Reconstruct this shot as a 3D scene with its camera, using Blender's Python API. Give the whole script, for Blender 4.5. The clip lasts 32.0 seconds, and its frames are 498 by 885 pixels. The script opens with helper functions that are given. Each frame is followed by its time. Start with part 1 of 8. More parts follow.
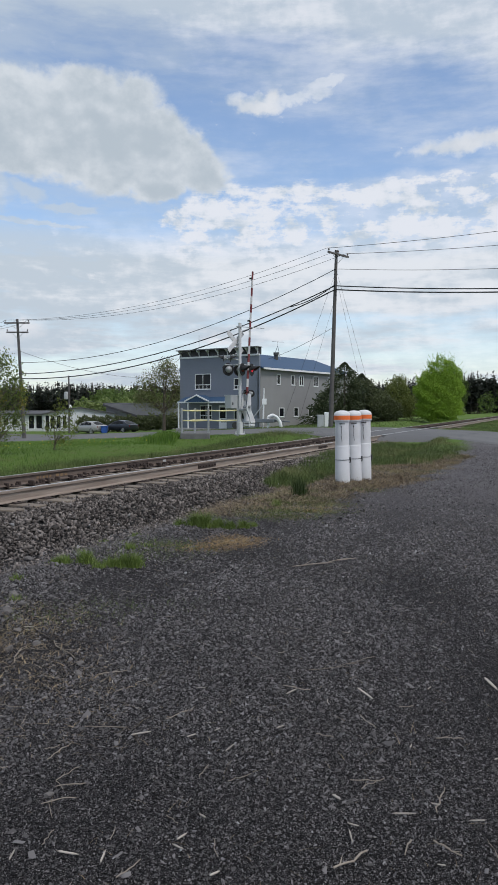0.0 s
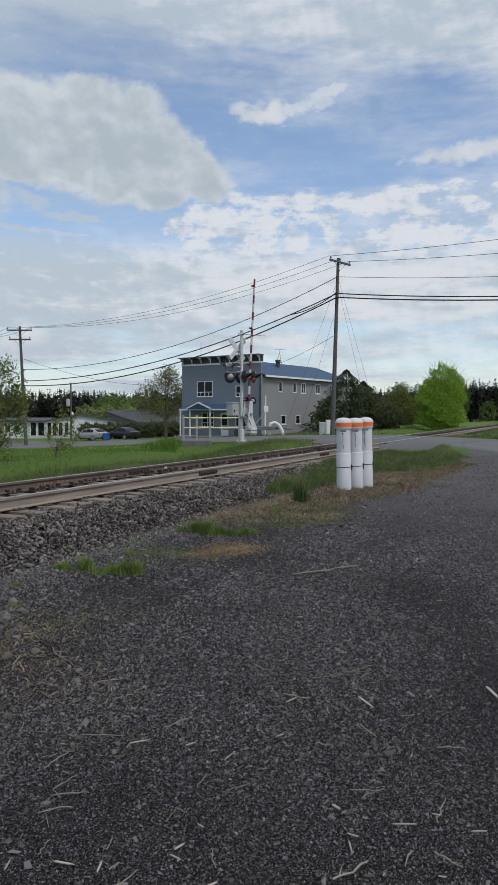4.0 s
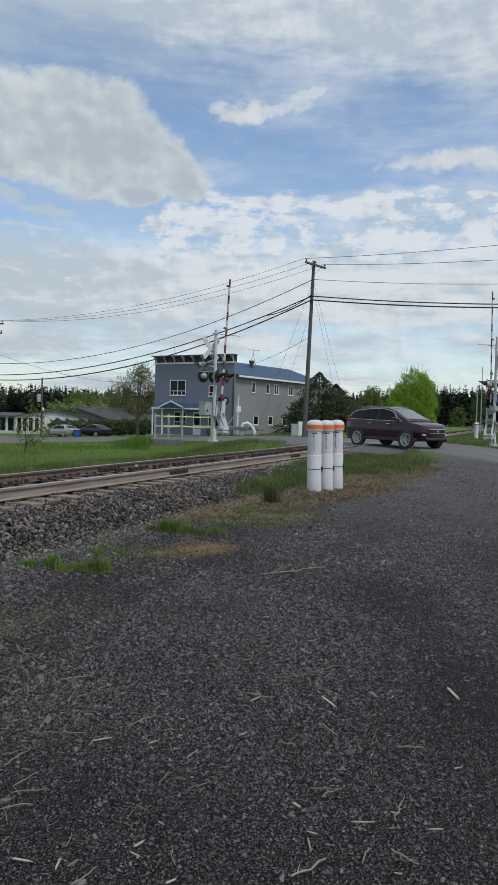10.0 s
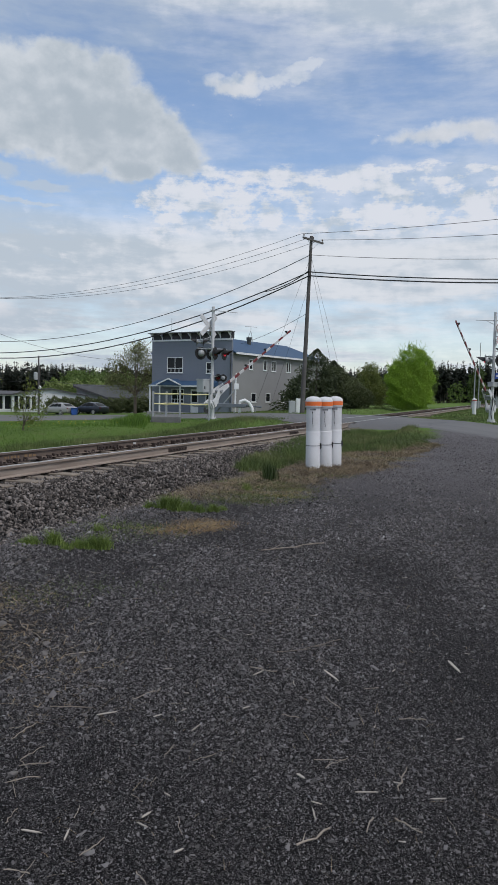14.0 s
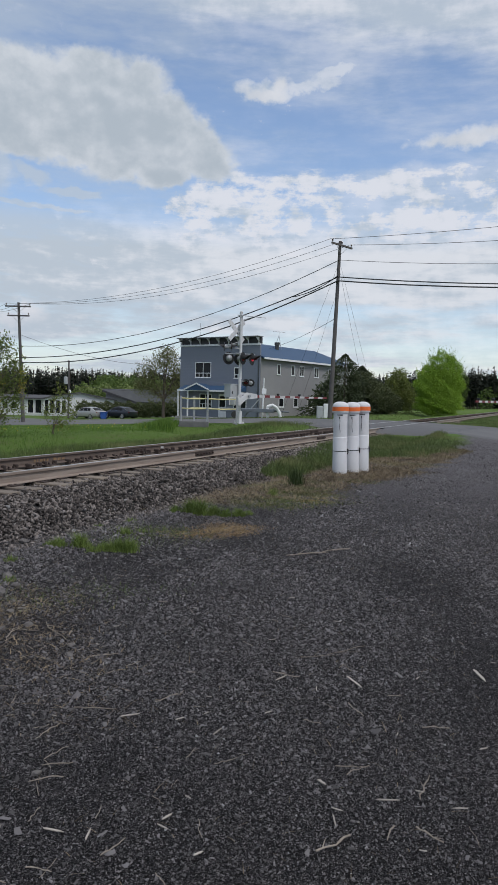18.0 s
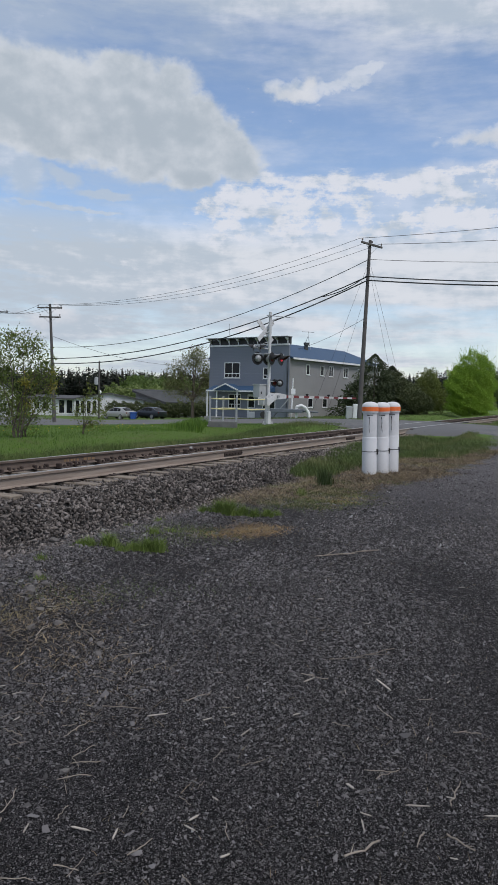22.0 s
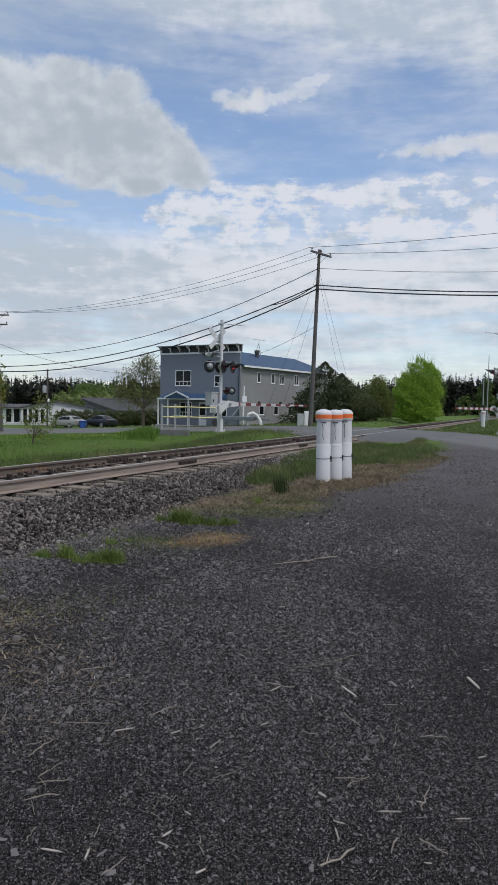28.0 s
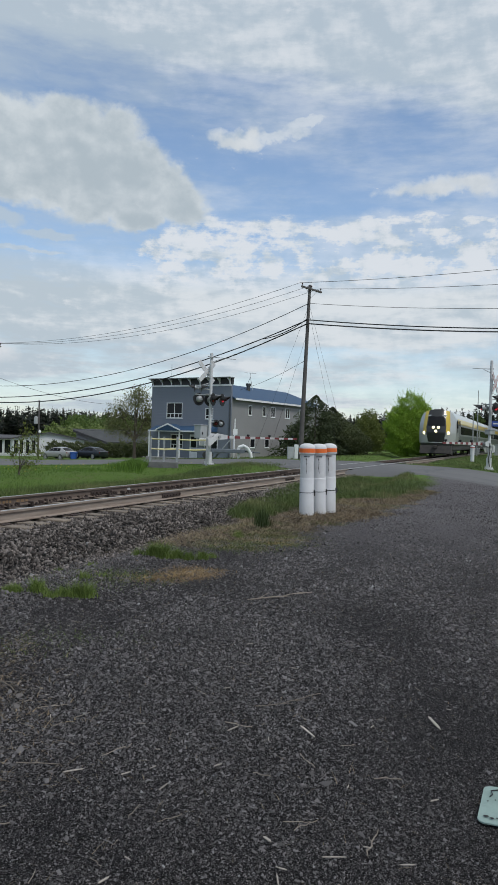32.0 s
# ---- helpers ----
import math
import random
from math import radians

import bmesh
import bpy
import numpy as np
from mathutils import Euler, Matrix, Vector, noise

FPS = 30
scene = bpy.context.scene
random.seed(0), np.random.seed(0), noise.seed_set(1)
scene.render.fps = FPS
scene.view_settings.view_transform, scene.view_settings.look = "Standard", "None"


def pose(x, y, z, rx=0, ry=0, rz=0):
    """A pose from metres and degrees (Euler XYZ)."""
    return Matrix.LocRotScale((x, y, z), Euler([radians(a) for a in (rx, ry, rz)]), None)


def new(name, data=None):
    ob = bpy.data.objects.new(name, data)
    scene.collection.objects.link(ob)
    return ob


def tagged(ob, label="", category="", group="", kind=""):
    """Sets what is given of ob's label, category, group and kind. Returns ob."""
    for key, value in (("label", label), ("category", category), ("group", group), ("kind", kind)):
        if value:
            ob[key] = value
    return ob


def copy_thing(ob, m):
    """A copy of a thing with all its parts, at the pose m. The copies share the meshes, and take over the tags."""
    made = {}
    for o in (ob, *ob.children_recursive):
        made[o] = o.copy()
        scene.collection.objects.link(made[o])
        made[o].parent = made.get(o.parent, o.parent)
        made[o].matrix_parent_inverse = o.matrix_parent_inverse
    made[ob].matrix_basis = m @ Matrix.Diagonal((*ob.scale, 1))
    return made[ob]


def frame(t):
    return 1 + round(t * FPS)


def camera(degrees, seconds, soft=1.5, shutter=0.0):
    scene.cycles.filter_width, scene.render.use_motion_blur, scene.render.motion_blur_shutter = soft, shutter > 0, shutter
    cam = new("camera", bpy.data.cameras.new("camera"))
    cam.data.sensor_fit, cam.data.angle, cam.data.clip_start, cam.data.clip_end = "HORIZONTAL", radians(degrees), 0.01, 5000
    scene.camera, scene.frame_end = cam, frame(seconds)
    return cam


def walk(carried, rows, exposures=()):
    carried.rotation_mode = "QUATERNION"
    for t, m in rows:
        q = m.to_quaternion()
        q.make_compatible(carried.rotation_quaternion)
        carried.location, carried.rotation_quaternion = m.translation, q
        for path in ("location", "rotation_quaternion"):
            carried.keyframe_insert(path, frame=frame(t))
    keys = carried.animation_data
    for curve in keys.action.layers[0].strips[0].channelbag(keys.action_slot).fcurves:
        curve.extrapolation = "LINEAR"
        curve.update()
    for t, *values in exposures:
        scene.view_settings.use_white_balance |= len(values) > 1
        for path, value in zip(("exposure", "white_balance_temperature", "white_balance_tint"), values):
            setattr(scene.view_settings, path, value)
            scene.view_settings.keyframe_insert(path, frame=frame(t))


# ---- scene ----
cam = camera(38.13, 32.0, 0.65)
PATH = [
    (0.0, pose(-0.000, -0.000, 1.615, 87.15, 0.00, -0.00)),
    (0.5, pose(0.001, -0.006, 1.612, 87.18, 0.09, 0.02)),
    (1.0, pose(0.010, -0.005, 1.610, 87.20, 0.07, 0.05)),
    (1.5, pose(0.009, -0.002, 1.612, 87.47, 0.03, 0.30)),
    (2.0, pose(0.002, 0.002, 1.617, 87.80, 0.02, 0.59)),
    (2.5, pose(0.001, 0.010, 1.615, 88.02, -0.07, 0.55)),
    (3.0, pose(0.007, 0.010, 1.614, 88.09, -0.09, 0.27)),
    (3.5, pose(0.008, 0.015, 1.611, 87.92, -0.09, 0.19)),
    (5.5, pose(0.020, 0.016, 1.605, 87.60, -0.10, -0.12)),
    (6.0, pose(0.017, 0.013, 1.609, 87.70, -0.19, -0.26)),
    (6.5, pose(0.017, 0.007, 1.608, 87.81, -0.43, -0.51)),
    (7.0, pose(0.024, 0.004, 1.608, 87.82, -0.43, -0.93)),
    (7.5, pose(0.021, 0.001, 1.608, 87.90, -0.70, -1.54)),
    (8.0, pose(0.016, 0.005, 1.609, 87.98, -0.89, -2.16)),
    (8.5, pose(0.026, 0.008, 1.608, 87.94, -0.86, -2.60)),
    (9.0, pose(0.021, 0.006, 1.606, 87.92, -1.22, -2.81)),
    (9.5, pose(0.026, -0.002, 1.611, 87.88, -1.32, -2.54)),
    (10.0, pose(0.022, -0.001, 1.607, 87.79, -1.48, -2.02)),
    (10.5, pose(0.017, 0.004, 1.606, 87.48, -1.59, -1.45)),
    (11.0, pose(0.005, 0.012, 1.605, 87.12, -1.68, -1.22)),
    (11.5, pose(0.008, 0.012, 1.602, 86.77, -1.55, -1.26)),
    (12.0, pose(0.010, 0.004, 1.605, 86.44, -1.48, -1.41)),
    (12.5, pose(0.006, 0.001, 1.603, 86.29, -1.27, -1.59)),
    (13.0, pose(-0.019, 0.002, 1.605, 86.09, -1.29, -1.99)),
    (13.5, pose(-0.014, 0.006, 1.601, 85.97, -1.26, -2.27)),
    (15.5, pose(0.035, 0.008, 1.600, 86.08, -0.97, -1.94)),
    (16.0, pose(0.033, -0.000, 1.601, 86.08, -1.08, -1.75)),
    (16.5, pose(0.025, 0.002, 1.602, 86.23, -1.17, -1.26)),
    (17.0, pose(0.020, -0.001, 1.602, 86.36, -1.31, -0.73)),
    (17.5, pose(0.017, -0.005, 1.602, 86.40, -1.39, -0.35)),
    (18.0, pose(0.018, -0.004, 1.600, 86.33, -1.45, -0.01)),
    (18.5, pose(0.018, 0.004, 1.598, 86.36, -1.40, 0.34)),
    (19.0, pose(0.018, -0.001, 1.602, 86.43, -1.46, 0.76)),
    (19.5, pose(0.009, 0.006, 1.603, 86.43, -1.62, 1.06)),
    (20.0, pose(0.017, 0.009, 1.599, 86.52, -1.54, 1.23)),
    (20.5, pose(0.019, 0.008, 1.598, 86.63, -1.55, 1.30)),
    (21.0, pose(0.020, 0.008, 1.599, 86.57, -1.66, 1.47)),
    (21.5, pose(0.012, 0.016, 1.596, 86.37, -1.76, 1.86)),
    (22.0, pose(0.021, 0.018, 1.596, 86.30, -1.41, 2.29)),
    (22.5, pose(0.028, 0.019, 1.598, 86.46, -1.35, 2.35)),
    (23.0, pose(0.031, 0.012, 1.602, 86.68, -1.44, 2.03)),
    (23.5, pose(0.030, 0.012, 1.605, 86.77, -1.41, 1.21)),
    (24.0, pose(0.046, 0.018, 1.604, 86.54, -1.18, 0.02)),
    (24.5, pose(0.044, 0.025, 1.601, 86.10, -1.09, -1.10)),
    (26.5, pose(0.014, 0.044, 1.602, 85.79, -1.65, -1.65)),
    (27.0, pose(-0.018, 0.045, 1.612, 86.55, -1.80, -1.39)),
    (27.5, pose(-0.049, 0.028, 1.618, 86.96, -1.47, -1.49)),
    (28.0, pose(-0.053, 0.023, 1.603, 86.99, -1.14, -1.63)),
    (28.5, pose(-0.002, 0.035, 1.612, 86.97, -1.36, -1.66)),
    (29.0, pose(0.059, 0.037, 1.612, 87.31, -1.66, -1.96)),
    (29.5, pose(0.085, 0.029, 1.616, 87.68, -1.65, -2.25)),
    (30.0, pose(0.093, 0.022, 1.613, 88.14, -1.83, -2.40)),
    (30.5, pose(0.083, 0.020, 1.617, 88.65, -2.03, -2.65)),
    (31.0, pose(0.091, 0.004, 1.628, 88.94, -2.06, -2.90)),
    (31.5, pose(0.109, 0.004, 1.628, 89.10, -1.85, -2.73)),
    (32.0, pose(0.130, 0.005, 1.627, 89.59, -1.60, -2.20)),
]
walk(cam, PATH, [(0, 0.04, 6300, 13), (1.0, -0.16, 6300, 12.5), (3.5, -0.11, 6300, 12), (6, -0.09, 6290, 12.5), (8, -0.09, 6300, 10), (10, -0.09, 6300, 10), (13, -0.09, 6285, 13), (17, -0.09, 6270, 14), (24, -0.10, 6270, 14.5), (27.5, -0.10, 6270, 14.5), (30, -0.09, 6290, 13), (31, -0.08, 6300, 10), (32, -0.08, 6300, 10)])

# The track runs along s, turned PHI degrees to the right of y; u is the distance to its right.
PHI = radians(24.2)
SIN, COS = math.sin(PHI), math.cos(PHI)
RAIL_Z, TRACK_U = 0.45, -7.9


def T(s, u, z=0.0):
    return Vector((s * SIN + u * COS, s * COS - u * SIN, z))


def to_su(x, y):
    return x * SIN + y * COS, x * COS - y * SIN


def smooth(a, b, v):
    k = np.clip((v - a) / (b - a), 0.0, 1.0)
    return k * k * (3 - 2 * k)


def ground_z(x, y):
    """Height of the natural ground, for numbers or arrays."""
    x, y = np.asarray(x, float), np.asarray(y, float)
    s, u = to_su(x, y)
    far = 0.3 - 0.05 * np.clip(-u - 14, 0, 38) - 0.004 * np.clip(-u - 52, 0, 200)
    near = 0.12 * smooth(-3.2, -5.4, u) + 0.33 * smooth(20, 32, s) * smooth(2.0, -3.5, u)
    z = near + (far - near) * smooth(-8.5, -11.5, u)
    pit = 0.36 * np.exp(-((s - 26.2) / 2.3) ** 2 - ((u + 14.2) / 1.4) ** 2)
    z = z - pit
    ditch = np.exp(-((u + 12.3) / 1.3) ** 2) * (0.30 * (1 - smooth(22, 29, s)) + 0.25 * smooth(42, 50, s))
    hump = smooth(-13.6, -11.5, u) * smooth(-1.0, -4.5, u) * smooth(23, 29, s) * smooth(46, 40, s)
    z = (z - ditch) * (1 - hump) + 0.42 * hump
    bed = smooth(3.5 - 1.5 * smooth(40, 44, s), 2.8 - 1.2 * smooth(40, 44, s), np.abs(u - TRACK_U)) * (1 - smooth(26.5, 29.5, s) * smooth(43, 40, s))
    return z - bed * np.maximum(z - 0.02, 0)


# ---- world and sun ----
class Nodes:
    """Short hand for building node trees."""

    def __init__(self, name, tree=None):
        if tree is None:
            self.m = bpy.data.materials.new(name)
            self.m.use_nodes = True
            tree = self.m.node_tree
            self.bsdf = tree.nodes["Principled BSDF"]
        self.t = tree

    def put(self, sort, **values):
        n = self.t.nodes.new(sort)
        for k, v in values.items():
            if k == "op":
                n.operation = v
            elif k == "kind":
                n.data_type = v
            elif k == "feature":
                n.feature = v
        return n

    def feed(self, socket, v):
        if hasattr(v, "is_linked"):
            self.t.links.new(v, socket)
        else:
            socket.default_value = v

    def math(self, op, a, b=0.0, c=0.0, clamp=False):
        n = self.put("ShaderNodeMath", op=op)
        n.use_clamp = clamp
        for s, v in zip(n.inputs, (a, b, c)):
            self.feed(s, v)
        return n.outputs[0]

    def noise(self, vec, scale, detail=3.0, rough=0.5, dim3=True):
        n = self.put("ShaderNodeTexNoise")
        n.inputs["Scale"].default_value, n.inputs["Detail"].default_value, n.inputs["Roughness"].default_value = scale, detail, rough
        self.t.links.new(vec, n.inputs["Vector"])
        return n.outputs["Fac"]

    def cells(self, vec, scale, feature="F1"):
        n = self.put("ShaderNodeTexVoronoi", feature=feature)
        n.inputs["Scale"].default_value = scale
        self.t.links.new(vec, n.inputs["Vector"])
        return n

    def step(self, v, a, b):
        n = self.put("ShaderNodeMapRange")
        n.interpolation_type = "SMOOTHSTEP"
        for k, x in (("From Min", a), ("From Max", b)):
            n.inputs[k].default_value = x
        self.feed(n.inputs["Value"], v)
        return n.outputs[0]

    def mix(self, f, a, b):
        n = self.put("ShaderNodeMix", kind="RGBA")
        for k, v in (("Factor", f), ("A", a), ("B", b)):
            self.feed(n.inputs[k], (*v, 1) if isinstance(v, tuple) and len(v) == 3 else v)
        return n.outputs["Result"]

    def dot(self, v, w):
        n = self.put("ShaderNodeVectorMath", op="DOT_PRODUCT")
        self.t.links.new(v, n.inputs[0])
        n.inputs[1].default_value = w
        return n.outputs["Value"]

    def bump(self, h, strength, distance=0.01):
        n = self.put("ShaderNodeBump")
        n.inputs["Strength"].default_value, n.inputs["Distance"].default_value = strength, distance
        self.t.links.new(h, n.inputs["Height"])
        self.t.links.new(n.outputs[0], self.bsdf.inputs["Normal"])


SUN_ELEVATION, SUN_TURN, SKY_STRENGTH = 56.0, 140.0, 0.15


def make_world():
    """A fair sky with broken cloud: a streaky bank low down, a clear band above it with single heaps, a veil high up."""
    world = bpy.data.worlds.new("world")
    scene.world = world
    world.use_nodes = True
    world.node_tree.nodes.clear()
    n = Nodes("sky", world.node_tree)
    out, bg, sky = n.put("ShaderNodeOutputWorld"), n.put("ShaderNodeBackground"), n.put("ShaderNodeTexSky")
    sky.sky_type, sky.sun_disc = "NISHITA", False
    sky.sun_elevation, sky.sun_rotation = radians(SUN_ELEVATION), radians(SUN_TURN)
    sky.air_density, sky.dust_density, sky.ozone_density = 1.1, 0.2, 2.2
    way = n.put("ShaderNodeTexCoord").outputs["Generated"]
    sep = n.put("ShaderNodeSeparateXYZ")
    n.t.links.new(way, sep.inputs[0])
    a, b = n.math("ARCTAN2", sep.outputs[0], sep.outputs[1]), n.math("MAXIMUM", sep.outputs[2], 0.0)

    def field(x, y, z=0.0):
        com = n.put("ShaderNodeCombineXYZ")
        n.feed(com.inputs[0], x)
        n.feed(com.inputs[1], y)
        com.inputs[2].default_value = z
        return com.outputs[0]

    # a flat layer overhead, drawn together towards the horizon, and a round one for the heaps
    deep = n.math("ADD", b, 0.07)
    layer = field(n.math("DIVIDE", sep.outputs[0], deep), n.math("DIVIDE", sep.outputs[1], deep), 3.1)
    q = field(n.math("MULTIPLY", a, 3.0), n.math("MULTIPLY", b, 4.0), 3.7)
    below = field(n.math("MULTIPLY_ADD", a, 3.0, 0.02), n.math("MULTIPLY_ADD", b, 4.0, 0.05), 3.7)
    other = field(n.math("MULTIPLY", a, 3.0), n.math("MULTIPLY", b, 4.0), 9.2)
    flat = field(n.math("MULTIPLY", a, 3.0), n.math("MULTIPLY", b, 14.0), 1.3)
    billow = n.math("ADD", n.math("MULTIPLY", n.noise(q, 2.6, 10, 0.60), 0.55), n.math("MULTIPLY", n.noise(q, 9.0, 8, 0.6), 0.45))
    curd = n.math("ADD", n.math("MULTIPLY", n.noise(q, 9.5, 9, 0.64), 0.6), n.math("MULTIPLY", n.noise(flat, 5.0, 8, 0.62), 0.4))
    fleck = n.math("ADD", n.math("MULTIPLY", n.noise(layer, 1.6, 8, 0.62), 0.55), n.math("MULTIPLY", n.noise(flat, 5.0, 8, 0.62), 0.45))
    streak = n.math("ADD", n.math("MULTIPLY", n.noise(layer, 0.55, 8, 0.6), 0.5), n.math("MULTIPLY", n.noise(flat, 1.7, 8, 0.62), 0.5))
    soft = n.noise(q, 3.4, 9, 0.6)
    # lit from above: where the cloud swells towards the light
    relief = n.math("SUBTRACT", n.noise(q, 6.5, 7, 0.55), n.noise(below, 6.5, 7, 0.55))

    def swell(noise, gain):
        return n.math("MULTIPLY", n.math("SUBTRACT", noise, 0.5), gain)

    # the heaps' outlines wander
    aw = n.math("ADD", a, n.math("ADD", swell(n.noise(other, 3.2, 4, 0.5), 0.10), swell(n.noise(other, 16.0, 5, 0.6), 0.022)))
    bw = n.math("ADD", b, n.math("ADD", swell(n.noise(q, 3.9, 4, 0.5), 0.045), swell(n.noise(q, 19.0, 5, 0.6), 0.016)))

    def heap(a0, b0, ra, rb, slope=0.0):
        x = n.math("DIVIDE", n.math("SUBTRACT", aw, a0), ra)
        y = n.math("DIVIDE", n.math("ADD", n.math("SUBTRACT", bw, b0), n.math("MULTIPLY", n.math("SUBTRACT", aw, a0), slope)), rb)
        d = n.math("SQRT", n.math("ADD", n.math("MULTIPLY", x, x), n.math("MULTIPLY", y, y)))
        return n.math("SUBTRACT", 1.0, d)

    # the great heap: a long back that slopes to a blunt end, a lobe below it, a thin tail
    great = None
    for h in ((-0.52, 0.355, 0.20, 0.050), (-0.31, 0.355, 0.135, 0.054), (-0.21, 0.360, 0.095, 0.054), (-0.13, 0.335, 0.085, 0.050, 0.25), (-0.085, 0.318, 0.066, 0.040, 0.2), (-0.14, 0.290, 0.050, 0.026), (-0.235, 0.330, 0.095, 0.046), (-0.175, 0.312, 0.07, 0.042, -0.2), (-0.33, 0.325, 0.09, 0.036)):
        m = heap(*h)
        great = m if great is None else n.math("MAXIMUM", great, m)
    great = n.math("ADD", great, swell(billow, 0.75))
    mask_great = n.step(great, -0.06, 0.22)
    tail = None
    for h in ((-0.375, 0.283, 0.075, 0.040, 0.4), (-0.31, 0.272, 0.04, 0.018, 0.2), (-0.25, 0.257, 0.055, 0.0075, -0.05), (0.105, 0.399, 0.048, 0.008, -0.25), (0.028, 0.384, 0.062, 0.014), (0.30, 0.324, 0.085, 0.016, -0.06), (0.075, 0.388, 0.05, 0.010, -0.1), (-0.02, 0.248, 0.05, 0.012), (-0.285, 0.232, 0.09, 0.006)):
        shape = heap(*h)
        m = n.math("MULTIPLY", n.math("MULTIPLY", n.step(n.math("ADD", shape, swell(billow, 2.2)), -0.18, 0.6), n.step(shape, -0.75, -0.1)), 0.78)
        tail = m if tail is None else n.math("MAXIMUM", tail, m)
    # small heaps
    mask_small = None
    for h in ((0.022, 0.381, 0.048, 0.009), (0.040, 0.389, 0.022, 0.013), (0.29, 0.322, 0.068, 0.011, -0.06), (0.345, 0.330, 0.07, 0.020), (0.395, 0.402, 0.05, 0.022), (-0.285, 0.104, 0.032, 0.024), (-0.31, 0.090, 0.03, 0.014), (0.45, 0.345, 0.09, 0.034), (0.9, 0.40, 0.3, 0.07, 0.1),
              (-1.0, 0.38, 0.3, 0.08, -0.1), (1.7, 0.42, 0.35, 0.08), (-1.9, 0.36, 0.35, 0.08), (2.7, 0.4, 0.35, 0.1)):
        shape = heap(*h)
        m = n.math("MULTIPLY", n.step(n.math("ADD", shape, swell(billow, 1.8)), 0.0, 0.7), n.step(shape, -0.5, 0.0))
        mask_small = m if mask_small is None else n.math("MAXIMUM", mask_small, m)
    # flecked band over the bank
    ledge = n.math("SUBTRACT", 0.298, n.math("MULTIPLY", n.step(a, -0.03, -0.15), 0.034))
    band = n.math("MULTIPLY", n.step(b, 0.175, 0.22), n.step(n.math("SUBTRACT", bw, ledge), 0.006, -0.016))
    band = n.math("MULTIPLY", band, n.step(aw, -0.16, -0.08))
    mask_band = n.math("MULTIPLY", n.step(n.math("ADD", n.math("MULTIPLY", band, 1.0), swell(curd, 5.0)), 0.38, 1.15), 0.93)
    mask_band = n.math("MAXIMUM", mask_band, n.math("MULTIPLY", n.math("MULTIPLY", band, n.step(a, -0.02, 0.16)), 0.55))
    # low bank and high veil
    bank = n.math("MULTIPLY", n.step(n.math("ADD", b, swell(streak, 0.06)), 0.252, 0.214), n.step(n.math("ADD", n.math("MULTIPLY", n.step(b, 0.06, 0.20), 0.16), streak), 0.42, 0.64))
    bank = n.math("MULTIPLY_ADD", bank, 0.72, n.math("MULTIPLY_ADD", n.step(n.math("ADD", b, swell(streak, 0.05)), 0.230, 0.180), 0.34, n.math("MULTIPLY", n.step(b, 0.13, 0.02), 0.22)))
    high = n.math("MULTIPLY", n.step(n.math("ADD", b, n.math("ADD", swell(streak, 0.20), n.math("MULTIPLY", n.step(a, -0.1, 0.4), 0.055))), 0.41, 0.475), 0.90)
    veil = n.math("MULTIPLY_ADD", n.step(n.math("ADD", streak, n.math("MULTIPLY", n.step(b, 0.36, 0.44), 0.10)), 0.42, 0.66), 0.50, 0.10)
    thin = n.math("MAXIMUM", n.math("MAXIMUM", n.math("MAXIMUM", bank, high), tail), n.math("MAXIMUM", veil, mask_band))
    grey, white = (0.518, 0.594, 0.647), (0.735, 0.772, 0.790)
    tone_thin = n.mix(n.step(n.math("ADD", n.math("MULTIPLY_ADD", fleck, 0.6, n.math("MULTIPLY", n.step(b, 0.08, 0.22), 0.04)), n.math("ADD", n.math("MULTIPLY", relief, 0.35), n.math("MULTIPLY_ADD", streak, 0.4, n.math("MULTIPLY", n.step(a, 0.10, -0.35), -0.10)))), 0.42, 0.60), grey, white)
    lit = n.math("ADD", n.math("MULTIPLY_ADD", relief, 0.9, n.math("MULTIPLY", soft, 0.7)), n.math("MULTIPLY", n.step(great, 0.5, 0.05), 0.24))
    tone_heap = n.mix(n.step(lit, 0.18, 0.78), (0.455, 0.522, 0.563), (0.655, 0.702, 0.723))
    tone_small = n.mix(n.step(soft, 0.30, 0.66), (0.58, 0.63, 0.67), (0.75, 0.775, 0.79))
    blue = n.put("ShaderNodeVectorMath", op="SCALE")
    n.t.links.new(sky.outputs[0], blue.inputs[0])
    blue.inputs["Scale"].default_value = SKY_STRENGTH
    tone_thin = n.mix(n.math("MULTIPLY", mask_band, n.step(n.math("ADD", curd, n.math("MULTIPLY", relief, 0.8)), 0.38, 0.58)), tone_thin, (0.78, 0.80, 0.815))
    col = n.mix(thin, blue.outputs[0], tone_thin)
    col = n.mix(mask_small, col, tone_small)
    col = n.mix(mask_great, col, tone_heap)
    n.t.links.new(col, bg.inputs["Color"])
    bg.inputs["Strength"].default_value = 1.0
    n.t.links.new(bg.outputs[0], out.inputs["Surface"])


make_world()
sun = new("sun", bpy.data.lights.new("sun", "SUN"))
sun.data.energy, sun.data.angle, sun.data.color = 2.1, radians(16), (1.0, 0.958, 0.895)
sun.matrix_basis = pose(0, 0, 60, 90 - SUN_ELEVATION, 0, 180 - SUN_TURN)


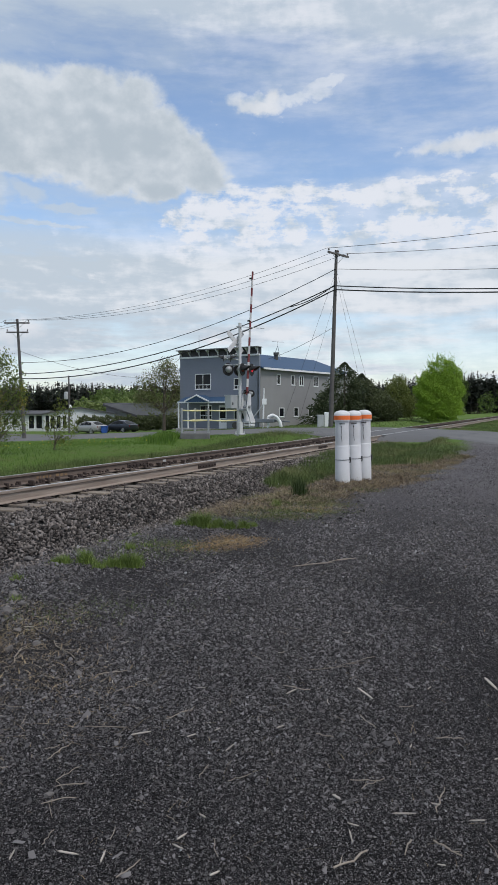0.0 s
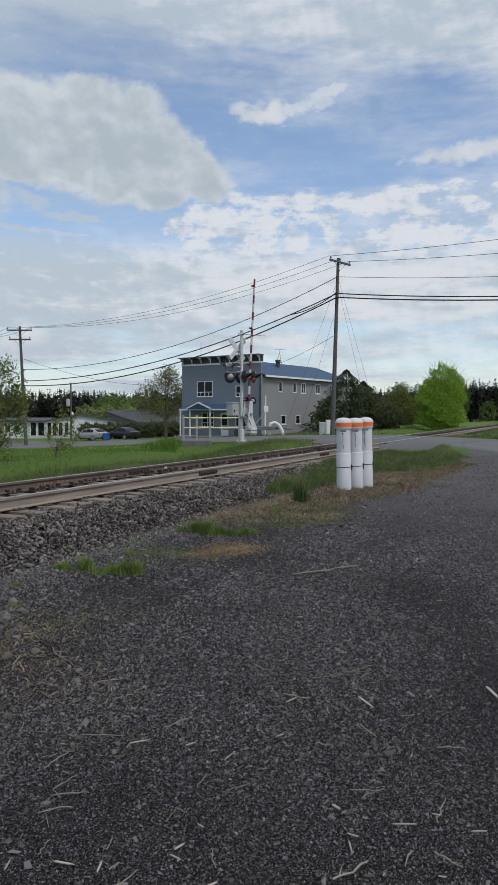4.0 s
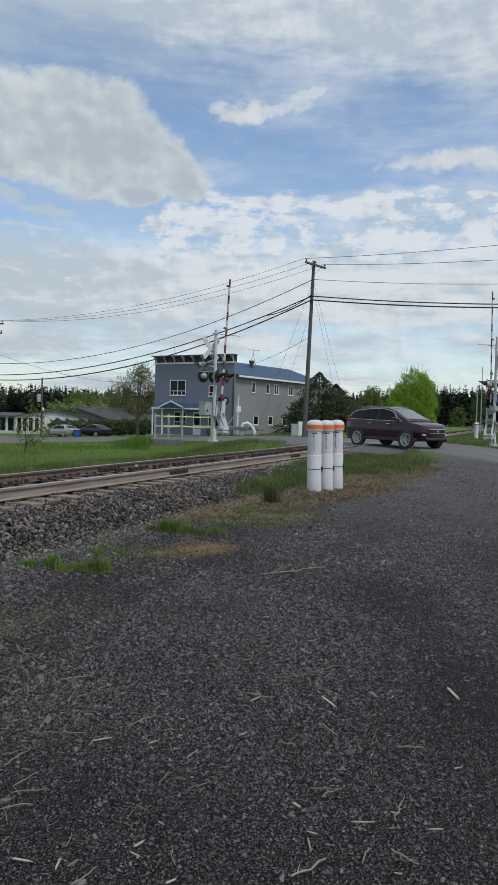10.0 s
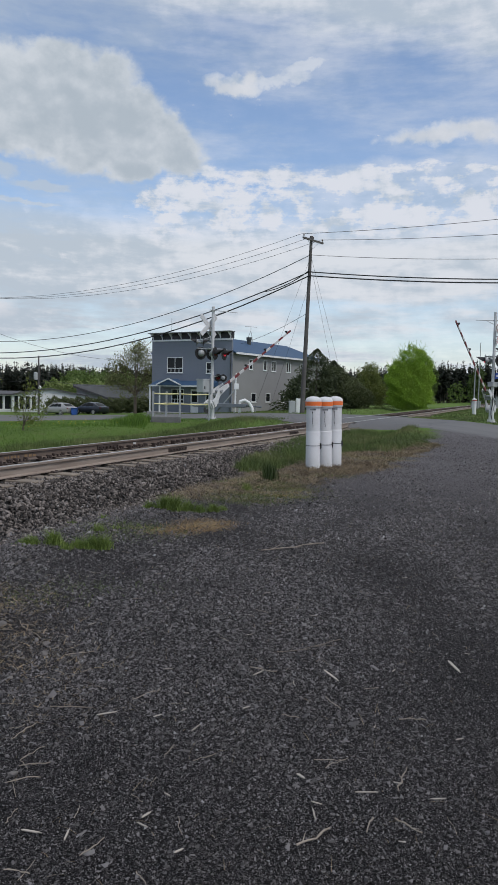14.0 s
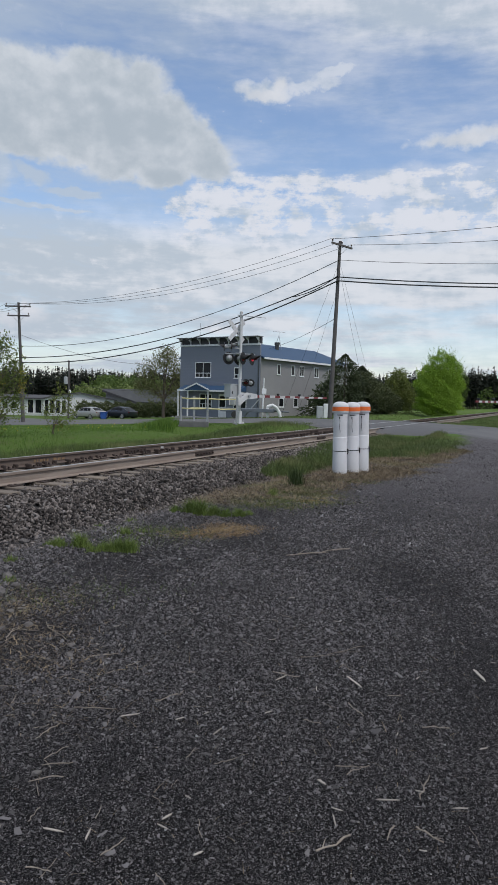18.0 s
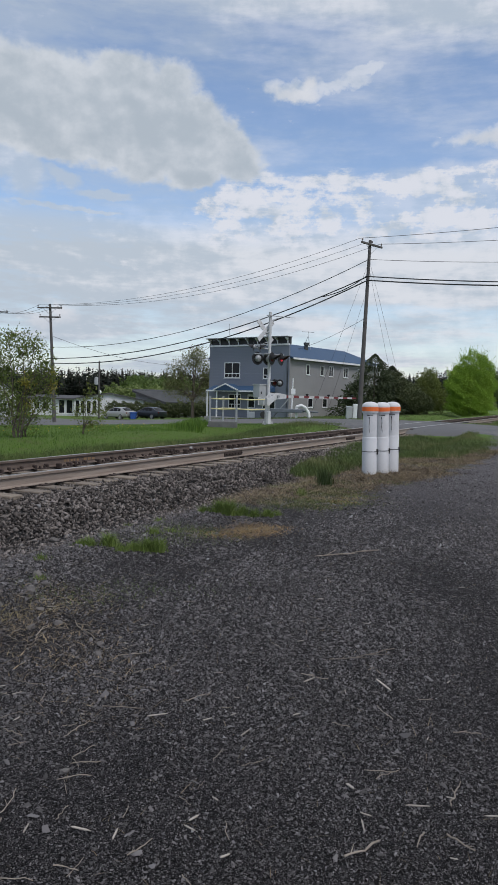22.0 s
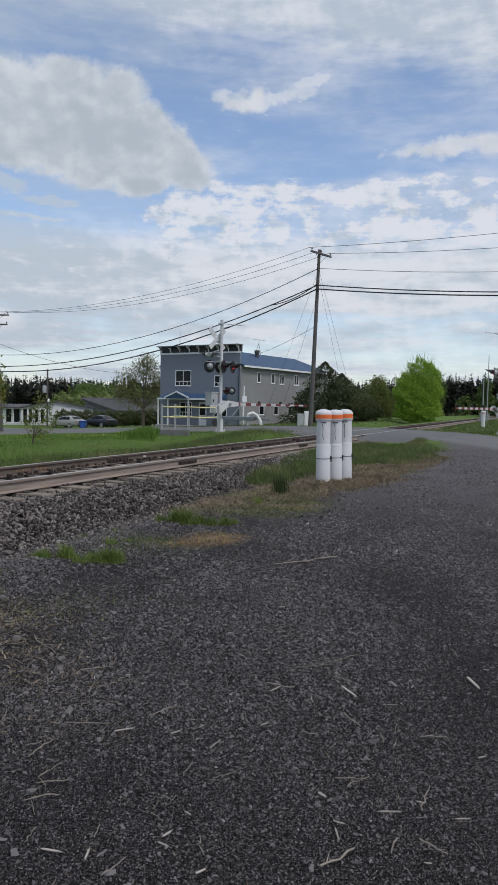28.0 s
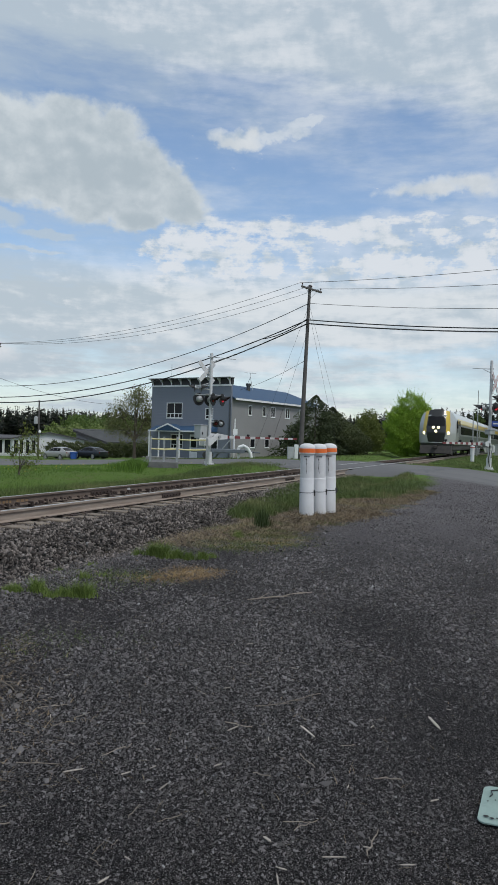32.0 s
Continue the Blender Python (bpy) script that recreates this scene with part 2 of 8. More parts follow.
# ---- materials ----
def material(name, color, color2=None, rough=0.8, metal=0.0, scale=6.0, fine=60.0, bump=0.2, spread=0.0, emit=None, coords="Object"):
    """A surface with variation at two scales: a slow mix of two colours, fine grain and relief."""
    m = bpy.data.materials.new(name)
    m.use_nodes = True
    nt = m.node_tree
    bsdf = nt.nodes["Principled BSDF"]
    bsdf.inputs["Roughness"].default_value, bsdf.inputs["Metallic"].default_value = rough, metal
    tc = nt.nodes.new("ShaderNodeTexCoord")
    n1, n2 = nt.nodes.new("ShaderNodeTexNoise"), nt.nodes.new("ShaderNodeTexNoise")
    n1.inputs["Scale"].default_value, n2.inputs["Scale"].default_value = scale, fine
    n1.inputs["Detail"].default_value, n2.inputs["Detail"].default_value = 4, 3
    for n in (n1, n2):
        nt.links.new(tc.outputs[coords], n.inputs["Vector"])
    c2 = color2 or tuple(c * 0.8 for c in color)
    ramp = nt.nodes.new("ShaderNodeMix")
    ramp.data_type = "RGBA"
    ramp.inputs["A"].default_value, ramp.inputs["B"].default_value = (*color, 1), (*c2, 1)
    add = nt.nodes.new("ShaderNodeMath")
    add.operation = "MULTIPLY_ADD"
    add.inputs[1].default_value, add.inputs[2].default_value = 2.2, -0.85
    nt.links.new(n1.outputs["Fac"], add.inputs[0])
    half = nt.nodes.new("ShaderNodeMath")
    half.operation = "MULTIPLY_ADD"
    half.inputs[1].default_value, half.use_clamp = 0.7, True
    shift = nt.nodes.new("ShaderNodeMath")
    shift.operation = "SUBTRACT"
    shift.inputs[1].default_value = 0.5
    nt.links.new(n2.outputs["Fac"], shift.inputs[0])
    nt.links.new(shift.outputs[0], half.inputs[0])
    nt.links.new(add.outputs[0], half.inputs[2])
    nt.links.new(half.outputs[0], ramp.inputs["Factor"])
    last = ramp.outputs["Result"]
    if spread:
        info, geo = nt.nodes.new("ShaderNodeObjectInfo"), nt.nodes.new("ShaderNodeNewGeometry")
        tot = nt.nodes.new("ShaderNodeMath")
        tot.operation = "ADD"
        nt.links.new(info.outputs["Random"], tot.inputs[0])
        nt.links.new(geo.outputs["Random Per Island"], tot.inputs[1])
        rng = nt.nodes.new("ShaderNodeMapRange")
        rng.inputs["From Max"].default_value = 2.0
        rng.inputs["To Min"].default_value, rng.inputs["To Max"].default_value = 1 - spread, 1 + spread
        nt.links.new(tot.outputs[0], rng.inputs["Value"])
        hsv = nt.nodes.new("ShaderNodeHueSaturation")
        nt.links.new(rng.outputs[0], hsv.inputs["Value"])
        nt.links.new(last, hsv.inputs["Color"])
        last = hsv.outputs["Color"]
    nt.links.new(last, bsdf.inputs["Base Color"])
    if bump:
        b = nt.nodes.new("ShaderNodeBump")
        b.inputs["Strength"].default_value, b.inputs["Distance"].default_value = bump, 0.01
        nt.links.new(n2.outputs["Fac"], b.inputs["Height"])
        nt.links.new(b.outputs[0], bsdf.inputs["Normal"])
    if emit:
        bsdf.inputs["Emission Color"].default_value, bsdf.inputs["Emission Strength"].default_value = (*emit[:3], 1), emit[3]
    return m


M_WOOD = material("weathered_pole_wood", (0.10, 0.094, 0.092), (0.06, 0.056, 0.055), 0.9, scale=2, fine=30, bump=0.4)


# ---- mesh helpers ----
def thing(name, label="", category="", group="", kind="", at=None):
    ob = new(name)
    ob.empty_display_size = 0.2
    if at is not None:
        ob.matrix_basis = at
    return tagged(ob, label, category, group, kind)


def part(name, bm, mat, parent=None, label="", soft=False, at=None):
    me = bpy.data.meshes.new(name)
    bm.normal_update()
    bm.to_mesh(me)
    bm.free()
    me.materials.append(mat)
    if soft:
        me.shade_smooth()
        me.set_sharp_from_angle(angle=radians(38))
    ob = new(name, me)
    ob.parent = parent
    if at is not None:
        ob.matrix_basis = at
    return tagged(ob, label)


def grid_mesh(name, co, nx, ny, mat, smooth_shade=True):
    """A sheet of nx by ny points."""
    i = np.arange((nx - 1) * (ny - 1))
    r, c = i // (ny - 1), i % (ny - 1)
    a = r * ny + c
    return poly_mesh(name, co, np.stack([a, a + ny, a + ny + 1, a + 1], 1), mat, smooth_shade)


def poly_mesh(name, co, faces, mat, smooth_shade=False):
    """A mesh of equal-sided faces from arrays."""
    co, faces = np.asarray(co, np.float32), np.asarray(faces, np.int32)
    me = bpy.data.meshes.new(name)
    k = faces.shape[1]
    me.vertices.add(len(co))
    me.vertices.foreach_set("co", co.ravel())
    me.loops.add(faces.size)
    me.loops.foreach_set("vertex_index", faces.ravel())
    me.polygons.add(len(faces))
    me.polygons.foreach_set("loop_start", np.arange(0, faces.size, k, dtype=np.int32))
    me.update(calc_edges=True)
    if smooth_shade:
        me.shade_smooth()
    me.materials.append(mat)
    return new(name, me)


def box(bm, x0, x1, y0, y1, z0, z1, bevel=0.0, m=None):
    r = bmesh.ops.create_cube(bm, size=1.0)
    bmesh.ops.transform(bm, matrix=Matrix.Translation(((x0 + x1) / 2, (y0 + y1) / 2, (z0 + z1) / 2)) @ Matrix.Diagonal((x1 - x0, y1 - y0, z1 - z0, 1)), verts=r["verts"])
    vs = r["verts"]
    if bevel:
        es = list({e for v in vs for e in v.link_edges})
        rb = bmesh.ops.bevel(bm, geom=es, offset=bevel, segments=1, affect="EDGES", profile=0.5)
        vs = list({v for f in rb["faces"] for v in f.verts} | {v for v in vs if v.is_valid})
    if m is not None:
        bmesh.ops.transform(bm, matrix=m, verts=vs)
    return bm


def tube(bm, p0, p1, r0, r1=None, seg=10, caps=True):
    """A round bar from p0 to p1."""
    p0, p1 = Vector(p0), Vector(p1)
    d = p1 - p0
    r = bmesh.ops.create_cone(bm, cap_ends=caps, segments=seg, radius1=r0, radius2=r0 if r1 is None else r1, depth=d.length)
    q = d.to_track_quat("Z", "Y").to_matrix().to_4x4()
    bmesh.ops.transform(bm, matrix=Matrix.Translation((p0 + p1) / 2) @ q, verts=r["verts"])
    return bm


def sweep(bm, pts, radii, seg=8, caps=True):
    """One unbroken round bar through points, with a radius at each."""
    pts = [Vector(p) for p in pts]
    if not hasattr(radii, "__len__"):
        radii = [radii] * len(pts)
    side, rings = None, []
    for k, p in enumerate(pts):
        d = (pts[min(k + 1, len(pts) - 1)] - pts[max(k - 1, 0)]).normalized()
        if side is None:
            side = d.orthogonal().normalized()
        side = (side - d * side.dot(d)).normalized()
        up = d.cross(side)
        rings.append([bm.verts.new(p + (side * math.cos(2 * math.pi * j / seg) + up * math.sin(2 * math.pi * j / seg)) * radii[k]) for j in range(seg)])
    for a, b in zip(rings, rings[1:]):
        for j in range(seg):
            bm.faces.new((a[j], a[(j + 1) % seg], b[(j + 1) % seg], b[j]))
    if caps:
        bm.faces.new(rings[0][::-1])
        bm.faces.new(rings[-1])
    return bm


def lathe(bm, profile, seg=20, m=None):
    """A turned shape from (radius, height) pairs round z."""
    rings = []
    for r, z in profile:
        rings.append([bm.verts.new((max(r, 1e-4) * math.cos(2 * math.pi * k / seg), max(r, 1e-4) * math.sin(2 * math.pi * k / seg), z)) for k in range(seg)])
    for a, b in zip(rings, rings[1:]):
        for k in range(seg):
            bm.faces.new((a[k], a[(k + 1) % seg], b[(k + 1) % seg], b[k]))
    bm.faces.new(list(reversed(rings[0])))
    bm.faces.new(rings[-1])
    if m is not None:
        bmesh.ops.transform(bm, matrix=m, verts=[v for r in rings for v in r])
    return bm


def extrude(bm, outline, depth, m=None, axis="y"):
    """A prism: an outline of (a, b) pairs in the xz plane, drawn from y=0 to y=depth."""
    a = [bm.verts.new((x, 0, z)) for x, z in outline]
    b = [bm.verts.new((x, depth, z)) for x, z in outline]
    n = len(a)
    fs = [bm.faces.new(a), bm.faces.new(list(reversed(b)))]
    for k in range(n):
        fs.append(bm.faces.new((a[k], b[k], b[(k + 1) % n], a[(k + 1) % n])))
    bmesh.ops.recalc_face_normals(bm, faces=fs)
    if m is not None:
        bmesh.ops.transform(bm, matrix=m, verts=a + b)
    return bm


def B():
    return bmesh.new()


def spaced(lo, hi, step, reach, grow=1.25):
    """Even steps from lo to hi, then growing ones out to reach on both sides."""
    mid = list(np.arange(lo, hi + 1e-6, step))
    up, down, d = [hi], [lo], step
    while up[-1] < reach:
        d *= grow
        up.append(up[-1] + d)
        down.append(down[-1] - d)
    return np.array(down[:0:-1] + mid + up[1:])


def along(points, n):
    """n points at even steps along a line through the given ones."""
    p = np.array(points, float)
    d = np.r_[0, np.cumsum(np.linalg.norm(np.diff(p, axis=0), axis=1))]
    t = np.linspace(0, d[-1], n)
    return np.stack([np.interp(t, d, p[:, k]) for k in range(p.shape[1])], 1)


# ---- ground, road ----
def make_ground():
    ss, uu = spaced(-8, 60, 0.5, 2600), spaced(-45, 12, 0.5, 2600)
    S, U = np.meshgrid(ss, uu, indexing="ij")
    X, Y = S * SIN + U * COS, S * COS - U * SIN
    Z = ground_z(X, Y)
    co = np.stack([X, Y, Z], -1).reshape(-1, 3)
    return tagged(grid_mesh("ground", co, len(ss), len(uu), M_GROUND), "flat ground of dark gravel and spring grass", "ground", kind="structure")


NEAR_EDGE = [(-150, 150), (-60, 84), (-30, 60), (-13.5, 45.3), (-7.6, 40.9), (-1.9, 37.6), (0.6, 34.5), (2.0, 31.5), (3.3, 29.2), (5.3, 28.0), (7.0, 27.3), (8.4, 25.8), (10.5, 24.6), (14, 23.6), (22, 22.6), (60, 20)]
FAR_EDGE = [(-150, 172), (-60, 106), (-27, 86), (-17, 80), (-9, 68), (-2, 60), (2.5, 54), (4.9, 44.8), (6.9, 42.4), (9, 39.5), (10.7, 35.9), (12.2, 33.6), (15, 32.3), (22, 31), (60, 28)]


def make_road():
    n, k = 260, 24
    seg = []
    for edge in (NEAR_EDGE, FAR_EDGE):
        p = np.array(edge, float)
        t = np.linspace(0, len(p) - 1, n)
        seg.append(np.stack([np.interp(t, np.arange(len(p)), p[:, c]) for c in (0, 1)], 1))
    w = np.linspace(0, 1, k)[None, :, None]
    xy = seg[0][:, None] * (1 - w) + seg[1][:, None] * w
    z = ground_z(xy[..., 0], xy[..., 1]) + 0.03
    z[:, 0] -= 0.08
    z[:, -1] -= 0.08
    co = np.concatenate([xy, z[..., None]], -1).reshape(-1, 3)
    return tagged(grid_mesh("road", co, n, k, M_ROAD), "worn grey asphalt road over the level crossing", "road", kind="structure")


# ---- more materials ----
def ground_material():
    n = Nodes("ground_gravel_and_grass")
    p = n.put("ShaderNodeTexCoord").outputs["Object"]
    s, u = n.dot(p, (SIN, COS, 0)), n.dot(p, (COS, -SIN, 0))
    big, mid, fine = n.noise(p, 0.35, 4), n.noise(p, 1.7, 4, 0.6), n.noise(p, 26, 4, 0.6)
    wob = n.math("ADD", n.math("MULTIPLY", big, 1.6), n.math("MULTIPLY", mid, 1.4))
    uw = n.math("ADD", u, n.math("SUBTRACT", wob, 1.5))
    edge = n.math("SUBTRACT", uw, n.math("MULTIPLY", n.step(s, 8.0, 11.5), 1.25))
    edge = n.math("ADD", edge, n.math("MULTIPLY", n.step(s, 9.0, 6.5), 1.8))
    lot = n.math("MULTIPLY", n.step(edge, -5.0, -4.3), n.step(n.math("ADD", s, wob), 34, 31))
    dry = n.math("MULTIPLY", n.step(uw, -6.9, -6.2), n.step(s, 27, 22))
    cell = n.cells(p, 120)
    cell2 = n.cells(p, 150)
    gap_shade = n.cells(p, 120, "DISTANCE_TO_EDGE")
    # base darkened below the stone's own tone, as shade under the loose chips
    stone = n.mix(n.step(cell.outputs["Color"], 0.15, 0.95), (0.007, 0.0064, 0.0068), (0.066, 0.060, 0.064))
    stone = n.mix(n.math("MULTIPLY", n.step(cell2.outputs["Color"], 0.62, 0.9), 0.5), stone, (0.14, 0.14, 0.142))
    stone = n.mix(n.math("MULTIPLY", n.step(big, 0.42, 0.68), 0.35), stone, (0.035, 0.033, 0.032))
    # shade in the crevices between stones, painted along the cell edges
    stone = n.mix(n.step(gap_shade.outputs["Distance"], 0.16, 0.02), stone, (0.0025, 0.0024, 0.0026))
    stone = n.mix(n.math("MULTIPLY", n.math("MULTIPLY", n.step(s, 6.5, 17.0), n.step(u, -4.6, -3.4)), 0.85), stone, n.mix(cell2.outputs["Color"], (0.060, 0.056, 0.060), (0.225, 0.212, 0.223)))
    # paler fines over the rest of the lot
    x, y = n.dot(p, (1, 0, 0)), n.dot(p, (0, 1, 0))
    rest = n.math("MAXIMUM", n.step(n.math("ADD", y, mid), 2.6, 2.2), n.step(n.math("SUBTRACT", n.math("ABSOLUTE", x), n.math("MULTIPLY_ADD", n.math("MAXIMUM", y, 0.0), 0.46, 0.0)), 0.0, 0.5))
    stone = n.mix(n.math("MULTIPLY", rest, 0.36), stone, n.mix(cell2.outputs["Color"], (0.050, 0.046, 0.048), (0.150, 0.141, 0.146)))
    earth = n.mix(fine, (0.035, 0.031, 0.026), (0.10, 0.082, 0.058))
    earth = n.mix(n.step(mid, 0.45, 0.62), earth, (0.055, 0.05, 0.045))
    green = n.mix(fine, (0.055, 0.10, 0.022), (0.13, 0.20, 0.045))
    green = n.mix(n.math("MULTIPLY", n.step(mid, 0.5, 0.7), 0.6), green, (0.11, 0.12, 0.05))
    col = n.mix(dry, green, earth)
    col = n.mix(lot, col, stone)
    n.t.links.new(col, n.bsdf.inputs["Base Color"])
    n.bsdf.inputs["Roughness"].default_value = 0.95
    n.bsdf.inputs["Specular IOR Level"].default_value = 0.12
    h = n.math("ADD", n.math("MULTIPLY", cell.outputs["Distance"], -1.0), n.math("MULTIPLY", fine, 0.6))
    n.bump(h, 0.8, 0.02)
    return n.m


def asphalt_material():
    n = Nodes("worn_asphalt")
    p = n.put("ShaderNodeTexCoord").outputs["Object"]
    big, mid, fine = n.noise(p, 0.25, 4), n.noise(p, 1.5, 5, 0.65), n.noise(p, 90, 2)
    col = n.mix(n.step(big, 0.35, 0.65), (0.062, 0.061, 0.064), (0.092, 0.090, 0.092))
    col = n.mix(n.math("MULTIPLY", n.step(mid, 0.55, 0.7), 0.5), col, (0.075, 0.075, 0.08))
    crack = n.cells(p, 0.35, "DISTANCE_TO_EDGE")
    col = n.mix(n.math("MULTIPLY", n.step(crack.outputs["Distance"], 0.03, 0.01), n.step(mid, 0.45, 0.5)), col, (0.045, 0.045, 0.05))
    col = n.mix(n.math("MULTIPLY", fine, 0.4), col, (0.2, 0.2, 0.2))
    n.t.links.new(col, n.bsdf.inputs["Base Color"])
    n.bsdf.inputs["Roughness"].default_value = 0.85
    n.bump(fine, 0.3, 0.005)
    return n.m


def stone_material(name, dark, light, spread=0.9):
    """Crushed stone, each piece of its own tone."""
    n = Nodes(name)
    p = n.put("ShaderNodeTexCoord").outputs["Object"]
    geo = n.put("ShaderNodeNewGeometry")
    r = geo.outputs["Random Per Island"]
    col = n.mix(n.math("POWER", r, 1.5), dark, light)
    col = n.mix(n.step(r, 0.985, 0.999), col, (0.30, 0.30, 0.305))
    col = n.mix(n.math("MULTIPLY", n.noise(p, 60, 3), 0.3), col, tuple(c * 0.45 for c in dark))
    col = n.mix(n.math("MULTIPLY", n.step(n.noise(p, 0.8, 4, 0.6), 0.46, 0.66), 0.4), col, tuple(c * 0.7 for c in dark))
    n.t.links.new(col, n.bsdf.inputs["Base Color"])
    n.bsdf.inputs["Roughness"].default_value = 0.9
    n.bsdf.inputs["Specular IOR Level"].default_value = 0.3
    return n.m


def blade_material(name, a, b, c):
    n = Nodes(name)
    geo = n.put("ShaderNodeNewGeometry")
    r = geo.outputs["Random Per Island"]
    p = n.put("ShaderNodeTexCoord").outputs["Object"]
    col = n.mix(r, a, b)
    col = n.mix(n.step(n.noise(p, 0.5, 3), 0.5, 0.68), col, c)
    col = n.mix(n.math("MULTIPLY", n.step(n.noise(p, 2.3, 3), 0.48, 0.66), 0.6), col, a)
    n.t.links.new(col, n.bsdf.inputs["Base Color"])
    n.bsdf.inputs["Roughness"].default_value = 0.75
    n.bsdf.inputs["Specular IOR Level"].default_value = 0.2
    return n.m


def tie_material():
    n = Nodes("weathered_tie_wood")
    p = n.put("ShaderNodeTexCoord").outputs["Object"]
    info = n.put("ShaderNodeObjectInfo")
    st = n.put("ShaderNodeMapping")
    st.inputs["Scale"].default_value = (2, 40, 40)
    n.t.links.new(p, st.inputs["Vector"])
    g = n.noise(st.outputs[0], 1.0, 4, 0.7)
    col = n.mix(g, (0.10, 0.08, 0.062), (0.30, 0.25, 0.20))
    col = n.mix(n.math("MULTIPLY", info.outputs["Random"], 0.6), col, (0.12, 0.1, 0.085))
    n.t.links.new(col, n.bsdf.inputs["Base Color"])
    n.bsdf.inputs["Roughness"].default_value = 0.95
    n.bump(g, 0.6, 0.01)
    return n.m


def rail_material():
    n = Nodes("brown_rail_steel")
    p = n.put("ShaderNodeTexCoord").outputs["Object"]
    st = n.put("ShaderNodeMapping")
    st.inputs["Scale"].default_value = (8, 0.6, 8)
    n.t.links.new(p, st.inputs["Vector"])
    g, f = n.noise(st.outputs[0], 2.0, 5, 0.65), n.noise(p, 60, 3)
    col = n.mix(n.step(g, 0.35, 0.65), (0.215, 0.172, 0.142), (0.31, 0.262, 0.222))
    col = n.mix(n.math("MULTIPLY", f, 0.4), col, (0.17, 0.125, 0.10))
    n.t.links.new(col, n.bsdf.inputs["Base Color"])
    n.bsdf.inputs["Roughness"].default_value = 0.75
    n.bump(f, 0.15, 0.004)
    return n.m


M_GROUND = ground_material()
M_ROAD = asphalt_material()
M_STONE = stone_material("crushed_dark_gravel", (0.063, 0.0598, 0.0608), (0.214, 0.203, 0.2085))
M_BALLAST = stone_material("grey_ballast_stone", (0.032, 0.0272, 0.0250), (0.295, 0.260, 0.241))
# near black: the shade down between ballast stones, put into the bed's colour
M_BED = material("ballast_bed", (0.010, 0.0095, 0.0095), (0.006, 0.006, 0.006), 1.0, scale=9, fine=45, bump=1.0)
M_ROCK = material("grey_split_rock", (0.10, 0.092, 0.088), (0.045, 0.041, 0.040), 0.9, scale=25, fine=140, bump=0.5, spread=0.45)
M_TIE, M_RAIL = tie_material(), rail_material()
M_RAILFAR = material("dark_brown_rail_web", (0.13, 0.098, 0.08), (0.075, 0.055, 0.045), 0.85, 0.0, scale=3, fine=50, bump=0.15)
M_RAILTOP = material("polished_rail_head", (0.62, 0.60, 0.59), (0.46, 0.43, 0.41), 0.28, 0.85, scale=3, fine=40, bump=0.05)
M_RUST = material("dark_rusty_iron", (0.05, 0.035, 0.03), (0.025, 0.02, 0.018), 0.9, 0.1, scale=9, fine=60, bump=0.4)
M_RUBBER = material("black_rubber", (0.03, 0.03, 0.032), (0.05, 0.05, 0.05), 0.85, scale=3, fine=70, bump=0.2)
M_GREEN = blade_material("green_grass_blades", (0.046, 0.098, 0.014), (0.125, 0.225, 0.032), (0.13, 0.195, 0.04))
M_LUSH = blade_material("fresh_tuft_blades", (0.065, 0.105, 0.022), (0.185, 0.25, 0.06), (0.14, 0.19, 0.05))
M_STRAW = blade_material("dry_straw", (0.17, 0.135, 0.075), (0.32, 0.26, 0.15), (0.12, 0.085, 0.05))
M_PATCH = blade_material("mid_green_grass_blades", (0.055, 0.082, 0.026), (0.125, 0.168, 0.052), (0.165, 0.175, 0.075))
M_DARKTUFT = blade_material("dark_tuft_blades", (0.022, 0.04, 0.014), (0.06, 0.09, 0.03), (0.05, 0.07, 0.025))
M_RUSTY = blade_material("orange_brown_dry_grass", (0.19, 0.125, 0.06), (0.34, 0.24, 0.12), (0.25, 0.20, 0.085))
M_DEAD = blade_material("brown_dead_stalks", (0.060, 0.045, 0.034), (0.31, 0.245, 0.16), (0.19, 0.165, 0.08))
M_TWIG = material("dry_twig_bark", (0.25, 0.215, 0.18), (0.11, 0.088, 0.07), 0.95, scale=12, fine=90, bump=0.4, spread=0.4)
M_FLOWER = material("yellow_petals", (0.62, 0.50, 0.04), (0.52, 0.42, 0.03), 0.8, bump=0)
M_CHIP = material("pale_split_wood", (0.33, 0.30, 0.265), (0.17, 0.14, 0.115), 0.9, scale=9, fine=60, bump=0.2, spread=0.5)
M_ORANGE = material("orange_reflective_band", (0.75, 0.16, 0.03), (0.62, 0.12, 0.02), 0.5, scale=6, fine=60, bump=0.03)
M_BLACK = material("matt_black_paint", (0.009, 0.009, 0.010), (0.016, 0.016, 0.018), 0.6, scale=4, fine=50, bump=0.05)
M_POSTWHITE = material("weathered_white_plastic", (0.60, 0.605, 0.625), (0.48, 0.48, 0.49), 0.5, scale=2.5, fine=35, bump=0.03)
M_PAINTWHITE = material("chalky_white_paint", (0.56, 0.57, 0.585), (0.42, 0.42, 0.42), 0.6, scale=3, fine=40, bump=0.08)
M_GALV = material("galvanised_steel", (0.33, 0.345, 0.355), (0.25, 0.26, 0.27), 0.55, 0.4, scale=5, fine=60, bump=0.05)
M_CASE = material("grey_painted_case", (0.36, 0.38, 0.39), (0.29, 0.30, 0.31), 0.6, scale=3, fine=40, bump=0.05)
M_STRIPE = material("faded_red_stripe", (0.16, 0.022, 0.026), (0.11, 0.018, 0.022), 0.6, scale=5, fine=60, bump=0.02)
M_PALE = material("faded_white_stripe", (0.50, 0.50, 0.50), (0.40, 0.40, 0.40), 0.6, scale=5, fine=60, bump=0.02)
